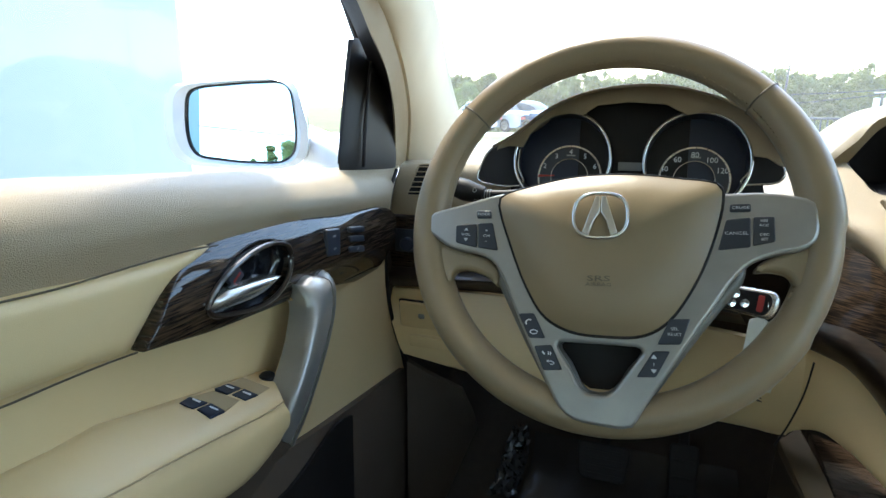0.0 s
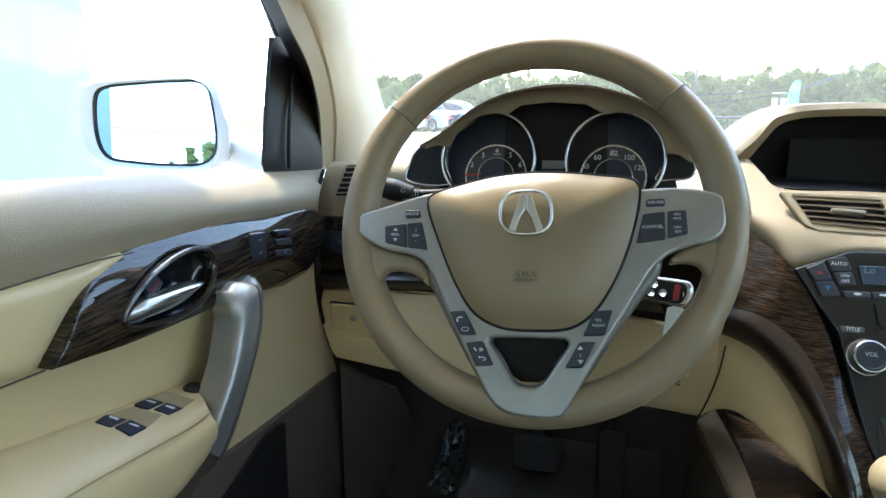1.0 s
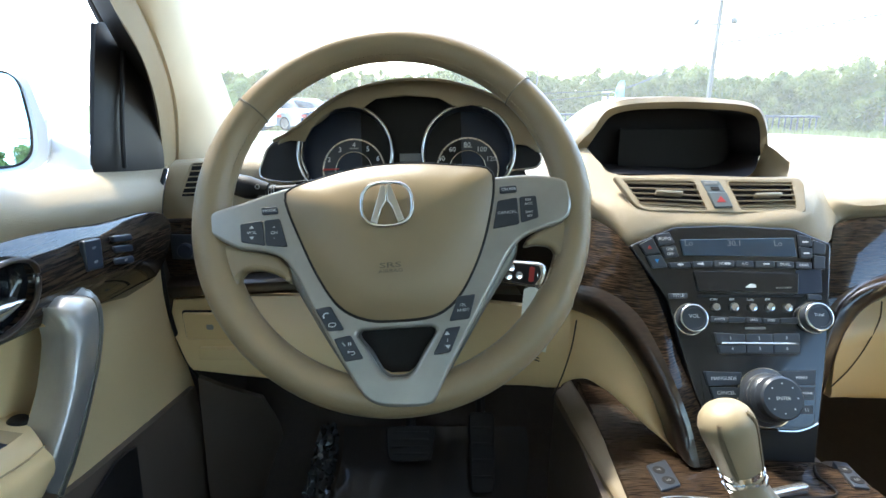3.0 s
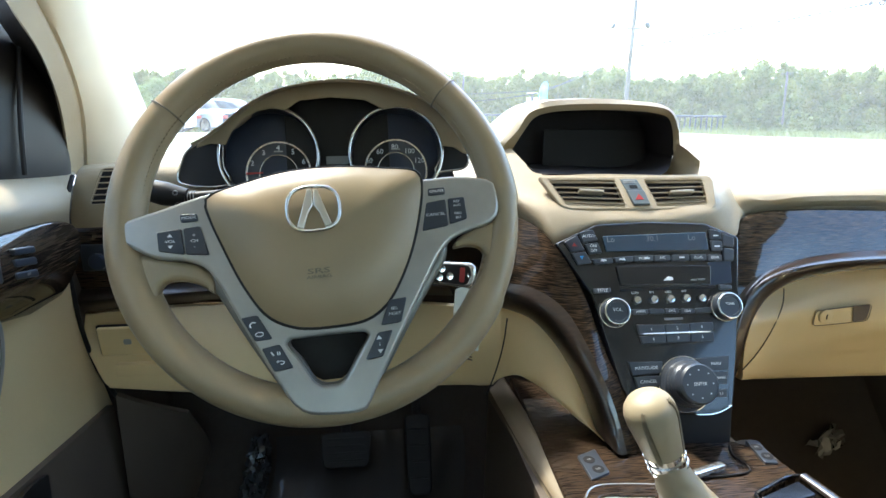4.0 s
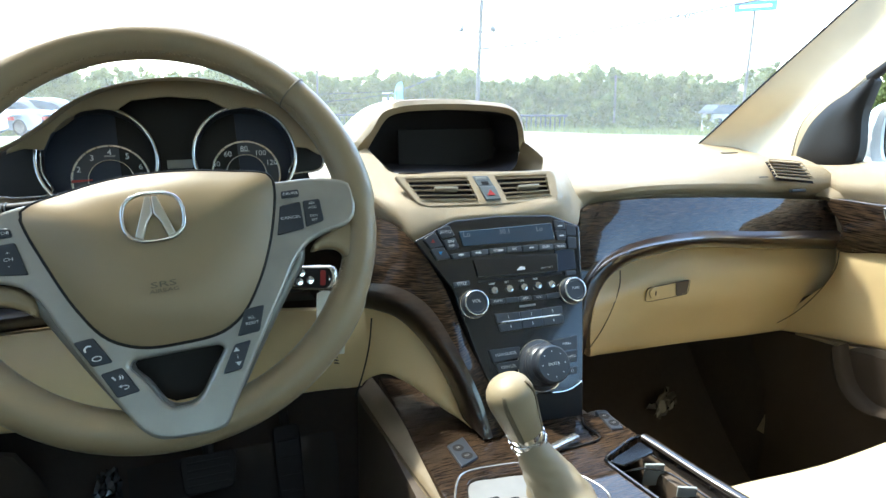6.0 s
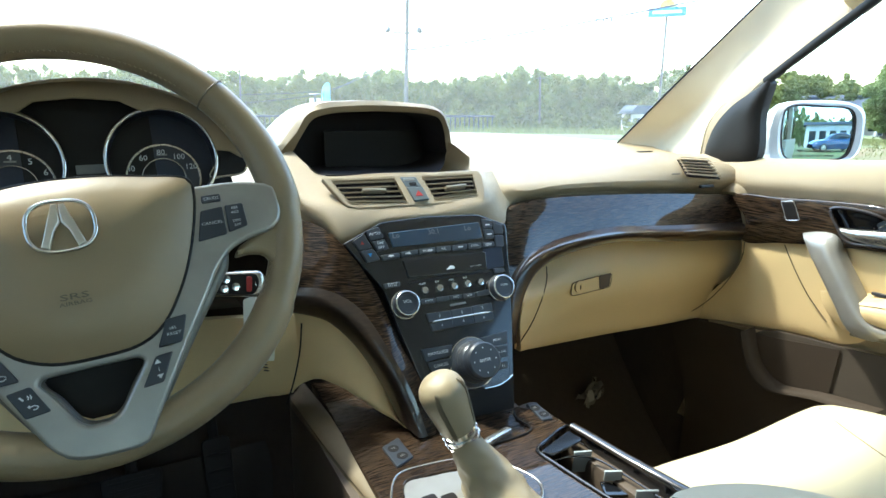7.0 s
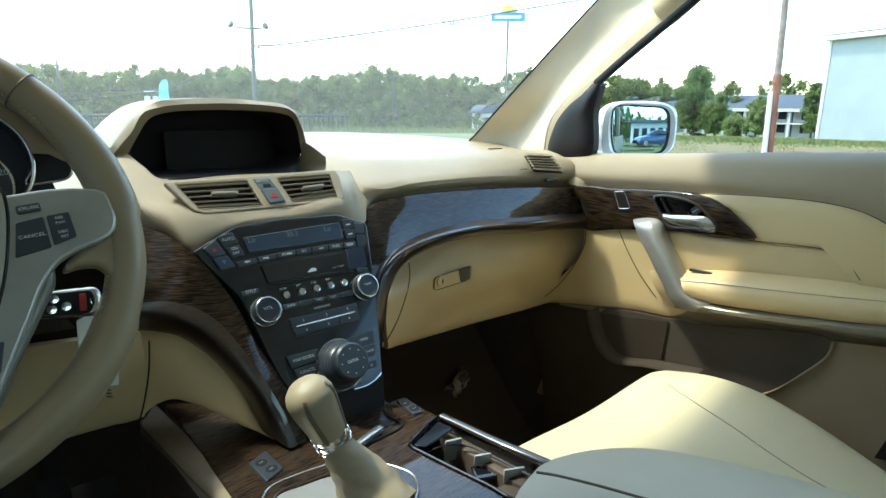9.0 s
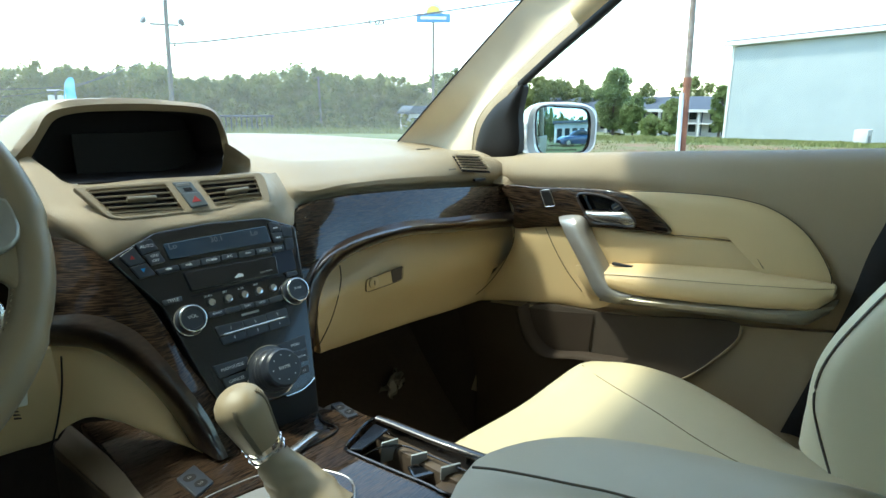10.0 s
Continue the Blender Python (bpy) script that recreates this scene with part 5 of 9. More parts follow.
def door(name, M, side, P, label):
    """side: +1 for the driver's door, whose inside faces +x; P holds the door's fitted curves."""
    d = thing(name, (M.translation.x, 0.3, 0.6), label, "car door", kind="structure")
    out = (-0.014 * side, 0, 0)
    part("upper_pad", sheet(P["pad"], 50, 22, (-0.02 * side, 0, -0.004)), TAN, d, "tan grained upper door pad")
    part("panel", sheet([shift(P["pad"][-1], (-0.0008 * side, 0, 0)), P["base_mid"], P["base_low"]], 50, 20, out), TAN if side < 0 else CREAM, d, "door inner panel")
    for nm, o, mat, h in P["inserts"]:
        part(nm, dome(o, 0.004, h, M, 64, 10, 6, 0.012), mat, d, "cream leather insert")
    # wood trim with a real hollow for the handle
    rc = spline([(*p, 0) for p in P["recess"]], 48, True)
    wo = spline([(*p, 0) for p in P["wood"]], 110, True)
    y0, bow = P["wood_mid"], P["wood_bow"]
    wood = part("wood_trim", curved_plate([wo, rc], 0.017, 0.003, M @ pose(0, 0, P["wz"]), lambda x, y: -bow * (y - y0) ** 2), WOOD_DOOR, d, "curved dark wood door trim with glossy coat")
    zt = P["wz"] + 0.016
    cc = sum(rc, Vector()) / len(rc)
    rings = [[M @ Vector((cc.x + (p.x - cc.x) * f, cc.y + (p.y - cc.y) * f, z)) for p in rc + [rc[0]]] for f, z in ((1.03, zt - 0.001), (1.0, zt - 0.008), (0.97, zt - 0.015), (0.90, zt - 0.0185), (0.4, zt - 0.019), (0.02, zt - 0.019))]
    part("handle_cup", sheet(rings, 60, 16, None), PIANO, wood, "black hollow behind the door handle")
    part("recess_rim", tube([tuple(M @ Vector((p.x, p.y, zt + 0.0012))) for p in rc], 0.0026, 80, 8, closed=True), WOOD_LIP, wood)
    hb = P["handle"]
    part("door_handle", sheet([shift(hb[0], (-0.007 * side, 0, 0.001)), hb[0], mid(hb[0], hb[1], 0.35, (0.0035 * side, 0, 0)), mid(hb[0], hb[1], 0.75, (0.0025 * side, 0, 0)), hb[1], shift(hb[1], (-0.007 * side, 0, 0))], 24, 16, (-0.004 * side, 0, 0)), STEEL, wood, "satin metal door handle")
    lever = part("lock_lever", box(-0.009, -0.007, -0.002, 0.009, 0.007, 0.004, 0.002, M @ pose(*P["lock"], zt - 0.012, 0, 0, 35)), BUTTON, wood, "small dark lock lever")
    part("lock_mark", box(-0.006, -0.0012, 0.004, 0.006, 0.0012, 0.0046, 0.0003, M @ pose(*P["lock"], zt - 0.012, 0, 0, 35)), RED_INK if side > 0 else STEEL, lever)
    # strap handle: a broad flat face with rolled edges
    g0, g1, g2 = P["grab"]
    part("grab_handle", sheet([shift(g0, (-0.022 * side, 0, 0)), g0, mid(g0, g1, 0.3, (0.0025 * side, 0, 0)), g1, mid(g1, g2, 0.7, (0.0025 * side, 0, 0)), g2, shift(g2, (-0.022 * side, 0, 0))], 40, 26, (-0.004 * side, 0, 0)), SILVER, d, "satin silver curved grab handle")
    if side > 0:
        part("grab_edge", sheet([mid(g1, g2, 0.62, (0.0042, 0, 0)), mid(g1, g2, 0.85, (0.0036, 0, 0)), shift(g2, (0.0012, 0.001, 0)), shift(g2, (-0.02, 0.002, 0))], 40, 12, (-0.002, 0, 0)), SPOKE_DARK, d, "dark grey edge of the grab handle")
    part("grab_lining", sheet(P["grab_lining"], 30, 10, (-0.006 * side, 0, 0)), CREAM, d, "cream inner face of the handle")
    ar = part("armrest", sheet(P["arm"], 44, 26, (-0.02 * side, 0, -0.004)), CREAM, d, "cream padded leather armrest")
    part("armrest_seam", tube(P["arm_seam"], 0.0007, 40, 6), ARM_TAN, ar)
    part("armrest_base", sheet(P["arm_base"], 40, 10, (-0.02 * side, 0, 0)), P["base_mat"], d, "trim strip under the armrest")
    part("lower_panel", sheet(P["lower"], 40, 14, out), P["low_mat"], d, "dark lower door panel")
    for sm in P["seams"]:
        part("insert_seam", tube(sm, 0.0008, 40, 6), SEAM, d)
    return d


def left_door():
    P = {}
    P["pad"] = [[(-0.392, -0.3, 1.165), *((-0.385, 0.269, 1.176), (-0.385, 0.333, 1.171), (-0.385, 0.418, 1.165), (-0.385, 0.538, 1.156), (-0.385, 0.722, 1.141), (-0.385, 0.922, 1.128))],
                [(-0.365, -0.3, 1.17), *((-0.36, 0.253, 1.175), (-0.36, 0.313, 1.17), (-0.36, 0.393, 1.164), (-0.36, 0.506, 1.154), (-0.36, 0.679, 1.14), (-0.36, 0.864, 1.125))],
                [(-0.335, -0.3, 1.155), *((-0.335, 0.235, 1.167), (-0.335, 0.291, 1.161), (-0.335, 0.367, 1.156), (-0.335, 0.473, 1.146), (-0.335, 0.636, 1.131), (-0.335, 0.801, 1.118))],
                [(-0.322, -0.3, 1.115), *((-0.322, 0.223, 1.143), (-0.322, 0.277, 1.139), (-0.322, 0.351, 1.136), (-0.322, 0.455, 1.128), (-0.322, 0.612, 1.112), (-0.322, 0.759, 1.097))],
                [(-0.328, -0.3, 1.085), *((-0.328, 0.221, 1.112), (-0.328, 0.277, 1.108), (-0.328, 0.353, 1.107), (-0.328, 0.409, 1.107), (-0.328, 0.506, 1.102), (-0.328, 0.621, 1.091), (-0.328, 0.765, 1.074))]]
    P["base_mid"] = [(-0.335, -0.3, 0.98), *((-0.335, 0.216, 1.052), (-0.335, 0.316, 1.038), (-0.335, 0.419, 1.031), (-0.335, 0.573, 1.006), (-0.335, 0.765, 0.965))]
    P["base_low"] = [(-0.335, -0.3, 0.80), *((-0.335, 0.195, 0.93), (-0.335, 0.295, 0.895), (-0.335, 0.396, 0.853), (-0.335, 0.532, 0.824), (-0.335, 0.825, 0.791))]
    P["inserts"] = [("upper_insert", ((-0.2597, 0.1180), (-0.1837, 0.1122), (-0.1289, 0.1085), (-0.0550, 0.1062), (-0.0012, 0.1063), (-0.0259, 0.0940), (-0.0595, 0.0743), (-0.0836, 0.0543), (-0.0966, 0.0445), (-0.1385, 0.0478), (-0.1943, 0.0501), (-0.2720, 0.0528)), CREAM, 0.012)]
    P["wood"] = ((-0.0967, 0.0449), (-0.0844, 0.0605), (-0.066, 0.0814), (-0.0477, 0.0951), (-0.0265, 0.1043), (0.0012, 0.108), (0.0396, 0.1106), (0.0925, 0.1089), (0.2044, 0.0966), (0.3485, 0.0774), (0.3388, 0.0259), (0.3292, -0.0225), (0.2551, -0.0037), (0.1977, 0.0093), (0.131, 0.023), (0.0839, 0.0255), (0.0142, 0.0307), (-0.0323, 0.0352), (-0.0659, 0.0406), (-0.089, 0.0436))
    P["recess"] = ((-0.0312, 0.0583), (-0.014, 0.0755), (0.0138, 0.0878), (0.0485, 0.0949), (0.0804, 0.0912), (0.0909, 0.0806), (0.0867, 0.0586), (0.0698, 0.0441), (0.0404, 0.038), (0.0008, 0.0433), (-0.0255, 0.0502))
    P["wz"], P["wood_mid"], P["wood_bow"] = 0.004, 0.055, 7.0
    P["handle"] = (((-0.312, 0.385, 1.066), (-0.308, 0.395, 1.067), (-0.306, 0.419, 1.066), (-0.307, 0.445, 1.064), (-0.311, 0.47, 1.061)), ((-0.312, 0.365, 1.054), (-0.308, 0.383, 1.053), (-0.306, 0.41, 1.051), (-0.307, 0.44, 1.051), (-0.311, 0.472, 1.057)))
    P["lock"] = (0.0185, 0.0713)
    P["grab"] = (((-0.318, 0.485, 1.038), (-0.306, 0.493, 1.044), (-0.296, 0.493, 1.035), (-0.29, 0.492, 1.021), (-0.286, 0.481, 1.000), (-0.284, 0.463, 0.971), (-0.284, 0.442, 0.945), (-0.286, 0.430, 0.927)),
                 ((-0.318, 0.506, 1.045), (-0.3, 0.513, 1.048), (-0.288, 0.516, 1.037), (-0.282, 0.508, 1.02), (-0.279, 0.491, 0.994), (-0.278, 0.467, 0.964), (-0.279, 0.444, 0.937), (-0.284, 0.424, 0.909)),
                 ((-0.322, 0.542, 1.041), (-0.306, 0.548, 1.044), (-0.297, 0.549, 1.032), (-0.292, 0.543, 1.012), (-0.29, 0.527, 0.979), (-0.29, 0.5, 0.94), (-0.292, 0.475, 0.905), (-0.296, 0.454, 0.879)))
    P["grab_lining"] = [((-0.322, 0.487, 1.031), (-0.312, 0.492, 1.028), (-0.308, 0.493, 1.014), (-0.306, 0.482, 0.994), (-0.306, 0.463, 0.967), (-0.306, 0.44, 0.94)), ((-0.325, 0.494, 1.033), (-0.316, 0.51, 1.033), (-0.308, 0.516, 1.011), (-0.304, 0.502, 0.987), (-0.302, 0.479, 0.961), (-0.302, 0.454, 0.937))]
    back = [(-0.333, -0.3, 0.99), *((-0.333, 0.205, 0.998), (-0.333, 0.246, 0.995), (-0.333, 0.273, 0.996), (-0.333, 0.297, 0.99), (-0.333, 0.353, 0.978), (-0.333, 0.408, 0.965), (-0.333, 0.469, 0.954))]
    front = [(-0.285, -0.3, 0.96), *((-0.285, 0.19, 0.981), (-0.285, 0.234, 0.972), (-0.285, 0.29, 0.964), (-0.285, 0.351, 0.954), (-0.285, 0.411, 0.944), (-0.285, 0.431, 0.944))]
    low = [(-0.285, -0.3, 0.90), *((-0.285, 0.206, 0.92), (-0.285, 0.256, 0.908), (-0.285, 0.305, 0.904), (-0.285, 0.373, 0.895), (-0.285, 0.416, 0.904), (-0.285, 0.433, 0.913))]
    P["arm"] = [back, mid(back, front, 0.5, (0, 0, 0.004)), mid(back, front, 0.9, (0, 0, 0.003)), front, mid(front, low, 0.35, (0.006, 0, 0)), low, shift(low, (-0.045, 0, -0.004))]
    P["arm_seam"] = shift(front, (0.001, 0, 0.0015))
    P["arm_base"] = [shift(low, (-0.002, 0, 0)), shift(low, (-0.01, 0, -0.03))]
    P["base_mat"] = BROWN
    P["low_mat"] = BROWN
    lt = [(-0.332, -0.3, 0.80), *((-0.326, 0.192, 0.945), (-0.326, 0.29, 0.915), (-0.326, 0.389, 0.874), (-0.326, 0.498, 0.846), (-0.326, 0.627, 0.828), (-0.326, 0.805, 0.807))]
    P["lower"] = [lt, shift(lt, (0.004, 0, -0.06)), [(-0.34, -0.3, 0.42), (-0.34, 0.3, 0.42), (-0.34, 0.82, 0.42)]]
    P["seams"] = (((-0.322, 0.188, 1.05), (-0.322, 0.207, 1.047), (-0.322, 0.242, 1.046), (-0.321, 0.275, 1.045), (-0.32, 0.305, 1.043)), ((-0.322, 0.199, 1.112), (-0.322, 0.218, 1.111), (-0.322, 0.253, 1.109), (-0.322, 0.32, 1.109), (-0.322, 0.372, 1.108), (-0.32, 0.4, 1.106)))
    d = door("driver_door", DOOR_L, 1, P, "driver door with tan pad, cream leather and dark wood trim")
    hb0, hb1 = ((-0.287, 0.431, 0.935), (-0.288, 0.416, 0.916), (-0.292, 0.384, 0.909), (-0.297, 0.352, 0.908), (-0.302, 0.324, 0.908)), ((-0.294, 0.462, 0.892), (-0.296, 0.446, 0.878), (-0.299, 0.411, 0.877), (-0.302, 0.377, 0.879), (-0.306, 0.345, 0.882))
    part("handle_base", sheet([shift(hb0, (-0.02, 0, 0)), hb0, mid(hb0, hb1, 0.5, (0.004, 0, 0)), hb1, shift(hb1, (-0.02, 0, 0))], 24, 14, (-0.004, 0, 0)), BROWN, d, "dark lower end of the grab handle")
    part("door_gap", tube(((-0.333, 0.802, 1.133), (-0.333, 0.779, 1.106), (-0.333, 0.759, 1.054), (-0.333, 0.759, 0.994), (-0.333, 0.769, 0.928), (-0.333, 0.796, 0.861), (-0.333, 0.835, 0.805)), 0.003, 30, 8), BLACK, d)
    # switches on the wood
    def key(o, words, parent, size=0.006):
        k = part("switch", plate([rounded(o, 0.003)], 0.006, 0.0015, DOOR_L @ pose(0, 0, 0.0165)), BUTTON, parent, "dark push switch")
        for i, t in enumerate(words):
            cx, cy = centre(o)
            lettering(t, size, on(DOOR_L, cx, cy + ((len(words) - 1) / 2 - i) * 0.02, 0.0216), WHITE_INK, k)
    key(((0.1603, 0.0892), (0.1887, 0.0856), (0.1876, 0.0542), (0.1588, 0.0576)), ["", ""], d)
    for o in (((0.2125, 0.0824), (0.2483, 0.077), (0.2494, 0.0694), (0.2134, 0.0752)), ((0.2104, 0.0716), (0.2476, 0.0653), (0.2486, 0.0569), (0.2112, 0.0636)), ((0.2081, 0.0586), (0.2468, 0.0521), (0.2478, 0.0436), (0.2089, 0.0512))):
        key(o, [""], d)
    for p in ((0.1741, 0.079), (0.1742, 0.0642), (0.2289, 0.0517)):
        part("symbol", plate([rect(-0.003, -0.0012, 0.003, 0.0012, 0.0008)], 0.0005, 0.0001, on(DOOR_L, *p, 0.0228)), GREY_INK, d)
    # window switches in the armrest, each with a pale mark, and slabs for the wells beside them
    def slab(nm, o, zb, zt_, mat, lab="", under=None):
        bm = bmesh.new()
        lo, hi = [bm.verts.new(Vector(p) + Vector((0, 0, zb))) for p in o], [bm.verts.new(Vector(p) + Vector((0, 0, zt_))) for p in o]
        bm.faces.new(lo)
        bm.faces.new(hi)
        for i in range(len(o)):
            bm.faces.new((lo[i], lo[i - 1], hi[i - 1], hi[i]))
        bmesh.ops.recalc_face_normals(bm, faces=bm.faces[:])
        bmesh.ops.bevel(bm, geom=bm.edges[:], offset=0.0004, segments=2, affect="EDGES")
        return part(nm, bm, mat, under or d, lab)
    # Raised slabs, not hollows: their darker tan stands for shade in the wells.
    for o in (((-0.3301, 0.3596, 0.9756), (-0.3273, 0.3859, 0.9699), (-0.3047, 0.3926, 0.9611), (-0.2998, 0.3681, 0.9638), (-0.3139, 0.3675, 0.9687), (-0.3161, 0.3657, 0.9698)), ((-0.3288, 0.4059, 0.9668), (-0.3299, 0.4285, 0.9631), (-0.3033, 0.4361, 0.9528), (-0.3007, 0.4145, 0.9558), (-0.3147, 0.4119, 0.961), (-0.3175, 0.4104, 0.9622))):
        slab("well_shade_slab", o, -0.006, 0.0008, ARM_TAN, "raised tan slab, darkened as the shaded finger well")
    for o, q in zip((((-0.3276, 0.3454, 0.9773), (-0.3301, 0.3596, 0.9756), (-0.3161, 0.3657, 0.9698), (-0.3159, 0.3481, 0.9729)), ((-0.3138, 0.3502, 0.9718), (-0.3139, 0.3675, 0.9687), (-0.2998, 0.3681, 0.9638), (-0.2999, 0.3502, 0.9671)), ((-0.3287, 0.3883, 0.9699), (-0.3288, 0.4059, 0.9668), (-0.3175, 0.4104, 0.9622), (-0.317, 0.3911, 0.9655)), ((-0.3141, 0.3939, 0.964), (-0.3147, 0.4119, 0.961), (-0.3007, 0.4145, 0.9558), (-0.3014, 0.3966, 0.9592))),
                    (((-0.326, 0.3577, 0.9745), (-0.3264, 0.3599, 0.9743), (-0.3192, 0.3616, 0.9715), (-0.3188, 0.3591, 0.9718)), ((-0.3104, 0.3609, 0.9687), (-0.3103, 0.3628, 0.9683), (-0.3031, 0.3643, 0.9656), (-0.3029, 0.3626, 0.9659)), ((-0.3268, 0.4, 0.9672), (-0.3263, 0.4021, 0.9666), (-0.3196, 0.4046, 0.9639), (-0.3198, 0.4017, 0.9645)), ((-0.3117, 0.4049, 0.9612), (-0.3112, 0.4073, 0.9606), (-0.3043, 0.4094, 0.9579), (-0.3042, 0.4062, 0.9585)))):
        sw = slab("window_switch", o, -0.010, 0.0014, NAVY, "dark window switch")
        slab("switch_mark", q, -0.001, 0.0022, WHITE_INK, "", sw)
    mk = (-0.3185, 0.4515, 0.9551)
    part("mirror_knob", lathe([(0.0085, -0.008), (0.0085, 0.002), (0.007, 0.0035), (0.0001, 0.004)], 28, Matrix.Translation(mk) @ pose(0, 0, 0, 4, 6, 0)), BLACK, d, "round black mirror knob")
    part("map_pocket", sheet([((-0.318, 0.307, 0.849), (-0.318, 0.461, 0.807), (-0.318, 0.584, 0.831), (-0.318, 0.619, 0.823)), ((-0.322, 0.303, 0.793), (-0.322, 0.454, 0.684), (-0.322, 0.592, 0.643), (-0.322, 0.622, 0.674))], 16, 8, (-0.004, 0, 0)), BLACK, d, "dark map pocket")
    return d


def right_door():
    P = {}
    P["pad"] = [[*((1.135, 0.87, 1.116), (1.135, 0.77, 1.123), (1.135, 0.669, 1.13), (1.135, 0.551, 1.137), (1.135, 0.383, 1.149), (1.135, 0.203, 1.16), (1.135, 0.08, 1.169)), (1.14, -0.3, 1.19)],
                [*((1.12, 0.87, 1.110), (1.12, 0.759, 1.117), (1.12, 0.66, 1.124), (1.12, 0.542, 1.132), (1.12, 0.376, 1.143), (1.12, 0.199, 1.155), (1.12, 0.078, 1.163)), (1.125, -0.3, 1.19)],
                [*((1.108, 0.87, 1.097), (1.105, 0.746, 1.104), (1.105, 0.649, 1.11), (1.105, 0.534, 1.119), (1.105, 0.37, 1.131), (1.105, 0.194, 1.143), (1.105, 0.075, 1.151)), (1.11, -0.3, 1.17)],
                [*((1.10, 0.87, 1.075), (1.095, 0.734, 1.081), (1.095, 0.642, 1.086), (1.095, 0.526, 1.093), (1.095, 0.363, 1.1), (1.095, 0.187, 1.107), (1.095, 0.067, 1.106)), (1.10, -0.3, 1.12)],
                [*((1.105, 0.87, 1.052), (1.1, 0.733, 1.058), (1.1, 0.644, 1.064), (1.1, 0.527, 1.07), (1.1, 0.362, 1.075), (1.1, 0.182, 1.057), (1.1, 0.058, 1.044)), (1.105, -0.3, 1.05)]]
    P["base_mid"] = [*((1.105, 0.723, 0.967), (1.105, 0.523, 0.972), (1.105, 0.354, 0.977), (1.105, 0.173, 0.979), (1.105, 0.048, 0.976)), (1.105, -0.3, 0.95)]
    P["base_low"] = [*((1.105, 0.774, 0.769), (1.105, 0.575, 0.79), (1.105, 0.392, 0.822), (1.105, 0.157, 0.86), (1.105, 0.032, 0.868)), (1.105, -0.3, 0.80)]
    P["inserts"] = [("upper_insert", ((-0.0763, 0.0692), (0.0402, 0.0777), (0.1335, 0.0777), (0.1874, 0.068), (0.233, 0.042), (0.2643, 0.008), (0.2843, -0.028), (0.2853, -0.0461), (0.2412, -0.049), (0.1934, -0.0464), (0.1891, -0.026), (0.1699, -0.0082), (0.1467, 0.0035), (0.0379, 0.0007), (0.004, 0.0304), (-0.0304, 0.0548)), CREAM, 0.012),
                    ("lower_insert", ((-0.156, -0.0102), (-0.0371, -0.0033), (0.0372, 0.0002), (0.1417, 0.0033), (0.1677, -0.0089), (0.1875, -0.0305), (0.1911, -0.0454), (0.0925, -0.0548), (-0.0311, -0.072), (-0.1127, -0.0875)), CREAM, 0.009),
                    ("front_insert", ((-0.3133, -0.0349), (-0.2354, -0.0214), (-0.1687, -0.012), (-0.12, -0.0724), (-0.0657, -0.1435), (-0.0941, -0.1692), (-0.1846, -0.1808), (-0.3156, -0.2034), (-0.4380, -0.2262), (-0.3900, -0.1791), (-0.3530, -0.1355), (-0.3190, -0.0943), (-0.3090, -0.0601)), CREAM, 0.009)]
    P["wood"] = ((-0.3369, 0.0549), (-0.2364, 0.0643), (-0.1457, 0.0705), (-0.0802, 0.0714), (-0.0348, 0.0632), (-0.0007, 0.0419), (0.0378, 0.0065), (-0.0131, 0.0032), (-0.0802, -0.0009), (-0.1528, -0.0077), (-0.2317, -0.02), (-0.3108, -0.0311), (-0.3022, 0.0126))
    P["recess"] = ((-0.1489, 0.0574), (-0.1056, 0.0618), (-0.0679, 0.0539), (-0.0441, 0.0374), (-0.0272, 0.0192), (-0.0287, 0.0116), (-0.0723, 0.0088), (-0.116, 0.0084), (-0.1345, 0.0286))
    P["wz"], P["wood_mid"], P["wood_bow"] = 0.004, 0.03, 3.0
    P["handle"] = (((1.082, 0.534, 1.027), (1.078, 0.513, 1.028), (1.076, 0.477, 1.032), (1.077, 0.449, 1.034), (1.082, 0.438, 1.033)), ((1.082, 0.526, 1.014), (1.078, 0.506, 1.011), (1.076, 0.47, 1.011), (1.077, 0.44, 1.012), (1.082, 0.426, 1.015)))
    P["lock"] = (-0.0715, 0.0413)
    P["grab"] = (((1.086, 0.594, 1.009), (1.066, 0.579, 1.002), (1.056, 0.558, 0.978), (1.052, 0.529, 0.94), (1.05, 0.504, 0.905), (1.05, 0.485, 0.877), (1.052, 0.468, 0.864), (1.056, 0.442, 0.862)),
                 ((1.084, 0.568, 1.017), (1.06, 0.546, 1.008), (1.05, 0.526, 0.98), (1.046, 0.497, 0.941), (1.044, 0.472, 0.908), (1.044, 0.455, 0.891), (1.046, 0.437, 0.882), (1.05, 0.416, 0.879)),
                 ((1.088, 0.547, 1.021), (1.072, 0.529, 1.01), (1.062, 0.516, 0.986), (1.058, 0.489, 0.949), (1.056, 0.467, 0.918), (1.055, 0.454, 0.898), (1.055, 0.435, 0.89), (1.055, 0.41, 0.889)))
    P["grab_lining"] = [((1.085, 0.548, 0.912), (1.08, 0.539, 0.894), (1.076, 0.52, 0.875), (1.074, 0.498, 0.861)), ((1.06, 0.52, 0.923), (1.056, 0.507, 0.905), (1.054, 0.492, 0.886), (1.054, 0.474, 0.869))]
    back = ((1.098, 0.513, 0.921), (1.098, 0.434, 0.938), (1.098, 0.349, 0.951), (1.098, 0.263, 0.96), (1.098, 0.194, 0.963), (1.098, 0.138, 0.964), (1.096, 0.115, 0.963))
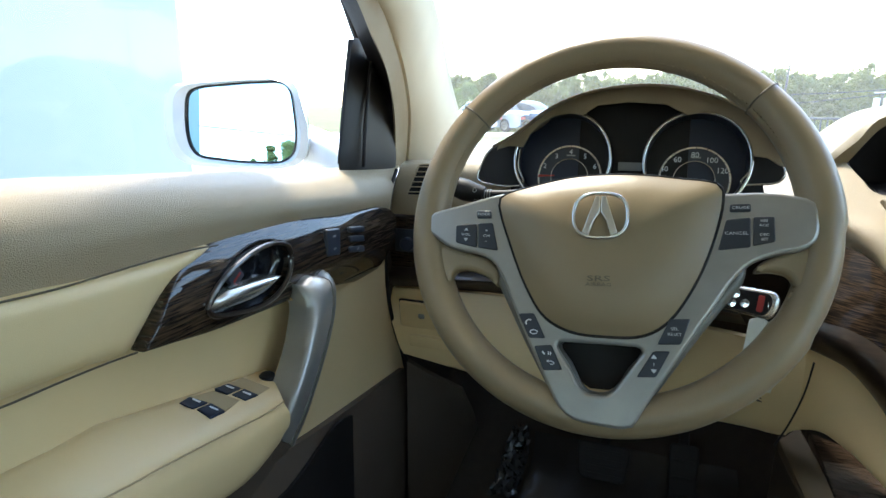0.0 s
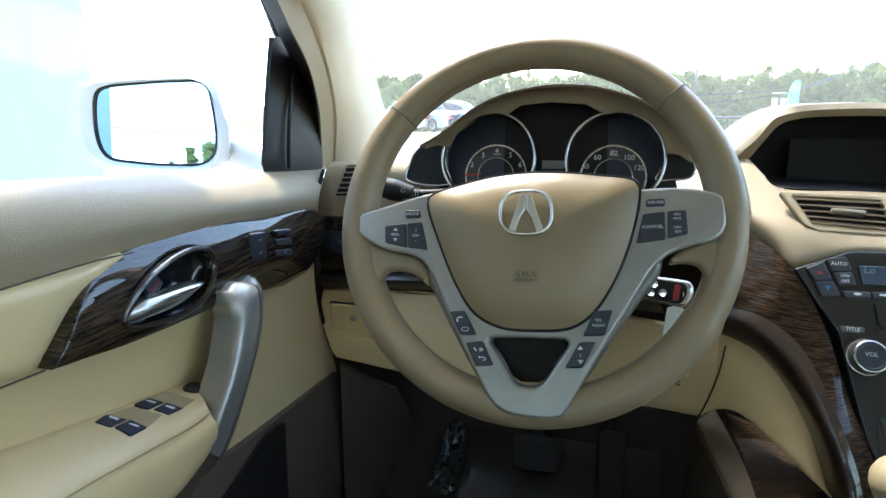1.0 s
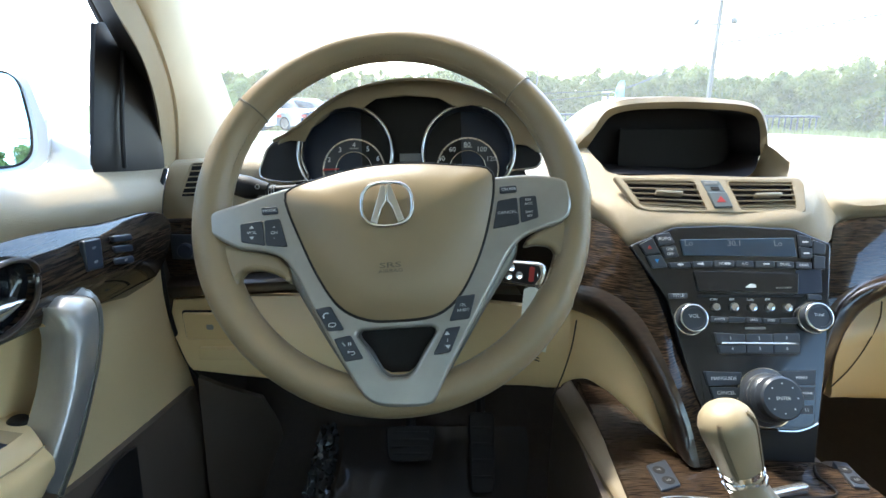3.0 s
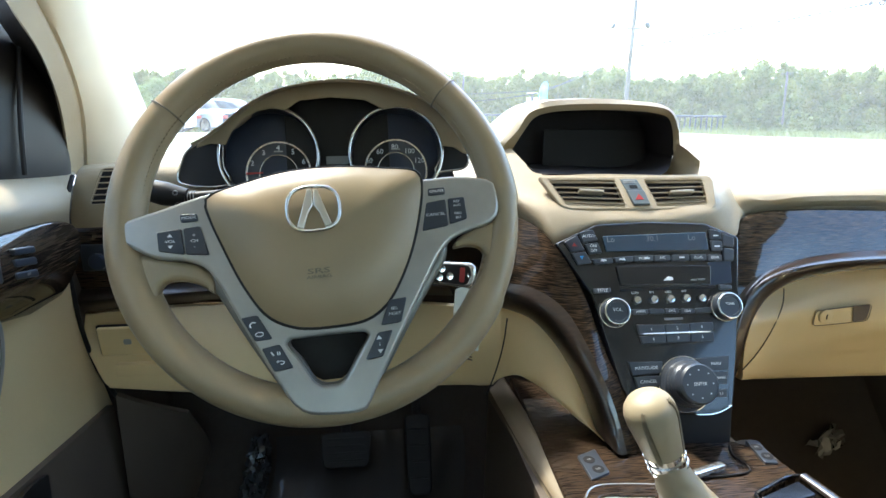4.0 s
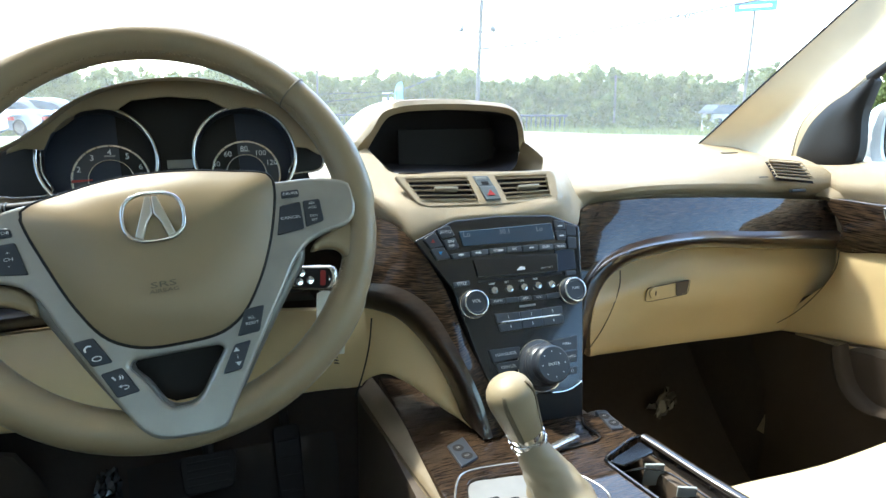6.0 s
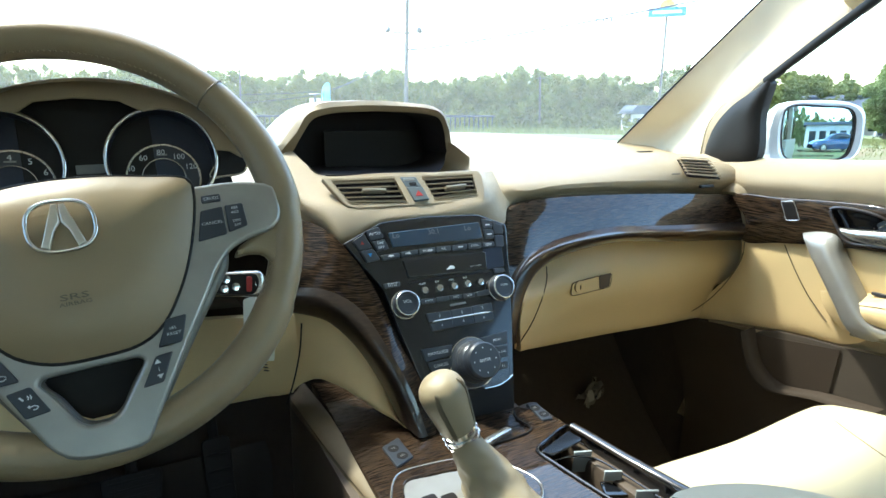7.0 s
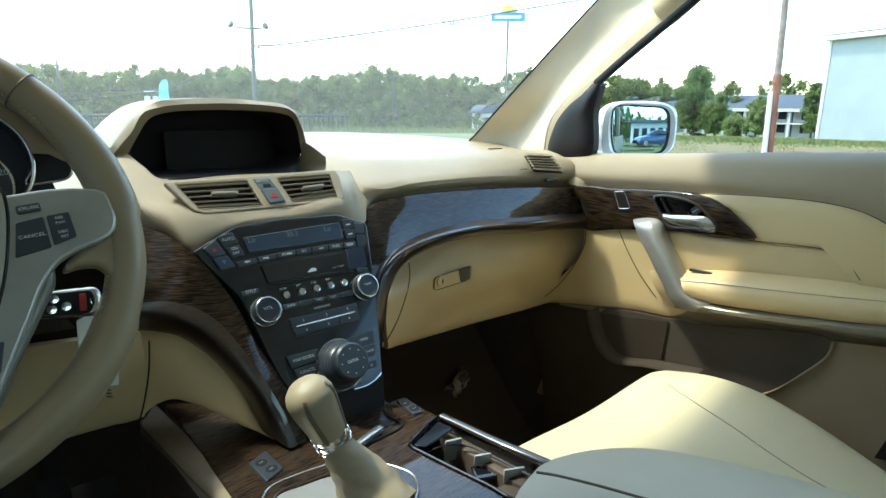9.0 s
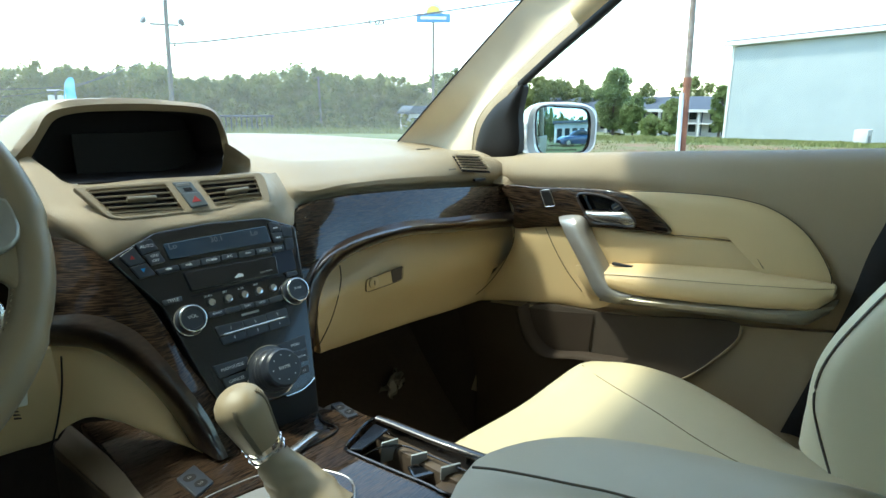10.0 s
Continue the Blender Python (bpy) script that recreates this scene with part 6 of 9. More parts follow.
    front = ((1.05, 0.467, 0.917), (1.05, 0.411, 0.925), (1.05, 0.33, 0.934), (1.05, 0.248, 0.944), (1.05, 0.182, 0.953), (1.052, 0.13, 0.96), (1.06, 0.104, 0.964))
    low = ((1.05, 0.451, 0.891), (1.05, 0.408, 0.89), (1.05, 0.326, 0.898), (1.05, 0.244, 0.908), (1.05, 0.178, 0.918), (1.054, 0.126, 0.928), (1.064, 0.105, 0.948))
    P["arm"] = [shift(back, (0.01, 0, 0.002)), back, mid(back, front, 0.6, (0, 0, 0.003)), mid(back, front, 0.93, (0, 0, 0.002)), front, mid(front, low, 0.4, (-0.006, 0, 0)), low, shift(low, (0.04, 0, -0.002))]
    P["arm_seam"] = shift(front, (-0.001, 0, 0.0002))
    b0 = ((1.054, 0.46, 0.886), (1.052, 0.409, 0.884), (1.052, 0.326, 0.893), (1.052, 0.244, 0.904), (1.053, 0.178, 0.914), (1.056, 0.126, 0.925), (1.066, 0.101, 0.934))
    b1 = ((1.056, 0.477, 0.861), (1.055, 0.408, 0.867), (1.055, 0.326, 0.876), (1.055, 0.242, 0.886), (1.056, 0.176, 0.893), (1.06, 0.134, 0.901), (1.07, 0.111, 0.92))
    P["arm_base"] = [shift(b0, (0.02, 0, 0.003)), b0, mid(b0, b1, 0.5, (-0.005, 0, 0)), b1, shift(b1, (0.035, 0, -0.008))]
    P["base_mat"] = STRIP
    P["low_mat"] = TAN
    P["seams"] = (((1.09, 0.473, 1.072), (1.088, 0.359, 1.08), (1.088, 0.266, 1.08), (1.088, 0.212, 1.07), (1.088, 0.165, 1.044), (1.088, 0.134, 1.01), (1.088, 0.114, 0.973), (1.088, 0.113, 0.959)), ((1.089, 0.361, 1.003), (1.089, 0.303, 1.007), (1.089, 0.254, 1.006), (1.089, 0.229, 0.994), (1.089, 0.208, 0.969)), ((1.09, 0.625, 0.978), (1.089, 0.603, 0.943), (1.089, 0.57, 0.898), (1.088, 0.531, 0.86)))
    lt = ((1.092, 0.765, 0.786), (1.092, 0.624, 0.805), (1.092, 0.445, 0.831), (1.092, 0.241, 0.861), (1.092, 0.096, 0.886), (1.092, 0.002, 0.903))
    P["lower"] = [lt, shift(lt, (0.004, 0, -0.05)), [(1.10, 0.86, 0.42), (1.10, 0.3, 0.42), (1.10, -0.3, 0.42)]]
    d = door("passenger_door", DOOR_R, -1, P, "passenger door with tan pad, cream leather and dark wood trim")
    part("rear_edge", sheet([((1.088, 0.048, 1.12), (1.088, 0.061, 1.066), (1.088, 0.073, 1.022), (1.088, 0.088, 0.935), (1.088, 0.115, 0.82), (1.088, 0.149, 0.695)), ((1.084, 0.02, 1.1), (1.084, 0.037, 1.049), (1.084, 0.055, 0.996), (1.084, 0.072, 0.922), (1.084, 0.1, 0.821), (1.084, 0.132, 0.699)), ((1.09, 0.006, 1.085), (1.09, 0.02, 1.035), (1.09, 0.034, 0.982), (1.09, 0.053, 0.908), (1.09, 0.081, 0.82), (1.09, 0.112, 0.694))], 24, 8, (0.01, 0, 0)), BLACK, d, "black seal at the rear edge of the door")
    sw = part("window_switch", plate([rounded(((-0.2337, 0.0571), (-0.2149, 0.0589), (-0.2012, 0.0302), (-0.2212, 0.0279)), 0.003)], 0.004, 0.0010, DOOR_R @ pose(0, 0, 0.0180)), BLACK, d, "dark window switch with chrome edge")
    part("switch_rim", tube([tuple(DOOR_R @ Vector((p[0], p[1], 0.0205))) for p in rounded(((-0.2364, 0.058), (-0.2137, 0.0614), (-0.1985, 0.0293), (-0.2224, 0.0254)), 0.003)], 0.001, 40, 6, closed=True), STEEL, sw)
    part("arm_switch", box(-0.004, -0.020, -0.002, 0.004, 0.020, 0.003, 0.001, Matrix.Translation((1.078, 0.445, 0.933))), BUTTON, d, "small dark switch in the armrest")
    po = ((-0.2563, -0.2054), (-0.0427, -0.1694), (0.1707, -0.1346), (0.1723, -0.1485), (0.1477, -0.1891), (0.1143, -0.2353), (0.0820, -0.2650), (-0.0286, -0.3366), (-0.1545, -0.3814), (-0.2155, -0.3101), (-0.2474, -0.2630))
    part("map_pocket", plate([spline([(*p, 0) for p in po], 70, True)], 0.003, 0.001, DOOR_R @ pose(0, 0, 0.0075)), POCKET, d, "dark open map pocket")
    kt = ((1.086, 0.871, 0.764), (1.086, 0.741, 0.786), (1.086, 0.642, 0.796), (1.086, 0.501, 0.819))
    part("kick_panel", sheet([kt, [(1.086, 0.80, 0.6), (1.086, 0.72, 0.6), (1.086, 0.62, 0.6), (1.086, 0.515, 0.6)], [(1.086, 0.80, 0.41), (1.086, 0.72, 0.41), (1.086, 0.62, 0.41), (1.086, 0.515, 0.41)]], 20, 10, (0.002, 0, 0)), DEEP_BROWN, d, "dark brown front door panel")
    part("pocket_edge", tube([tuple(DOOR_R @ Vector((*p, 0.013))) for p in ((0.1711, -0.1362), (0.1685, -0.1596), (0.1400, -0.2018), (0.1056, -0.2433), (0.0678, -0.2763))], 0.002, 24, 10), TAN, d)
    lip = ((1.062, 0.672, 0.793), (1.062, 0.662, 0.761), (1.062, 0.643, 0.724), (1.062, 0.609, 0.703), (1.062, 0.526, 0.719), (1.062, 0.436, 0.732))
    part("bottle_holder", sheet([shift(lip, (0.022, 0, 0)), lip, shift(lip, (0.004, -0.012, 0.012)), shift(lip, (0.022, -0.016, 0.016))], 30, 10, None), DEEP_BROWN, d, "dark brown bottle holder lip")
    return d


left_door()
right_door()


# ---- pillars, glass, shell ----
def pillars():
    p = thing("pillar_left", (-0.36, 0.95, 1.1), "cream windscreen pillar trim with tan inner edge", "pillar", kind="structure")
    g = ((-0.266, 0.77, 1.391), (-0.28, 0.82, 1.375), (-0.305, 0.92, 1.338), (-0.327, 1.03, 1.264), (-0.33, 1.08, 1.214), (-0.325, 1.13, 1.113))
    e = ((-0.246, 0.62, 1.361), (-0.254, 0.66, 1.348), (-0.283, 0.76, 1.32), (-0.314, 0.88, 1.259), (-0.326, 0.93, 1.215), (-0.355, 0.99, 1.12))
    f = ((-0.25, 0.56, 1.35), (-0.26, 0.6, 1.339), (-0.29, 0.7, 1.314), (-0.319, 0.8, 1.264), (-0.348, 0.88, 1.207), (-0.385, 0.95, 1.121))
    h = ((-0.256, 0.53, 1.345), (-0.262, 0.56, 1.333), (-0.287, 0.64, 1.307), (-0.316, 0.74, 1.269), (-0.35, 0.83, 1.207), (-0.384, 0.9, 1.122))
    part("trim", sheet([g, e, f, shift(f, (-0.015, 0.01, 0))], 24, 20, (-0.012, 0.014, 0)), PILLAR, p, "cream pillar trim")
    part("edge_trim", sheet([f, mid(f, h, 0.5, (0, -0.004, 0)), h, shift(h, (-0.012, 0.03, 0))], 24, 10, (-0.004, 0.012, 0)), TAN, p)
    s = ((-0.37, 0.702, 1.141), (-0.37, 0.709, 1.187), (-0.37, 0.725, 1.247), (-0.37, 0.738, 1.292), (-0.37, 0.749, 1.315), (-0.37, 0.775, 1.316), (-0.37, 0.805, 1.306), (-0.37, 0.841, 1.275), (-0.37, 0.864, 1.233), (-0.37, 0.876, 1.179), (-0.37, 0.874, 1.125))
    sm = facing((-0.37, 0.8, 1.2), (1, 0, 0))
    loc = [sm.inverted() @ Vector(q) for q in s]
    part("mirror_sail", dome([(q.x, q.y) for q in loc], 0.0, 0.008, sm, 48, 8, 4, 0.003), BLACK, p, "black mirror sail panel")
    part("door_frame", tube(((-0.385, 0.73, 1.405), (-0.385, 0.761, 1.374), (-0.385, 0.79, 1.335), (-0.385, 0.82, 1.301)), 0.015, 16, 10, 0.7, up=(1, 0, 0)), BLACK, p)
    part("door_seal", sheet([((-0.279, 0.58, 1.356), (-0.283, 0.61, 1.342), (-0.307, 0.69, 1.313), (-0.334, 0.79, 1.272), (-0.366, 0.88, 1.206), (-0.397, 0.94, 1.117)), ((-0.314, 0.6, 1.362), (-0.319, 0.63, 1.347), (-0.343, 0.71, 1.317), (-0.373, 0.81, 1.273), (-0.405, 0.9, 1.206), (-0.437, 0.96, 1.114))], 20, 4, (-0.004, 0.006, 0)), BLACK, p, "black door seal beside the pillar")
    part("sail_ridge", tube(((-0.362, 0.788, 1.302), (-0.358, 0.765, 1.248), (-0.357, 0.75, 1.193), (-0.358, 0.745, 1.141)), 0.003, 16, 8), BLACK, p)
    part("glass_channel", tube(((-0.385, 0.769, 1.316), (-0.385, 0.75, 1.247), (-0.385, 0.727, 1.146)), 0.005, 12, 8), BLACK, p)
    q = thing("pillar_right", (1.12, 0.95, 1.1), "cream windscreen pillar trim with tan inner edge", "pillar", kind="structure")
    g = ((1.092, 1.1, 1.117), (1.11, 1.08, 1.144), (1.142, 0.97, 1.26), (1.19, 0.84, 1.401), (1.215, 0.79, 1.459), (1.226, 0.72, 1.521))
    e = ((1.155, 1, 1.105), (1.186, 0.97, 1.176), (1.183, 0.88, 1.264), (1.211, 0.79, 1.357), (1.247, 0.7, 1.454), (1.277, 0.64, 1.519))
    f = ((1.133, 0.86, 1.118), (1.137, 0.85, 1.193), (1.164, 0.8, 1.268), (1.196, 0.72, 1.351), (1.237, 0.62, 1.444), (1.27, 0.56, 1.506))
    h = ((1.127, 0.84, 1.117), (1.122, 0.82, 1.185), (1.141, 0.76, 1.259), (1.167, 0.68, 1.338), (1.221, 0.58, 1.438), (1.247, 0.52, 1.497))
    part("trim", sheet([g, e, f, shift(f, (0.01, 0, 0))], 28, 20, (0.012, 0.014, 0)), PILLAR, q, "cream pillar trim")
    part("glass_edge", tube(shift(g, (-0.003, -0.003, 0)), 0.0022, 40, 6), BLACK, q, "thin dark edge of the windscreen")
    part("edge_trim", sheet([f, mid(f, h, 0.5, (-0.003, -0.003, 0)), h, shift(h, (0.02, 0.01, 0))], 28, 10, (0.01, 0.012, 0)), TAN, q)
    s = ((1.125, 0.842, 1.114), (1.125, 0.832, 1.177), (1.125, 0.798, 1.222), (1.125, 0.749, 1.255), (1.125, 0.719, 1.274), (1.125, 0.728, 1.213), (1.125, 0.731, 1.12))
    sm = facing((1.125, 0.8, 1.2), (-1, 0, 0))
    loc = [sm.inverted() @ Vector(v) for v in s]
    part("mirror_sail", dome([(v.x, v.y) for v in loc], 0.0, 0.012, sm, 48, 8, 4, 0.02), BLACK, q, "black mirror sail panel")
    part("door_frame", tube(((1.13, 0.731, 1.27), (1.13, 0.676, 1.311), (1.13, 0.601, 1.364), (1.13, 0.525, 1.418), (1.13, 0.463, 1.465)), 0.009, 20, 10, 0.7, up=(1, 0, 0)), BLACK, q)


pillars()


def shell():
    """The rest of the cabin: roof, rear half, floor and outer skin."""
    X0, X1 = -0.40, 1.17
    roof = part("ceiling", box(X0 + 0.04, -2.6, 1.60, X1 - 0.04, 0.55, 1.64, 0.02), HEADLINER)
    tagged(roof, "pale cloth roof lining over the cabin", "ceiling", kind="structure")
    skin = part("roof_skin", box(X0 + 0.02, -2.62, 1.645, X1 - 0.02, 0.59, 1.66, 0.006), CAR_WHITE)
    tagged(skin, "white painted car roof", "car roof", kind="structure")
    fl = part("floor", box(X0, -2.6, 0.36, X1, 1.35, 0.40), CARPET)
    tagged(fl, "dark carpeted cabin floor", "floor", kind="structure")
    fw = part("firewall", sheet([[(X0, 0.76, 0.40), (0.385, 0.76, 0.40), (X1, 0.76, 0.40)], [(X0, 0.80, 0.40), (0.385, 0.80, 0.40), (X1, 0.80, 0.40)], [(X0, 1.02, 0.62), (0.385, 1.02, 0.62), (X1, 1.02, 0.62)], [(X0, 1.12, 0.80), (0.385, 1.12, 0.80), (X1, 1.12, 0.80)], [(X0, 1.16, 1.09), (0.385, 1.16, 1.09), (X1, 1.16, 1.09)]], 12, 24, (0, 0.03, -0.02)), CARPET)
    tagged(fw, "dark carpeted footwell front", "bulkhead", kind="structure")
    for nm, x, s in (("wall_left", X0, -1), ("wall_right", X1, 1)):
        w = part(nm, box(x, -2.6, 0.36, x + 0.06 * s, 1.3, 0.80, 0.01), CAR_WHITE)
        tagged(w, "white car side below the windows", "car body", kind="structure")
        w = part(nm.replace("wall", "door_skin"), box(x + 0.005 * s, -0.32, 0.79, x + 0.05 * s, 1.3, 1.085 if s > 0 else 1.05, 0.01), CAR_WHITE)
        tagged(w, "white outer skin of the front door", "car body", kind="structure")
        w = part(nm.replace("wall", "side_rear"), box(x, -2.6, 0.80, x + 0.05 * s, -0.32, 1.14, 0.01), TAN)
        tagged(w, "tan rear cabin side", "car body", kind="structure")
        for y in (-0.08, -1.15):
            bp = part(nm.replace("wall", "pillar_rear"), box(x + 0.02 * -s, y - 0.07, 1.10, x + 0.04 * s, y + 0.07, 1.62, 0.02), TAN)
            tagged(bp, "tan roof pillar between the windows", "pillar", kind="structure")
        rail = part(nm.replace("wall", "roof_rail"), box(x - 0.07 * s, -2.6, 1.575, x + 0.05 * s, 0.56, 1.645, 0.015), TAN)
        tagged(rail, "tan roof rail over the doors", "roof rail", kind="structure")
        ap = part(nm.replace("wall", "pillar_upper"), tube([(x + 0.02 * s, 0.40, 1.61), (x + 0.035 * s, 0.52, 1.50), (x + 0.04 * s, 0.64, 1.41)], 0.035, 10, 12), CREAM)
        tagged(ap, "cream upper windscreen pillar", "pillar", kind="structure")
    # Unseen rear panes, added to hold back light from behind.
    for nm, x in (("window_3", X0 - 0.002), ("window_4", X1 + 0.002)):
        gl = part(nm, box(x - 0.002, -2.6, 1.12, x + 0.002, -0.14, 1.60), REAR_DIMMER, smooth=False)
        tagged(gl, "unseen rear side pane, its tint set to dim the cabin light", "car window", kind="structure")
    gl = part("window_5", box(X0, -2.64, 1.10, X1, -2.635, 1.62), REAR_DIMMER, smooth=False)
    tagged(gl, "unseen tailgate pane, its tint set to dim the cabin light", "car window", kind="structure")
    for nm, x0, x1, zt_ in (("kick_wall_right", 1.099, 1.15, 1.04), ("kick_wall_left", -0.40, -0.342, 1.105)):
        k = part(nm, box(x0, 0.765, 0.40, x1, 1.30, zt_, 0.004), CARPET)
        tagged(k, "dark carpeted side of the footwell", "footwell", kind="structure")
    rear = part("wall_rear", box(X0, -2.66, 0.36, X1, -2.6, 1.12, 0.01), TAN)
    tagged(rear, "tan tailgate lining", "tailgate", kind="structure")
    # Out of view; the front edge reaches under the glass to block high sun.
    head = part("header_rail", sheet([[(X0 + 0.03, 0.46, 1.60), (0.385, 0.48, 1.615), (X1 - 0.03, 0.46, 1.60)], [(X0 + 0.05, 0.57, 1.56), (0.385, 0.60, 1.59), (X1 - 0.05, 0.57, 1.56)], [(X0 + 0.05, 0.64, 1.52), (0.385, 0.69, 1.56), (X1 - 0.05, 0.64, 1.52)]], 24, 12, (0, 0.006, 0.012)), HEADLINER)
    tagged(head, "unseen cloth rail above the windscreen, extended forward to block sun", "roof rail", kind="structure")
    ws = part("windshield", sheet([[(-0.40, 1.14, 1.13), (0.385, 1.55, 1.14), (1.17, 1.14, 1.13)], [(-0.37, 0.84, 1.38), (0.385, 1.08, 1.41), (1.14, 0.84, 1.38)], [(-0.34, 0.55, 1.61), (0.385, 0.64, 1.63), (1.11, 0.55, 1.61)]], 20, 14, None), HAZY_GLASS)
    ws.visible_shadow = False
    tagged(ws, "clear curved windscreen", "windscreen", kind="structure")
    for nm, x in (("window_1", -0.398), ("window_2", 1.148)):
        gl = part(nm, sheet([[(x, 0.82, 1.10), (x, 0.2, 1.13), (x, -0.03, 1.13)], [(x, 0.80, 1.25), (x, 0.2, 1.36), (x, -0.03, 1.36)], [(x, 0.45, 1.58), (x, 0.2, 1.58), (x, -0.03, 1.58)]], 10, 8, None), GLASS)
        gl.visible_shadow = False
        tagged(gl, "clear side window above the door", "car window", kind="structure")
    bonnet = part("bonnet", sheet([[(-0.52, 1.25, 1.05), (0.385, 1.62, 1.07), (1.29, 1.25, 1.05)], [(-0.52, 1.7, 1.02), (0.385, 1.9, 1.06), (1.29, 1.7, 1.02)], [(-0.5, 2.3, 0.93), (0.385, 2.45, 0.97), (1.27, 2.3, 0.93)]], 20, 12, (0, 0, -0.02)), CAR_WHITE)
    tagged(bonnet, "white painted bonnet", "bonnet", kind="structure")


shell()


def side_mirror(name, M, glass, house, label, depth, foot, convex=0.0):
    s = thing(name, M.translation, label, "side mirror", "door mirrors")
    go = spline([(*p, 0) for p in glass], 60, True)
    hs = spline([(*p, 0) for p in house], 60, True)
    c = sum(hs, Vector()) / 60
    rows = [[M @ Vector((p.x, p.y, 0.004)) for p in go], [M @ Vector((p.lerp(q, 0.5).x, p.lerp(q, 0.5).y, 0.016)) for p, q in zip(go, hs)], [M @ Vector((p.x, p.y, 0.010)) for p in hs]]
    for k in range(1, 9):
        a = k / 8 * math.pi / 2
        f = math.cos(a) ** 0.6 if k < 8 else 0.02
        rows.append([M @ Vector((c.x + (p.x - c.x) * f, c.y + (p.y - c.y) * f, 0.01 - depth * math.sin(a))) for p in hs])
    bm, vs = grid(rows, closed_u=True)
    bm.faces.new(vs[-1])
    part("housing", bm, CAR_WHITE, s, "white painted mirror housing")
    if convex:
        gc = sum(go, Vector()) / 60
        gr = []
        for k in range(15):
            f = 1 - k / 14.3
            gr.append([M @ Vector((gc.x + (p.x - gc.x) * f, gc.y + (p.y - gc.y) * f, 0.0045 - ((p - gc).length * f) ** 2 / (2 * convex))) for p in go])
        bm, gv = grid(gr, closed_u=True)
        bm.faces.new(gv[-1])
        gp = part("glass", bm, MIRROR, s, "convex mirror glass")
    else:
        gp = part("glass", plate([[(p.x, p.y) for p in go]], 0.003, 0.0005, M), MIRROR, s, "flat mirror glass")
    part("glass_seal", tube([tuple(M @ (p + Vector((0, 0, 0.0045)))) for p in go], 0.0026, 70, 8, closed=True), BLACK, s)
    part("foot", tube(foot, [0.055, 0.045, 0.04], 12, 16, 0.6, square=3), CAR_WHITE, s, "white mirror foot")
    return s, gp


side_mirror("side_mirror", MIRROR_L, ((-0.0981, 0.0376), (-0.0921, 0.0571), (-0.0772, 0.0644), (-0.0305, 0.07), (0.0272, 0.0738), (0.0653, 0.0729), (0.0783, 0.0629), (0.0849, 0.0291), (0.0873, -0.0172), (0.0817, -0.0426), (0.0639, -0.0559), (0.0122, -0.0583), (-0.0415, -0.054), (-0.0833, -0.0457), (-0.0968, -0.0231)),
            ((-0.1348, 0.0142), (-0.1304, 0.0514), (-0.1157, 0.068), (-0.0786, 0.0727), (-0.011, 0.0773), (0.0655, 0.0784), (0.088, 0.0702), (0.1003, 0.0337), (0.1086, -0.0125), (0.0998, -0.0537), (0.0723, -0.0663), (0.0117, -0.0697), (-0.0471, -0.0673), (-0.0961, -0.062), (-0.1228, -0.0461), (-0.1329, -0.0186)), "white door mirror with clear glass on the driver's side", 0.10,
            [(-0.60, 0.90, 1.17), (-0.48, 0.90, 1.14), (-0.40, 0.86, 1.12)])
_, rglass = side_mirror("side_mirror", MIRROR_R, ((-0.0905, 0.0424), (-0.0754, 0.0518), (-0.0123, 0.0509), (0.0448, 0.0458), (0.0571, 0.0321), (0.0591, -0.0320), (0.0487, -0.0543), (0.0176, -0.0622), (-0.0713, -0.0604), (-0.0859, -0.0465)),
            ((-0.1154, 0.0303), (-0.0979, 0.0554), (-0.0408, 0.0625), (0.0395, 0.0578), (0.0717, 0.0416), (0.0774, 0.0029), (0.0704, -0.0488), (0.0380, -0.0651), (-0.0750, -0.0683), (-0.1095, -0.0621)), "white door mirror with printed warning on the passenger's side", 0.10,
            [(1.33, 0.86, 1.15), (1.22, 0.86, 1.13), (1.16, 0.84, 1.12)], 1.4)
for i, wd in enumerate(("OBJECTS IN MIRROR ARE", "CLOSER THAN THEY APPEAR")):
    p = ((-0.0199, -0.0420), (-0.0194, -0.0531))[i]
    lettering(wd, 0.0068, on(MIRROR_R, *p, 0.0046), SEAM, rglass)


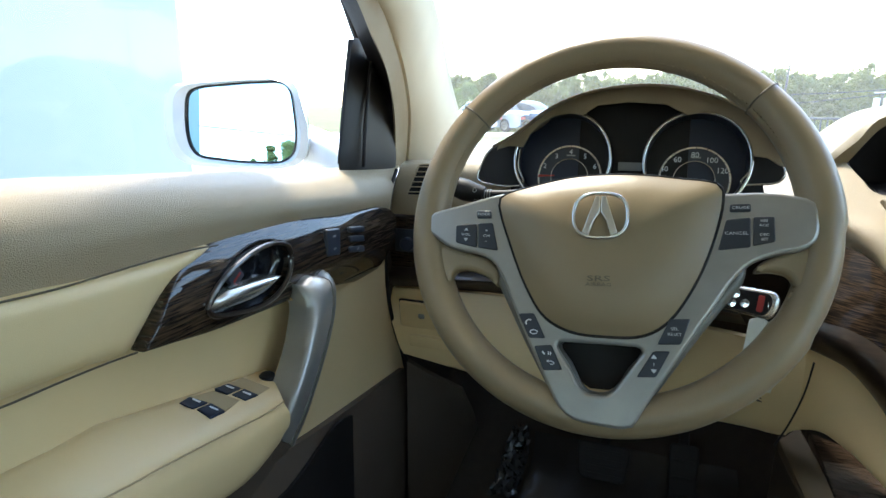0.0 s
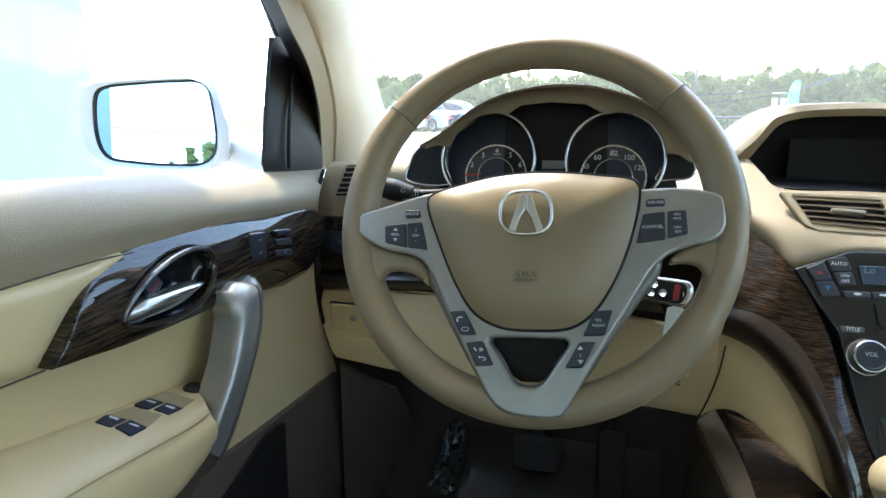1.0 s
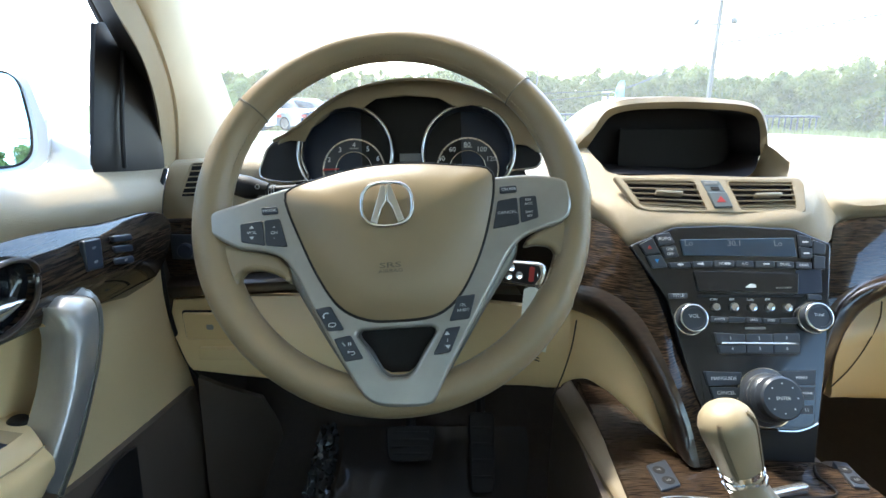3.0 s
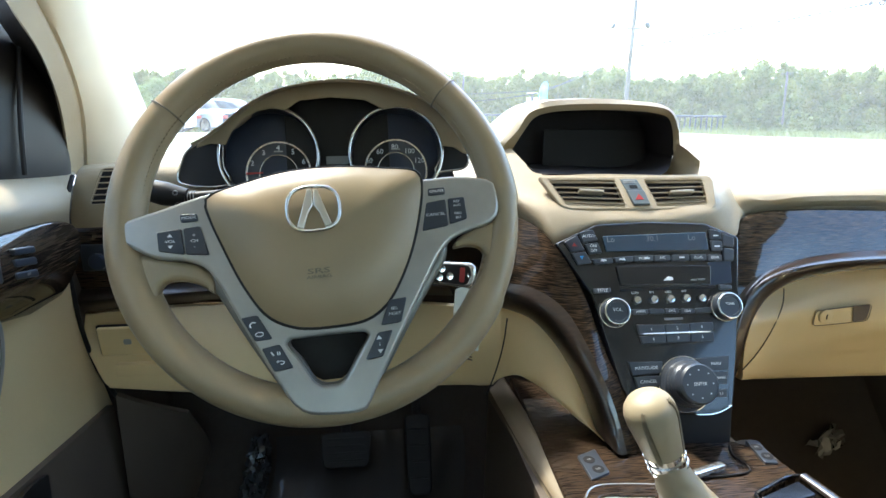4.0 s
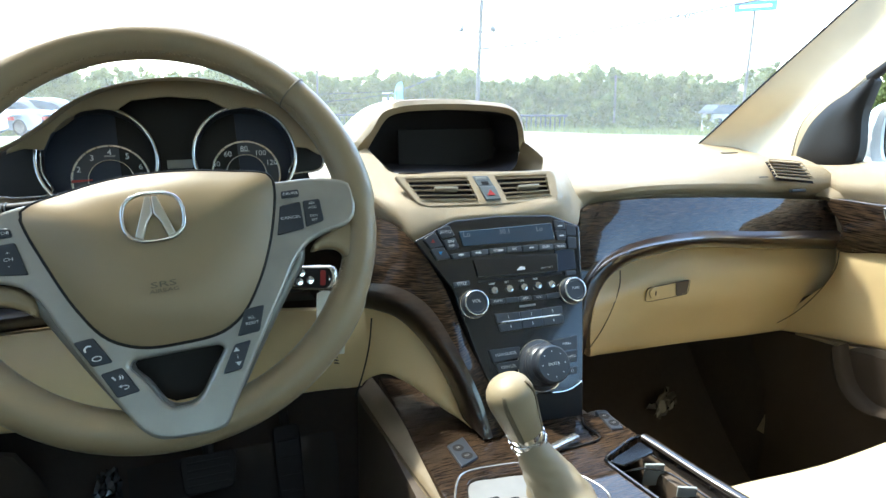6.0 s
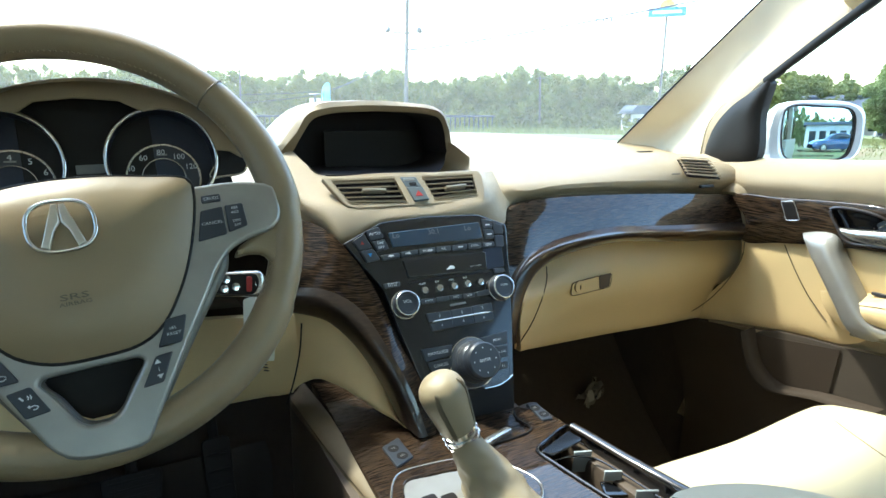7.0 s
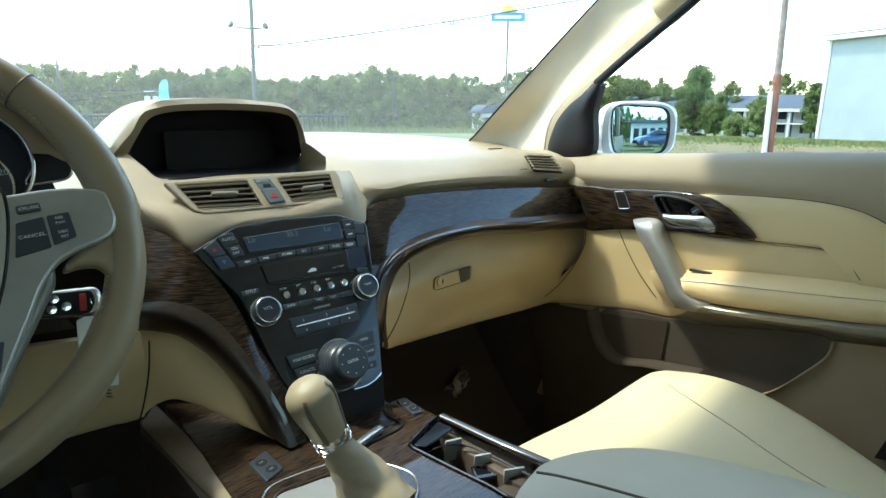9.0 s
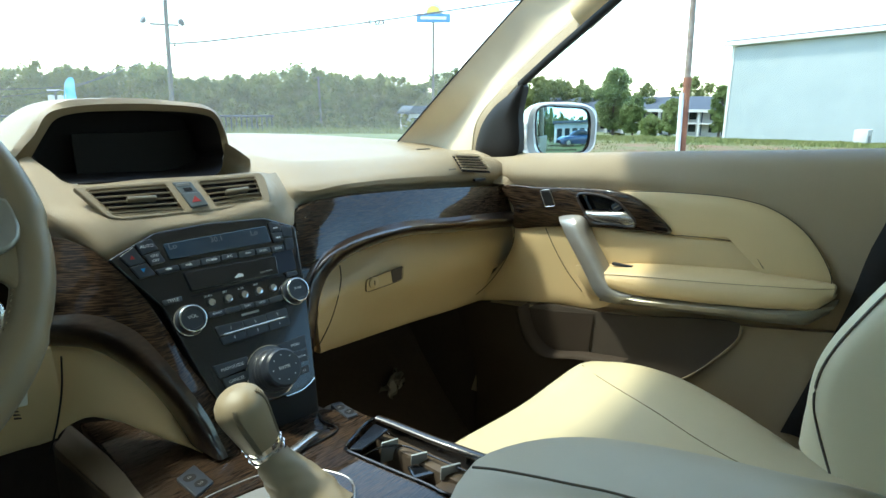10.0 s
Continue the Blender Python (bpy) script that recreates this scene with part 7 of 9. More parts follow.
# ---- console ----
def console():
    c = thing("centre_console", (0.385, 0.4, 0.6), "centre console with dark wood top and dark cup holders", "console")
    top = [*((-0.1445, 0.2687), (-0.0952, 0.2354), (-0.0743, 0.1640), (-0.0346, 0.1108), (0.0138, 0.0781), (0.0819, 0.0731), (0.1003, 0.0532), (0.1122, 0.0237), (0.1137, -0.0063)), *((0.1280, -0.0903), (0.1417, -0.1569)), *((0.0921, -0.1928),), (0.10, -0.34), (-0.12, -0.34), *((-0.1513, -0.0216),)]
    cup = ((0.0425, -0.0246), (0.0653, -0.0125), (0.1005, 0.0009), (0.1137, -0.0014), (0.1161, -0.0322), (0.1225, -0.1023), (0.1291, -0.1563), (0.1297, -0.1984), (0.0854, -0.2051), (0.0617, -0.1723), (0.0583, -0.1398), (0.0505, -0.0917), (0.0435, -0.0426))
    part("wood_top", plate([top, spline([(*p, 0) for p in cup], 50, True)], 0.014, 0.003, CONSOLE @ pose(0, 0, -0.014)), WOOD_CONSOLE, c, "dark wood console top")
    cp = spline([(*p, 0) for p in cup], 50, True)
    bin_ = part("cup_bin", sheet([[CONSOLE @ Vector((p.x, p.y, 0.001)) for p in cp + [cp[0]]], [CONSOLE @ Vector((p.x * 0.98, p.y, -0.07)) for p in cp + [cp[0]]]], 60, 6, None), PIANO, c, "gloss black cup holder bin")
    part("bin_floor", plate([[(p.x, p.y) for p in cp]], 0.004, 0.001, CONSOLE @ pose(0, 0, -0.072)), BLACK, bin_)
    part("bin_rim", tube([tuple(CONSOLE @ Vector((p.x, p.y, 0.001))) for p in cp], 0.0022, 70, 8, closed=True), PIANO, bin_)
    for q, a, w_, h_ in (((0.0948, -0.0445), -20, 0.011, 0.030), ((0.0994, -0.0894), -26, 0.010, 0.014), ((0.1071, -0.1316), -26, 0.012, 0.018)):
        part("rubber_tab", box(-w_, -0.0015, -h_, w_, 0.0015, 0.0, 0.0012, on(CONSOLE, *q, -0.004, a) @ pose(0, 0, 0, 8)), TAB, bin_, "pale grey rubber cup tab")
    part("bin_shelf", box(-0.030, -0.012, -0.004, 0.030, 0.012, 0.0, 0.0015, on(CONSOLE, *(0.1108, -0.104), -0.020, -26)), PIANO, bin_, "gloss black cup divider")
    part("inner_rim", tube([tuple(CONSOLE @ Vector((*p, -0.008))) for p in ((0.0543, -0.0396), (0.0776, -0.0412), (0.0916, -0.0478), (0.1017, -0.0589), (0.1091, -0.0966), (0.1154, -0.1672))], 0.0012, 30, 8), PIANO, bin_, "gloss inner rim of the cup holder")
    cv = ((0.0452, -0.0276), (0.1035, -0.0064), (0.1068, -0.0298), (0.0546, -0.0396))
    part("bin_cover", plate([rounded(cv, 0.003)], 0.004, 0.0015, CONSOLE @ pose(0, 0, -0.003)), PIANO, c, "gloss black roller cover")
    edge = [CONSOLE @ Vector((*p, 0.003)) for p in ((0.1121, -0.0033), (0.1152, -0.023), (0.1224, -0.0843), (0.1314, -0.1379), (0.1398, -0.1874), (0.1465, -0.2475))]
    part("edge_rail", tube([tuple(p) for p in edge], 0.006, 30, 12, 0.6), WOOD_LIP, c, "dark wood edge rail beside the cup holder")
    ra, rb = ((0.206, 0.747, 0.824), (0.214, 0.647, 0.824), (0.221, 0.566, 0.824), (0.228, 0.496, 0.824), (0.236, 0.418, 0.824)), ((0.232, 0.774, 0.834), (0.239, 0.653, 0.834), (0.244, 0.56, 0.834), (0.248, 0.478, 0.834), (0.253, 0.39, 0.834))
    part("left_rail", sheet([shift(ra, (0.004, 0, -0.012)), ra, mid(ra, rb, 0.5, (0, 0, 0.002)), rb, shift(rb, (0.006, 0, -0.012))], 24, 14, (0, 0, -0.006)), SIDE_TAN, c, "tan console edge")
    le = ((-0.1576, 0.2776), (-0.1552, 0.1924), (-0.1538, 0.0789), (-0.1530, -0.0255))
    part("left_side", sheet([[CONSOLE @ Vector((p[0] - 0.016, p[1], -0.018)) for p in le], [CONSOLE @ Vector((p[0] - 0.02, p[1], -0.2)) for p in le], [CONSOLE @ Vector((p[0] - 0.03, p[1], -0.44)) for p in le]], 16, 12, (0.012, 0, 0)), BROWN, c, "dark brown console side")
    part("rear_body", box(-0.13, -0.9, -0.44, 0.13, -0.12, -0.02, 0.02, CONSOLE), BROWN, c)
    part("right_side", box(0.10, -0.3, -0.44, 0.13, 0.10, -0.015, 0.008, CONSOLE), BROWN, c)
    part("front_body", box(-0.07, 0.02, -0.44, 0.11, 0.3, -0.02, 0.01, CONSOLE), BROWN, c)
    # tray in front of the lever
    part("tray_gap", tube([tuple(CONSOLE @ Vector((*p, 0.0015))) for p in ((-0.0448, 0.0185), (-0.0144, 0.0118), (0.0367, 0.0094), (0.0640, 0.0160), (0.0622, 0.0453), (0.0700, 0.0628))], 0.0012, 24, 6), BLACK, c)
    part("tray_handle", box(-0.026, -0.005, 0, 0.026, 0.005, 0.008, 0.003, on(CONSOLE, *((0.0105, 0.0147),)[0], 0.001, 16)), STEEL, c, "satin metal tray handle")
    # heater switches
    for o, q, a in ((((-0.1154, 0.0627), (-0.0904, 0.0736), (-0.0903, 0.0292), (-0.1148, 0.0192)), (-0.103, 0.0446), 12), (((0.0943, 0.0703), (0.109, 0.0673), (0.1028, 0.0222), (0.0877, 0.0255)), (0.0979, 0.0451), 4)):
        h = part("heater_switch", plate([rounded(o, 0.002)], 0.006, 0.0012, CONSOLE @ pose(0, 0, -0.0035)), BUTTON, c, "dark seat heater switch")
        for y in (-0.009, 0.009):
            part("switch_ring", lathe([(0.0066, 0), (0.0066, 0.0004), (0.0001, 0.0004)], 24, on(CONSOLE, *q, 0.0025, a) @ pose(0, y, 0)), BLACK, h)
            lettering("HI" if y > 0 else "LO", 0.0045, on(CONSOLE, *q, 0.0031, a) @ pose(0, y, 0), GREY_INK, h)
    # shift gate
    gate = ((-0.1235, 0.0011), (-0.1113, 0.0055), (-0.0839, 0.0044), (-0.0527, -0.001), (-0.0199, -0.0163), (-0.0053, -0.0393), (0.0055, -0.0802), (-0.0377, -0.1233), (-0.1126, -0.1346), (-0.1549, -0.0872), (-0.1439, -0.0342))
    inner = ((-0.1178, -0.013), (-0.0897, -0.0148), (-0.0623, -0.0193), (-0.0338, -0.034), (-0.0216, -0.0522), (-0.0174, -0.0805), (-0.0475, -0.1116), (-0.1041, -0.1194), (-0.1379, -0.08), (-0.131, -0.0412))
    go = spline([(*p, 0) for p in gate], 60, True)
    gi = spline([(*p, 0) for p in inner], 60, True)
    part("gate_plate", plate([[(p.x, p.y) for p in gi]], 0.004, 0.001, CONSOLE @ pose(0, 0, 0.0)), SILVER, c, "silver shift gate plate")
    part("gate_collar", plate([[(p.x, p.y) for p in go], [(p.x, p.y) for p in gi]], 0.007, 0.002, CONSOLE @ pose(0, 0, -0.001)), WOOD_CONSOLE, c, "dark wood ring round the gate")
    part("gate_rim", tube([tuple(CONSOLE @ Vector((p.x, p.y, 0.0045))) for p in go], 0.0016, 80, 8, closed=True), STEEL, c, "thin satin metal gate rim")
    for p in ((-0.1094, -0.0508), (-0.0910, -0.0580)):
        part("gate_hole", plate([rect(-0.008, -0.006, 0.008, 0.006, 0.004)], 0.0006, 0.0001, on(CONSOLE, *p, 0.0062)), BLACK, c)


console()


def gear_lever():
    base = Vector(((0.328, 0.425, 0.842),)[0])
    rg = Vector(((0.321, 0.465, 0.891),)[0])
    tp = Vector(((0.289, 0.462, 0.966),)[0])
    g = thing("gear_lever", base, "tan leather gear lever with chrome collar", "gear lever")
    ax = (tp - rg).normalized()
    L = (tp - rg).length
    boot = tube([base + Vector((0.012, -0.012, -0.016)), base.lerp(rg, 0.30) + Vector((0.010, -0.002, -0.004)), base.lerp(rg, 0.75) + Vector((0.002, 0.002, 0)), rg - ax * 0.004], [0.042, 0.031, 0.0220, 0.0160], 30, 36, 1.0, up=(0, 1, 0))
    for v in boot.verts:
        h = (v.co.z - base.z) / max(rg.z - base.z, 0.01)
        out = Vector((v.co.x - base.x, v.co.y - base.y, 0)).normalized()
        v.co += out * 0.0018 * math.sin(6 * math.atan2(out.y, out.x) + 7 * h) * (1 - min(max(h, 0), 1)) + out * 0.0010 * math.sin(26 * h)
    part("boot", boot, SUNLIT_KNOB, g, "gathered tan leather boot")
    part("collar", tube([rg - ax * 0.006, rg + ax * 0.018], [0.0182, 0.0176], 6, 28, up=(0, 1, 0)), CHROME, g, "chrome collar")
    for f in (-0.003, 0.0055, 0.014):
        part("collar_band", tube([rg + ax * (f - 0.0015), rg + ax * (f + 0.0015)], [0.0194, 0.0194], 4, 28, up=(0, 1, 0)), CHROME, g)
    fr = (0.17, 0.28, 0.42, 0.55, 0.68, 0.78, 0.86, 0.92, 0.96, 0.985, 0.997, 1.0)
    rr = [0.0178 + 0.0064 * max(0.0, (f - 0.10) / 0.62) ** 0.95 if f < 0.72 else 0.0242 * max(0.02, 1 - ((f - 0.72) / 0.28) ** 2.6) ** 0.5 for f in fr]
    part("knob", lathe([(r, L * f) for f, r in zip(fr, rr)], 32, facing(rg, ax)), SUNLIT_KNOB, g, "stitched tan leather knob, paled as if sunlit")
    # seams with cross stitches on the knob and the boot
    for side, end in (((-0.62, -0.76, 0.10), 8), ((0.80, -0.58, 0.10), 8)):
        sv = Vector(side)
        sv = (sv - ax * sv.dot(ax)).normalized()
        sp = spline([rg + ax * (L * f) + sv * (r * 1.01) for f, r in zip(fr[:end], rr[:end])], 30)
        part("seam", tube([tuple(q) for q in sp], 0.0004, 30, 6), KNOB_SEAM, g)
        bm = bmesh.new()
        for i in range(29):
            for s in (-1, 1):
                t = box(-0.0026, -0.0004, -0.0004, 0.0026, 0.0004, 0.0007, m=facing(sp[i], sv) @ pose(0, 0, 0, 0, 0, 40 * s))
                me = bpy.data.meshes.new("t")
                t.to_mesh(me)
                t.free()
                bm.from_mesh(me)
                bpy.data.meshes.remove(me)
        part("stitching", bm, KNOB_SEAM, g, smooth=False)


gear_lever()


# ---- seats ----
def passenger_seat():
    s = thing("passenger_seat", (0.77, 0.2, 0.4), "cream leather passenger seat with piped bolsters", "seat")
    # stations from the front edge back: far crest (outer bolster), seam at its foot, centre, seam, near crest
    ridge = ((0.985, 0.456, 0.76), (0.985, 0.407, 0.778), (0.985, 0.355, 0.787), (0.985, 0.291, 0.786), (0.985, 0.208, 0.766), (0.985, 0.141, 0.742), (0.985, 0.097, 0.727))
    seam = ((0.93, 0.439, 0.78), (0.905, 0.394, 0.781), (0.885, 0.344, 0.78), (0.87, 0.281, 0.773), (0.865, 0.223, 0.758), (0.865, 0.179, 0.747), (0.865, 0.142, 0.741))
    rows = []
    for r, f in zip(ridge, seam):
        cx = 0.77
        low = min(r[2], f[2])
        rows.append([(r[0] + 0.045, r[1], r[2] - 0.10), (r[0] + 0.030, r[1], r[2] - 0.03), r, tuple(Vector(r).lerp(Vector(f), 0.5) + Vector((0, 0, 0.004))), f, (cx, f[1], f[2] - 0.008), (2 * cx - f[0], f[1], f[2]), (2 * cx - r[0], r[1], low + 0.012), (2 * cx - r[0] - 0.03, r[1], low - 0.02), (2 * cx - r[0] - 0.045, r[1], low - 0.10)])
    rows.append([(p[0], p[1] - 0.22, p[2] - 0.02) for p in rows[-1]])
    first = rows[0]
    nose = [[(p[0] - 0.004, first[0][1] + dy + 0.4 * (p[1] - first[0][1]), p[2] - dz) for p in first] for dy, dz in ((0.0, 0.13), (0.018, 0.062), (0.014, 0.018))]
    part("cushion", sheet(nose + rows, 60, 44, (0, 0, -0.10)), SEAT, s, "cream leather seat cushion")
    part("cushion_seam", tube(shift(seam, (0, 0, 0.0002)), 0.0008, 40, 6), STITCH, s)
    part("cushion_base", box(0.56, -0.15, 0.42, 0.99, 0.40, 0.62, 0.03), BROWN, s)
    # backrest: the piped edge of the outer bolster, its front face and its side
    pipe = ((0.6, 0.034, 0.921), (0.6, 0.047, 0.955), (0.6, 0.054, 0.981), (0.6, 0.053, 1.008), (0.602, 0.045, 1.034), (0.605, 0.032, 1.061), (0.61, 0.018, 1.086), (0.62, 0, 1.111), (0.64, -0.021, 1.139))
    side = [(p[0] - 0.004, p[1] - 0.14, p[2]) for p in pipe]
    bulge = [(p[0] - 0.006, p[1] - 0.05, p[2]) for p in pipe]
    lead = (0.030, 0.016, 0.006, 0.004, 0.004, 0.004, 0.004, 0.004, 0.004)
    crest = [(p[0] + 0.035, p[1] + k, p[2]) for p, k in zip(pipe, lead)]
    foot = [(p[0] + 0.085, p[1] - 0.03, p[2]) for p in pipe]
    def far_side(c):
        return [(1.57 - p[0], p[1] - 0.02, p[2]) for p in c]
    part("backrest", sheet([side, bulge, pipe, crest, foot, [(0.785, p[1] - 0.045, p[2]) for p in pipe], far_side(foot), far_side(crest), far_side(pipe), far_side(side)], 36, 60, (0, -0.06, 0)), SEAT, s, "cream leather backrest")
    for q in (pipe, far_side(pipe)):
        part("piping", tube(q, 0.0012, 40, 8), BROWN, s, "dark piping")
    part("back_seam", tube(shift(foot, (0, 0.002, 0)), 0.0012, 40, 6), STITCH, s)


passenger_seat()


def armrest_lid():
    a = thing("console_armrest", (0.5, 0.1, 0.85), "padded leather console lid with a seam, its beige greyed for shade", "armrest")
    far = ((0.384, 0.277, 0.894), (0.416, 0.289, 0.894), (0.449, 0.296, 0.895), (0.485, 0.287, 0.896), (0.519, 0.269, 0.897), (0.548, 0.243, 0.897), (0.572, 0.207, 0.897), (0.603, 0.134, 0.897), (0.624, 0.065, 0.896), (0.645, -0.001, 0.896))
    o = [(p[0], p[1]) for p in far] + [(far[-1][0] - 0.01, -0.40), (0.33, -0.40), (0.33, 0.10), (far[0][0] - 0.02, far[0][1] - 0.03)]
    part("lid", dome(o, 0.893, 0.913, None, 90, 14, 5, 0.05), SHADED_LEATHER, a, "padded leather lid")
    pts = spline([(*p, 0) for p in o], 90, True)
    part("lid_seam", tube([(p.x, p.y, 0.880) for p in pts], 0.0018, 90, 8, closed=True), BROWN, a)
    sm = ((0.416, 0.278, 0.908), (0.423, 0.262, 0.91), (0.429, 0.247, 0.911), (0.438, 0.224, 0.912), (0.449, 0.197, 0.912), (0.46, 0.167, 0.913), (0.472, 0.124, 0.913))
    part("top_seam", tube(sm, 0.0012, 40, 6), SEAM, a)
    part("bin", plate([[(p[0], p[1]) for p in o]], 0.07, 0.004, Matrix.Translation((0.0, 0.0, 0.80))), BROWN, a)


armrest_lid()


# ---- footwell ----
def pedals():
    for nm, x, y, z, w, h, label in (("brake_pedal", -0.01, 0.93, 0.63, 0.045, 0.030, "black rubber brake pedal"), ("accelerator_pedal", 0.12, 0.95, 0.60, 0.024, 0.07, "narrow black accelerator pedal above the mat")):
        p = thing(nm, (x, y, z), label, "pedal", "pedals")
        P0 = frame_at((x, y, z), 35)
        pad = part("pad", plate([rounded(((-w, h), (w, h), (w * 0.86, -h), (-w * 0.86, -h)), 0.012)], 0.010, 0.003, P0), RUBBER, p)
        for k in range(4):
            v = h * (0.6 - 0.4 * k)
            part("rib", box(-w * 0.72, v - 0.002, 0.009, w * 0.72, v + 0.002, 0.012, 0.0012, P0), RUBBER, pad)
        part("arm", tube([(x, y + 0.01, z), (x, y + 0.10, z + 0.12), (x, y + 0.16, z + 0.3)], 0.009, 10, 8), RUBBER, p)
    f = thing("footrest_film", (-0.2, 0.9, 0.45), "crinkled clear plastic film wrapped over the footrest", "plastic film")
    o = ((-0.208, 0.911, 0.528), (-0.157, 0.914, 0.531), (-0.149, 0.965, 0.582), (-0.155, 1.006, 0.623), (-0.185, 1.005, 0.622), (-0.195, 0.964, 0.581))
    a, b = o[0:1] + o[5:6] + o[4:5], o[1:2] + o[2:3] + o[3:4]
    cs = [spline(a, 30), spline(b, 30)]
    random.seed(4)
    bm, vs = grid([[cs[0][i].lerp(cs[1][i], j / 11) + Vector((random.uniform(-1, 1) * 0.004, random.uniform(-1, 1) * 0.006, random.uniform(-1, 1) * 0.006)) for i in range(30)] for j in range(12)])
    part("film_sheet", bm, FILM, f)
    g = thing("floor_film", (0.75, 0.9, 0.42), "crumpled clear plastic scrap on the dark carpet", "plastic film")
    o = ((0.905, 0.942, 0.553), (0.978, 0.964, 0.575), (0.97, 0.933, 0.545), (0.967, 0.908, 0.519), (0.926, 0.925, 0.536))
    bm, vs = grid([[Vector(o[0]).lerp(Vector(o[1]), i / 9).lerp(Vector(o[4]).lerp(Vector(o[2]), i / 9), j / 7) + Vector((random.uniform(-1, 1) * 0.008, random.uniform(-1, 1) * 0.008, random.uniform(0, 1) * 0.03)) for i in range(10)] for j in range(8)])
    part("scrap", bm, material("clear_scrap", (0.16, 0.15, 0.13), 0.12, bump=1.0, bump_scale=80), g)
    cover = thing("carpet_film", (0.02, 0.95, 0.52), "glossy creased clear film over the dark driver's carpet", "plastic film")
    waves = [(random.uniform(0, math.pi), random.uniform(14, 60), random.uniform(0, 6), random.uniform(0.0004, 0.0013)) for k in range(7)]
    rows = []
    for j in range(46):
        row = []
        for i in range(60):
            x, v = -0.145 + 0.35 * i / 59, 0.30 * j / 45
            lift = 0.006 + sum(h * abs(math.sin(f * (x * math.cos(a) + v * math.sin(a)) + o)) for a, f, o, h in waves)
            row.append(Vector((x + 0.006 * math.sin(30 * v), 0.80 + v * 0.707 - lift * 0.7, 0.40 + v * 0.707 + lift * 0.7)))
        rows.append(row)
    for a, b in ((0, 25), (22, 46)):
        bm, vs = grid([[v + Vector((0, -0.0004, 0.0004)) * (a > 0) for v in row] for row in rows[a:b]])
        part("film_sheet", bm, CARPET_FILM, cover)
    mat = thing("floor_mat", (0.0, 0.8, 0.40), "black rubber floor mat with raised ribs", "floor mat")
    part("mat_sheet", box(-0.24, 0.25, 0.40, 0.22, 0.75, 0.412, 0.004), BLACK, mat)
    for k in range(9):
        part("rib", box(-0.18, 0.28 + k * 0.05, 0.411, 0.16, 0.292 + k * 0.05, 0.418, 0.002), BLACK, mat)
    kp = part("kick_panel", sheet([((-0.3, 0.759, 0.844), (-0.283, 0.8, 0.808), (-0.243, 0.85, 0.763)), [(-0.32, 0.80, 0.60), (-0.30, 0.86, 0.60), (-0.26, 1.0, 0.60)], [(-0.33, 0.82, 0.40), (-0.30, 0.9, 0.40), (-0.26, 1.05, 0.40)]], 14, 12, (0, 0.01, 0)), BROWN)
    tagged(kp, "dark brown kick panel beside the footwell", "kick panel", kind="structure")


pedals()


# ---- outside ----
def ground_z(r):
    return 0.0 if r < 25 else -0.04 * (min(r, 170) - 25)


GRASS = material("grass", (0.105, 0.145, 0.03), 0.95, second=(0.17, 0.16, 0.052), scale=0.6, mottle=0.4, bump=1.0, bump_scale=12)
LOT = material("concrete_lot", (0.42, 0.41, 0.38), 0.9, second=(0.36, 0.35, 0.33), scale=0.5, bump=0.4, bump_scale=40)
DIRT = material("red_dirt", (0.19, 0.095, 0.055), 0.95, second=(0.11, 0.115, 0.036), scale=0.7, bump=1.0, bump_scale=10)
LEAF = leaf_material("leaves", (0.27, 0.33, 0.12), (0.15, 0.20, 0.07))
LEAF_FAR = leaf_material("far_leaves", (0.235, 0.25, 0.085), (0.125, 0.15, 0.05))
BARK = material("bark", (0.10, 0.075, 0.055), 0.9, bump=0.8, bump_scale=20)
POLE = material("weathered_wood", (0.16, 0.14, 0.125), 0.9, second=(0.10, 0.09, 0.08), scale=3, stretch=(1, 1, 0.1))
RUST = material("rusty_steel", (0.32, 0.13, 0.07), 0.85, second=(0.20, 0.08, 0.05), scale=4)
POST_BROWN = material("weathered_post", (0.32, 0.26, 0.21), 0.8, second=(0.20, 0.14, 0.10), scale=6)
LAMP_GREY = material("lamp_grey", (0.07, 0.075, 0.08), 0.5)
PALE_POST = material("pale_post", (0.62, 0.60, 0.55), 0.6, scale=3)
SIDING = material("pale_siding", (0.305, 0.335, 0.325), 0.5, second=(0.28, 0.312, 0.305), scale=0.6)
SIDING_LEFT = material("pale_wall", (0.41, 0.45, 0.47), 0.6, second=(0.36, 0.405, 0.43), scale=0.5, mottle=0.12, bump=0.2, bump_scale=6)
SLATE = material("slate_roof", (0.085, 0.10, 0.125), 0.9, scale=2, spec=0.1)
STUCCO = material("white_stucco", (0.48, 0.46, 0.43), 0.8, scale=1)
DARK_GLASS = material("dark_glass", (0.02, 0.025, 0.03), 0.1)
SIGN_BLUE = material("sign_blue", (0.02, 0.22, 0.50), 0.4)
SIGN_YELLOW = material("sign_yellow", (0.80, 0.55, 0.05), 0.4)
SIGN_WHITE = material("sign_white", (0.80, 0.80, 0.80), 0.4)
CAR_BLUE = material("blue_car_paint", (0.006, 0.035, 0.10), 0.25, coat=1.0)
CAR_GREY = material("grey_car_paint", (0.35, 0.38, 0.42), 0.25, coat=1.0)
TYRE = material("tyre_rubber", (0.02, 0.02, 0.02), 0.8)
WIRE = material("wire", (0.05, 0.05, 0.055), 0.6)


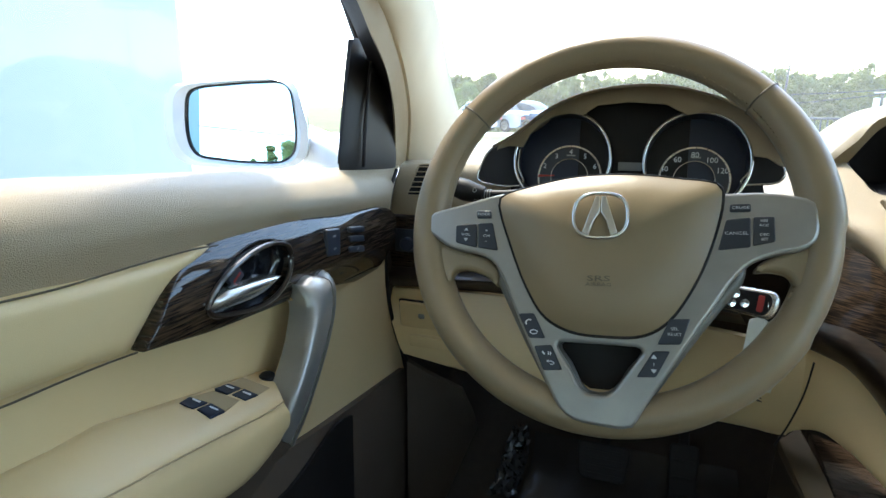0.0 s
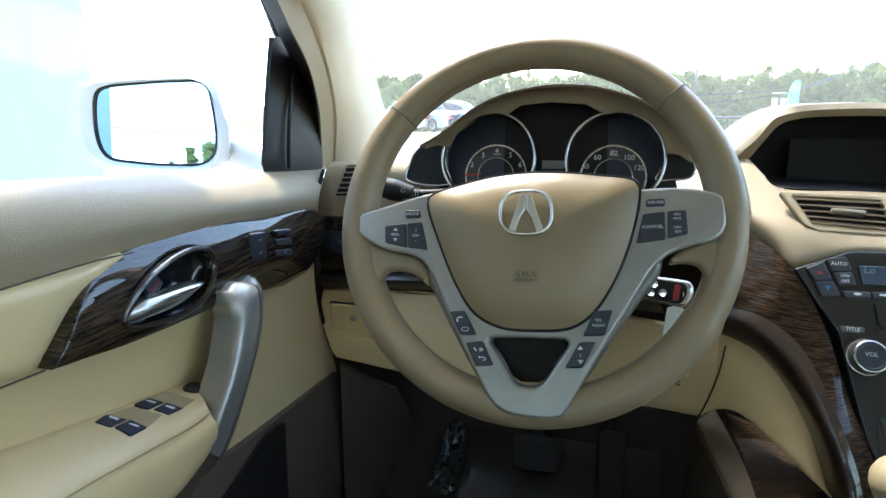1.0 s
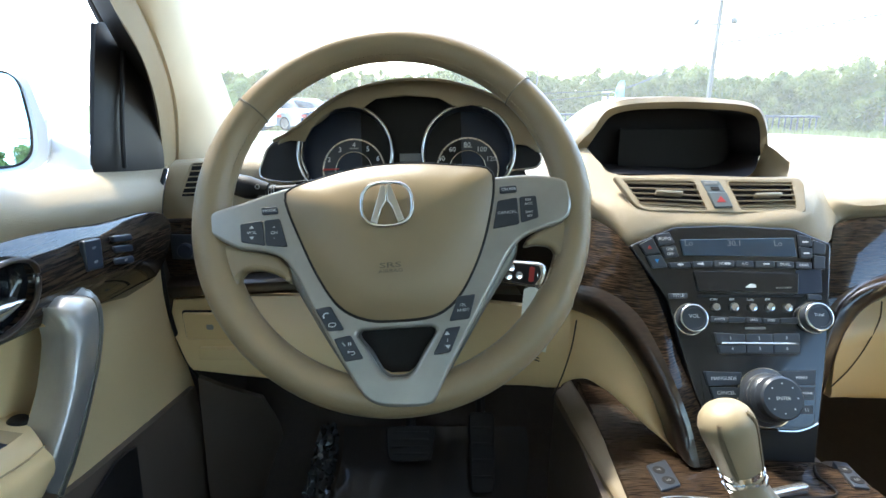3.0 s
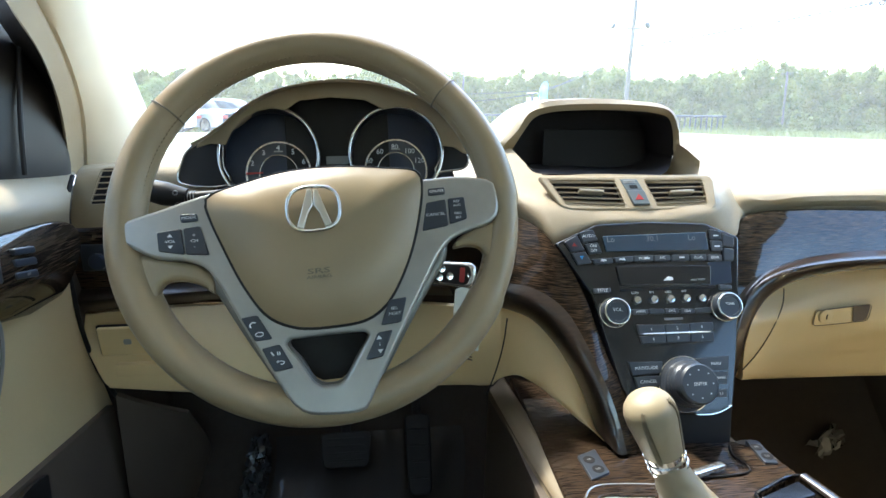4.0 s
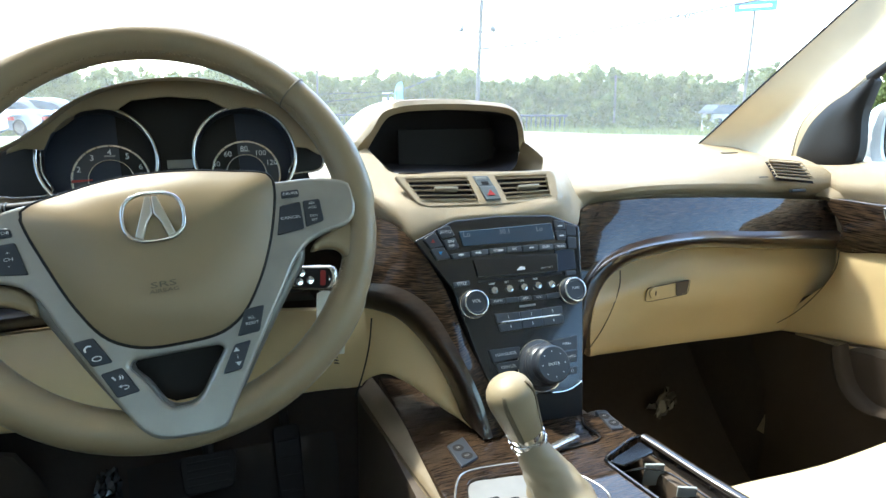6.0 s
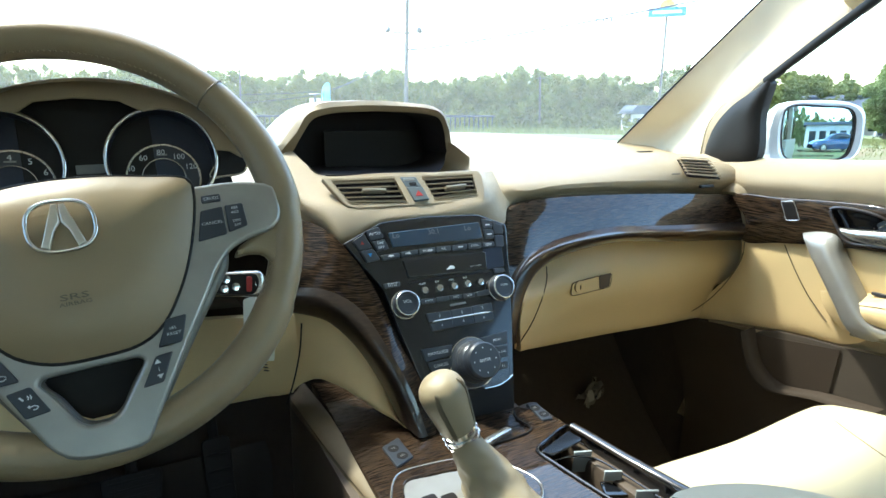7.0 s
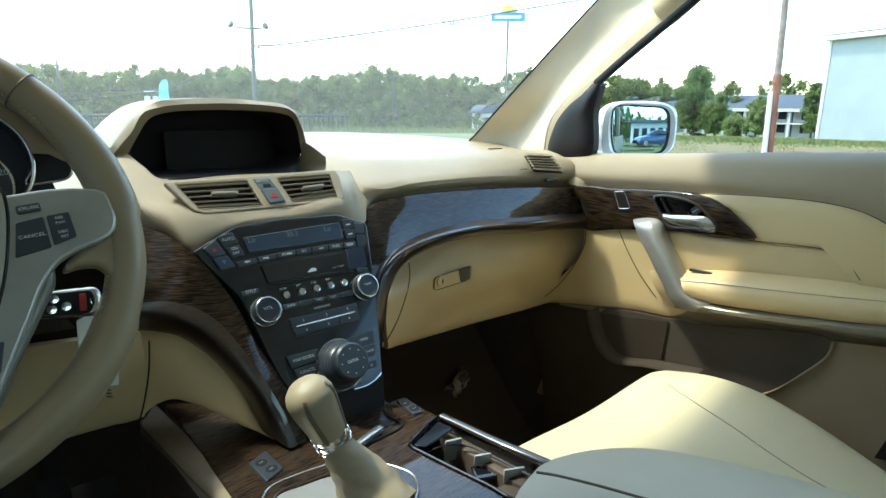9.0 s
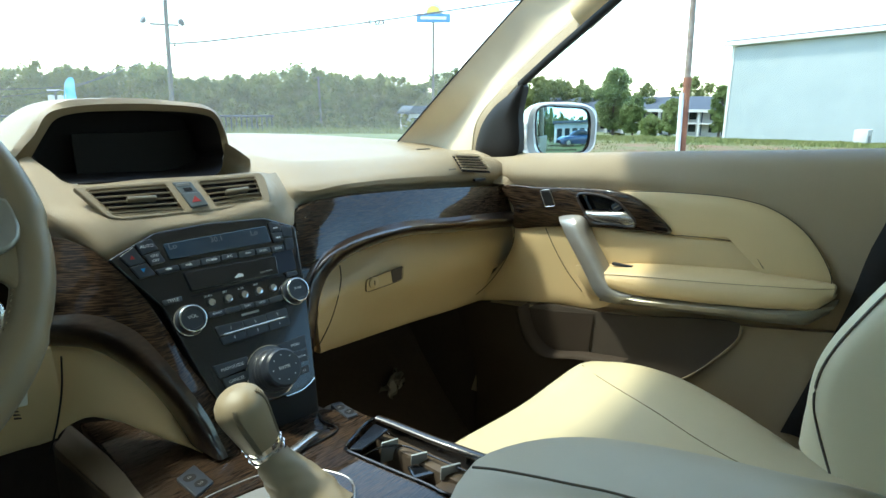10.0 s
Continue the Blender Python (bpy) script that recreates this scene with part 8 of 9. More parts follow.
def patch(r0, r1, a0, a1, nr, na, lift, wobble=0.0):
    """Ground between two ranges and bearings (degrees right of straight ahead)."""
    rows = []
    for i in range(nr):
        r = r0 * (r1 / r0) ** (i / (nr - 1))
        row = []
        for j in range(na):
            a = radians(a0 + (a1 - a0) * j / (na - 1))
            k = 1 + wobble * math.sin(7 * a + 1.3 * i) * (1 if i in (0, nr - 1) else 0)
            row.append(Vector((r * k * math.sin(a), r * k * math.cos(a), ground_z(r * k) + lift)))
        rows.append(row)
    bm, _ = grid(rows)
    return bm


rows = [[Vector((r * math.sin(2 * math.pi * j / 72), r * math.cos(2 * math.pi * j / 72), ground_z(r))) for j in range(72)] for r in (0.5, 8, 20, 25, 40, 70, 110, 170, 260, 600, 3000)]
bm, vs = grid(rows, closed_u=True)
bm.faces.new(vs[0])
tagged(part("ground", bm, GRASS, smooth=False), "rough green and straw-coloured grass field", "ground", kind="structure")
tagged(part("pavement", patch(0.05, 58, -175, 12, 20, 60, 0.02), LOT), "pale sunlit concrete car lot", "pavement", kind="structure")
tagged(part("pavement", patch(0.05, 9.5, 12, 185, 12, 50, 0.02, 0.03), LOT), "pale concrete apron beside the car", "pavement", kind="structure")
tagged(part("dirt_bank", patch(13.5, 23, 57, 110, 8, 60, 0.03, 0.05), DIRT), "bare red dirt bank with thin grass", "ground", kind="structure")


def leaf_cloud(centres, n, size, seed, flat=0.9):
    """Leaf sprays: small bent quads scattered through lumps (centre, radius), as one bmesh-free mesh."""
    rng = np.random.default_rng(seed)
    c = np.array([(p[0], p[1], p[2]) for p, r in centres])
    rad = np.array([r for p, r in centres])
    idx = rng.choice(len(c), n, p=rad ** 2 / (rad ** 2).sum())
    v = rng.normal(size=(n, 3))
    v /= np.linalg.norm(v, axis=1)[:, None]
    pos = c[idx] + v * (rad[idx] * rng.uniform(0.15, 1.35, n) ** 0.7)[:, None] * np.array((1, 1, flat))
    a = rng.normal(size=(n, 3))
    a /= np.linalg.norm(a, axis=1)[:, None]
    b = np.cross(a, rng.normal(size=(n, 3)))
    b /= np.linalg.norm(b, axis=1)[:, None]
    s = (size * rng.uniform(0.6, 1.3, n))[:, None]
    q = np.stack([pos - a * s, pos - b * s * 0.55, pos + a * s, pos + b * s * 0.55], 1).reshape(-1, 3)
    me = bpy.data.meshes.new("leaves")
    me.from_pydata(q.tolist(), [], np.arange(n * 4).reshape(n, 4).tolist())
    return me


def tree(at, height, spread, seed, label, n=1800, leaf=0.28, pine=False, mat=None):
    rng = random.Random(seed)
    t = thing("tree", at, label, "tree", "trees round the lot")
    x, y, z = at
    part("trunk", tube([(x, y, z - 0.3), (x + rng.uniform(-0.2, 0.2), y, z + height * 0.4), (x + rng.uniform(-0.3, 0.3), y, z + height * 0.9)], [height * 0.025, height * 0.017, height * 0.004], 12, 10, up=(0, 1, 0)), BARK, t)
    lumps = []
    for k in range(110):
        f = rng.uniform(0.05, 1.0)
        w = spread * (1.1 - 0.8 * f if pine else math.sin(math.pi * min(0.96, f * 0.72 + 0.2)))
        a = rng.uniform(0, 2 * math.pi)
        d = w * rng.uniform(0.1, 0.85)
        p = (x + d * math.cos(a), y + d * math.sin(a), z + height * (0.10 + 0.85 * f))
        lumps.append((p, spread * rng.uniform(0.12, 0.24)))
        if k < 8:
            part("limb", tube([(x, y, z + height * (0.1 + 0.55 * f)), p], [height * 0.008, height * 0.003], 4, 6), BARK, t)
    part("crown", leaf_cloud(lumps, n * 5, leaf * 0.5, seed), mat or LEAF, t, smooth=False)
    return t


def woods(name, a0, a1, r0, r1, count, h0, h1, seed, label, leaf=0.75, per=150):
    """A far belt of trees as one mass of leaves with trunks."""
    rng = random.Random(seed)
    lumps, trunks = [], bmesh.new()
    for k in range(count):
        a = radians(a0 + (a1 - a0) * (k + rng.uniform(-0.6, 0.6)) / count)
        r = rng.uniform(r0, r1)
        x, y, z = r * math.sin(a), r * math.cos(a), ground_z(r)
        h = 0.93 * rng.uniform(h0, h1) * (r / r0) ** 0.6 * (1 + 0.05 * math.sin(a * 23) + 0.04 * math.sin(a * 51 + 1))
        w = h * rng.uniform(0.17, 0.26)
        for i in range(9):
            f = rng.uniform(0.05, 0.92)
            ww = w * math.sin(math.pi * (0.15 + 0.8 * f)) * 0.8
            b = rng.uniform(0, 2 * math.pi)
            lumps.append(((x + ww * math.cos(b), y + ww * math.sin(b), z + h * f), w * rng.uniform(0.4, 0.62)))
        lumps.append(((x, y, z + h * 0.95), w * 0.3))
    leaves = leaf_cloud(lumps, count * per, leaf, seed, 1.1)
    # a closed dark heart in every lump, so that the mass is not see-through
    qv, qf = [v.co.to_tuple() for v in leaves.vertices], [tuple(q.vertices) for q in leaves.polygons]
    for (x, y, z), rad in lumps:
        o = len(qv)
        for i in range(5):
            for k in range(7):
                t, b = math.pi * i / 4, 2 * math.pi * k / 7
                w = rad * 0.72 * rng.uniform(0.8, 1.1)
                qv.append((x + w * math.sin(t) * math.cos(b), y + w * math.sin(t) * math.sin(b), z + w * 1.05 * math.cos(t)))
        for i in range(4):
            for k in range(7):
                qf.append((o + i * 7 + k, o + i * 7 + (k + 1) % 7, o + (i + 1) * 7 + (k + 1) % 7, o + (i + 1) * 7 + k))
    me = bpy.data.meshes.new(name)
    me.from_pydata(qv, [], qf)
    bpy.data.meshes.remove(leaves)
    ob = part(name, me, LEAF_FAR, None, smooth=False)
    return tagged(ob, label, "woods", kind="stuff")


woods("woods", -26, 62, 118, 150, 300, 10.6, 12.8, 11, "dense green mixed woods behind the field", 0.27, 1500)
woods("woods", -26, 62, 150, 166, 120, 9.8, 11.2, 14, "deeper green woods behind the first trees", 0.4, 500)
woods("woods", 60, 125, 120, 150, 60, 9.5, 12.5, 12, "low green tree line behind the buildings", 0.34, 700)
woods("woods", 125, 184, 70, 110, 70, 8.8, 10.6, 13, "green trees behind the car lot", 0.30, 900)
woods("woods", 186, 235, 70, 110, 40, 4.5, 5.5, 17, "low green trees behind the wall", 0.30, 500)
# scrub in front of the woods
woods("scrub", 8, 60, 92, 112, 46, 2.2, 4.4, 15, "bushy scrub along the field edge", 0.4, 90)
woods("scrub", -24, 8, 96, 110, 18, 2.0, 3.4, 16, "bushy scrub along the field edge", 0.4, 90)


def weeds(a0, a1, r0, r1, n, h, seed, label):
    rng = np.random.default_rng(seed)
    a, r = np.radians(rng.uniform(a0, a1, n)), r0 + (r1 - r0) * rng.uniform(0, 1, n)
    x, y = r * np.sin(a), r * np.cos(a)
    z = np.where(r < 25, 0, -0.04 * (np.minimum(r, 170) - 25))
    hh = h * rng.uniform(0.3, 1.2, n) * (0.75 + 0.35 * np.sin(a * 47) * np.sin(r * 0.7))
    t = rng.uniform(0, 2 * np.pi, n)
    w = (0.010 + 0.022 * rng.uniform(0, 1, n)) * np.maximum(1.0, r / 30)
    lean = rng.normal(0, 0.25, (n, 2)) * hh[:, None]
    p0 = np.stack([x - w * np.cos(t), y - w * np.sin(t), z], 1)
    p1 = np.stack([x + w * np.cos(t), y + w * np.sin(t), z], 1)
    p2 = np.stack([x + lean[:, 0], y + lean[:, 1], z + hh], 1)
    me = bpy.data.meshes.new("weeds")
    me.from_pydata(np.stack([p0, p1, p2], 1).reshape(-1, 3).tolist(), [], np.arange(n * 3).reshape(n, 3).tolist())
    ob = part("tall_grass", me, WEED, None, smooth=False)
    return tagged(ob, label, "grass", kind="stuff")


WEED = material("tall_grass_blades", (0.14, 0.165, 0.04), 0.8, second=(0.19, 0.175, 0.06), scale=0.5)
weeds(46, 92, 24, 62, 80000, 0.16, 21, "tall green grass along the bank")
weeds(20, 55, 60, 100, 9000, 0.9, 22, "tall yellow-green field grass")
weeds(57, 106, 11, 27, 16000, 0.10, 23, "short dry grass on the dirt")


# single trees near the buildings
def stand(px_base, h, w, seed, label, **kw):
    tree((px_base[0], px_base[1], ground_z(math.hypot(px_base[0], px_base[1]))), h, w, seed, label, **kw)


stand(((70.33, 33.768, -0.801),)[0], 8.3, 3.0, 31, "tall dark pine-like tree by the motel", n=5200, leaf=0.30)
stand(((67.674, 29.966, -0.926),)[0], 4.8, 1.8, 36, "bushy green tree by the motel", n=2400, leaf=0.25)
stand(((65.486, 24.757, -0.987),)[0], 4.2, 1.6, 32, "small bright green tree before the motel", n=2400, leaf=0.22)
stand(((66.577, 27.421, -1.216),)[0], 2.4, 1.6, 33, "low green shrub before the motel", n=1500, leaf=0.2)
stand(((67.067, 20.089, -1.004),)[0], 5.6, 1.4, 34, "slim green tree beside the metal building", n=2200, leaf=0.22)
stand(((-25.306, 75.864, -0.223),)[0], 6.6, 2.6, 35, "round green tree beyond the car lot", n=2600, leaf=0.3)


for az, h, w, sd in ((179.2, 11.9, 2.2, 41), (180.8, 11.5, 2.1, 42), (182.3, 10.8, 1.7, 43), (184.0, 9.3, 0.9, 44)):
    stand((70 * math.sin(radians(az)), 70 * math.cos(radians(az))), h, w, sd, "leafy green tree behind the car lot", n=2600, leaf=0.3)


# metal building
def metal_building():
    b = thing("metal_building", ((47.649, 13.913, -0.6),)[0], "long pale blue-green metal building with ribbed siding", "building")
    c = ((47.649, 13.913, -0.6), (43.786, 3.618, -0.6))
    a, e = Vector(c[0]), Vector(c[1])
    run = (e - a).normalized()
    e = a + run * 42
    side = Vector((run.y, -run.x, 0))
    if side.dot(a) < 0:
        side = -side
    h = (a.xy.length * 0.0915) + 2.05
    m = Matrix.Translation(a) @ Matrix((run, side, Vector((0, 0, 1)))).transposed().to_4x4()
    part("wall", box(0, 0, -1.0, 42, 14, h, m=m), SIDING, b, "ribbed pale metal siding", smooth=False)
    for k in range(138):
        part("rib", box(0.2 + k * 0.3, -0.004, -1.0, 0.25 + k * 0.3, 0.0, h - 0.3, m=m), SIDING, b, smooth=False)
    part("eaves", box(-0.5, -0.5, h - 0.28, 42.5, 0.1, h + 0.02, 0.03, m), PALE_POST, b, "pale metal eaves and gutter")
    part("gable_edge", box(-0.35, 0, h - 0.25, 0.0, 14, h + 0.1, 0.03, m), PALE_POST, b)
    part("corner_trim", box(-0.06, -0.07, -1.0, 0.16, 0.1, h - 0.2, 0.01, m), PALE_POST, b)
    part("roof", box(-0.4, -0.4, h + 0.03, 42.4, 14.2, h + 0.12, m=m), SLATE, b, "flat grey metal roof", smooth=False)
    ac = thing("air_unit", a + run * 6, "pale grey air conditioning unit beside the metal building", "air conditioner")
    q = ((37.617, 4.137, -0.3),)[0]
    part("cabinet", box(-0.9, -0.3, -0.4, 0.9, 0.3, 0.55, 0.03, Matrix.Translation(q)), PALE_POST, ac)
    part("grille", box(-0.5, -0.33, -0.2, 0.1, -0.3, 0.25, 0.02, Matrix.Translation(q)), GREY_INK, ac)


metal_building()


def motel():
    o = ((105.436, 31.325, -2.271), (111.914, 75.433, -3.274))
    a, e = Vector(o[1]), Vector(o[0])
    a.z = e.z = ground_z(110)
    run = (e - a).normalized()
    L = (e - a).length
    side = Vector((run.y, -run.x, 0))
    if side.dot(a) < 0:
        side = -side
    m = Matrix.Translation(a) @ Matrix((run, side, Vector((0, 0, 1)))).transposed().to_4x4()
    b = thing("motel", a, "two-storey white motel with slate roof and columned balconies", "building")
    part("wall", box(0, 2.0, 0, L, 12, 4.5, m=m), STUCCO, b, smooth=False)
    bm = bmesh.new()
    v = [bm.verts.new(m @ Vector(p)) for p in ((-1, -1.0, 4.6), (L + 1, -1.0, 4.6), (L + 1, 13, 4.6), (-1, 13, 4.6), (1.5, 6, 6.9), (L - 1.5, 6, 6.9))]
    for f in ((0, 1, 5, 4), (1, 2, 5), (2, 3, 4, 5), (3, 0, 4), (0, 3, 2, 1)):
        bm.faces.new([v[i] for i in f])
    part("roof", bm, SLATE, b, "blue-grey slate roof", smooth=False)
    part("fascia", box(-1, -1.0, 4.1, L + 1, -0.8, 4.6, m=m), STUCCO, b, smooth=False)
    part("balcony", box(0, -0.6, 2.1, L, 2, 2.35, m=m), STUCCO, b, smooth=False)
    n = int(L / 3.6)
    for k in range(n + 1):
        part("column", box(k * L / n - 0.2, -0.6, 0, k * L / n + 0.2, -0.2, 4.1, m=m), STUCCO, b, smooth=False)
        for z in (0.2, 2.35):
            if k < n:
                part("window", box(k * L / n + 0.7, 1.9, z + 0.5, k * L / n + 2.0, 1.99, z + 1.8, m=m), DARK_GLASS, b, smooth=False)
                part("door", box(k * L / n + 2.3, 1.9, z - 0.1, k * L / n + 3.1, 1.99, z + 1.9, m=m), SLATE, b, smooth=False)
    # small house further along
    q = Vector(((76.044, 72.385, -1.839),)[0])
    q.z = ground_z(105)
    h = thing("house", q, "pale house with a grey roof at the wood's edge", "building")
    hm = Matrix.Translation(q) @ pose(0, 0, 0, 0, 0, -25)
    part("wall", box(-2.4, 0, 0, 3.2, 5, 3.4, m=hm), STUCCO, h, smooth=False)
    part("roof", plate([[(-3.1, 3.3), (3.9, 3.3), (2.6, 4.7), (-1.8, 4.7)]], 6.0, 0.05, hm @ pose(0, 5.5, 0, 90)), SLATE, h, "grey hipped roof", smooth=False)
    for k in range(3):
        part("window", box(-1.9 + k * 1.7, -0.05, 1.4, -1.0 + k * 1.7, 0.0, 2.6, m=hm), DARK_GLASS, h, smooth=False)


motel()


def poles():
    # utility pole with lamps
    b = Vector(((18.756, 42.014, 0.735),)[0])
    t = Vector(((18.655, 41.118, 10.084),)[0])
    b = b + (b - t) * 0.2
    u = thing("utility_pole", b, "weathered wooden utility pole with floodlights", "utility pole")
    part("post", tube([b, t], [0.17, 0.13], 8, 12, up=(0, 1, 0)), POLE, u)
    right = Vector((0.92, -0.38, 0))
    at = Vector(((18.572, 41.546, 6.501),)[0])
    part("crossarm", tube([at - right * 0.9, at + right * 0.9], 0.07, 4, 8), POLE, u)
    for s, nm in ((-1.1, "floodlight"), (0.9, "floodlight")):
        part(nm, lathe([(0.06, 0), (0.24, 0.15), (0.26, 0.3), (0.0001, 0.32)], 16, Matrix.Translation(at + right * s + Vector((0, 0, 0.1))) @ pose(0, 0, 0, 0, 60 * (1 if s > 0 else -1), 0)), LAMP_GREY, u, "grey floodlight")
    part("small_lamp", lathe([(0.05, 0), (0.14, 0.08), (0.0001, 0.2)], 12, Matrix.Translation(Vector(((19.111, 41.453, 5.133),)[0]))), LAMP_GREY, u)
    # thin far poles
    for q in (((56.953, 76.063, 0.724), (56.718, 76.103, 5.784)), ((15.453, 98.8, 1.33), (15.802, 98.56, 7.262)), ((-21.424, 82.222, -0.709), (-21.356, 82.252, 2.501))):
        p = thing("utility_pole", q[0], "thin grey far utility pole", "utility pole", "far utility poles")
        part("post", tube([Vector(q[0]) - Vector((0, 0, 2)), q[1]], 0.13, 6, 8, up=(0, 1, 0)), POLE, p)
        part("crossarm", tube([Vector(q[1]) + Vector((-0.8, 0.2, -0.3)), Vector(q[1]) + Vector((0.8, -0.2, -0.3))], 0.06, 3, 6), POLE, p)
    q = ((18.568, 67.494, 0.46), (18.816, 67.417, 2.504), (18.161, 67.594, 2.597), (19.502, 67.22, 2.626))
    p = thing("utility_pole", q[0], "far pole with pale transformers", "utility pole")
    part("post", tube([Vector(q[0]) - Vector((0, 0, 1.5)), q[1]], 0.12, 6, 8, up=(0, 1, 0)), POLE, p)
    part("crossarm", tube([q[2], q[3]], 0.07, 3, 6), PALE_POST, p)
    for k in (-0.4, 0.4):
        part("transformer", lathe([(0.28, -0.5), (0.28, 0.3), (0.0001, 0.35)], 14, Matrix.Translation(Vector(q[1]) + Vector((k, 0, -0.7)))), PALE_POST, p)
    # overhead wires
    w = thing("overhead_wire", ((18.885, 41.756, 5.353),)[0], "thin dark overhead wire with a coil", "wire", "overhead wires")
    wp = ((18.885, 41.756, 5.353), (20.612, 42.034, 5.548), (26.904, 41.815, 6.669), (35.746, 39.881, 8.344), (42.324, 37.268, 9.731), (48.853, 33.461, 11.13), (59.483, 25.858, 13.663))
    part("line", tube(wp, 0.07, 60, 6), WIRE, w)
    cl = Vector(((35.867, 39.512, 8.28),)[0])
    for dx, r in ((-0.25, 0.28), (0.25, 0.22)):
        part("coil", ring(r, 0.05, Matrix.Translation(cl + right * dx) @ facing((0, 0, 0), (-0.7, -0.7, 0.1)) @ Matrix.Diagonal((1.6, 0.8, 1, 1)), 24, 6), WIRE, w)
    for a, c, e in ((((10.443, 69.216, 1.444), (18.816, 67.417, 2.504), (19.368, 43.727, 5.477))), (((10.587, 69.184, 2.426), (18.859, 67.397, 2.878), (19.667, 43.65, 4.846)))):
        v = thing("overhead_wire", a, "thin pale overhead wire", "wire", "overhead wires")
        part("line", tube([a, c, e], 0.04, 30, 6), WIRE, v)
    v = thing("overhead_wire", (-6, -24, 4.7), "thin overhead wire behind the car lot", "wire", "overhead wires")
    part("line", tube([(-8, -24, 4.75), (2, -25, 4.3), (16, -26, 4.4)], 0.02, 30, 6), WIRE, v)
    # pole and pipe by the dirt bank
    pb, pt = Vector(((16.208, 5.711, -0.213),)[0]), Vector(((15.942, 5.741, 4.426),)[0])
    g = thing("steel_pole", pb, "pale weathered pole with a rusty lower part", "pole")
    mid_ = pb.lerp(pt, 0.45)
    part("upper_post", tube([mid_, pt], [0.085, 0.07], 6, 12, up=(0, 1, 0)), POST_BROWN, g)
    part("lower_post", tube([pb + Vector((0, 0, -0.6)), mid_], [0.10, 0.09], 6, 12, up=(0, 1, 0)), RUST, g, "rusty red lower pole")
    part("collar", tube([mid_ + Vector((0, 0, -0.05)), mid_ + Vector((0, 0, 0.15))], 0.105, 4, 12, up=(0, 1, 0)), RUST, g)
    pp = ((15.987, 5.737, -0.2), (16.021, 5.803, 1.636))
    part("conduit", tube([Vector(pp[0]) + Vector((0, 0, -0.6)), pp[1]], 0.06, 6, 10, up=(0, 1, 0)), SIGN_WHITE, g, "white conduit pipe")


poles()


def roadside_sign():
    t = Vector(((72.949, 67.032, 15.058),)[0])
    b = Vector(((73.565, 67.658, -2.894),)[0])
    s = thing("roadside_sign", b, "tall blue roadside sign with a yellow half sun", "sign")
    n = (-t.x, -t.y, 0)
    m = facing(t, n)
    part("post", tube([b - Vector((0, 0, 2)), t - Vector((0, 0, 0.6))], 0.20, 6, 12, up=(0, 1, 0)), POLE, s)
    part("panel", plate([rect(-2.7, -0.65, 2.7, 0.65, 0.1)], 0.4, 0.05, m), SIGN_BLUE, s, "blue sign panel")
    part("lettering", plate([rect(-2.05, -0.22, 2.05, 0.22, 0.12)], 0.04, 0.01, m @ pose(0, 0, 0.4)), SIGN_WHITE, s, "white bar of lettering")
    arc = [(1.5 * math.cos(a), 0.68 + 1.55 * math.sin(a)) for a in [math.pi * k / 24 for k in range(25)]]
    part("sun_disc", plate([arc], 0.38, 0.05, m), SIGN_WHITE, s)
    part("sun_shape", plate([[(x * 0.72, 0.70 + (y - 0.68) * 0.72) for x, y in arc]], 0.06, 0.01, m @ pose(0, 0, 0.38)), SIGN_YELLOW, s, "yellow half sun")
    # feather banner
    q = ((17.745, 59.413, 1.275), (18.016, 59.306, 2.958))
    f = thing("feather_banner", q[0], "blue feather banner on a thin pole", "banner")
    fm = facing(q[0], (-q[0][0], -q[0][1], 0))
    part("cloth", plate([spline([(-0.45, -0.6, 0), (-0.45, 1.2, 0), (-0.3, 1.9, 0), (0.1, 2.3, 0), (0.35, 2.2, 0), (0.38, 1.2, 0), (0.3, -0.6, 0)], 40, True)], 0.02, 0.004, fm), material("banner_cloth", (0.10, 0.45, 0.62), 0.7, second=(0.3, 0.6, 0.7), scale=1.2), f, "blue and white cloth")
    part("banner_pole", tube([Vector(q[0]) + Vector((-0.4, 0, -2.5)), Vector(q[0]) + Vector((-0.4, 0, 1.6))], 0.03, 6, 8), PALE_POST, f)


roadside_sign()


def guard_fence():
    f = thing("low_fence", ((42.862, 73.396, -0.77),)[0], "long low dark railing at the edge of the field", "fence")
    a, e = Vector(((8.229, 87.601, -0.094),)[0]), Vector(((47.353, 74.185, -0.135),)[0])
    part("rail", tube([a, e], 0.16, 20, 8), WIRE, f)
    n = 60
    for k in range(n):
        p = a.lerp(e, (k + 0.5) / n)
        part("post", box(-0.07, -0.06, -3.5, 0.07, 0.06, 0.0, m=Matrix.Translation(p)), WIRE, f, smooth=False)


guard_fence()


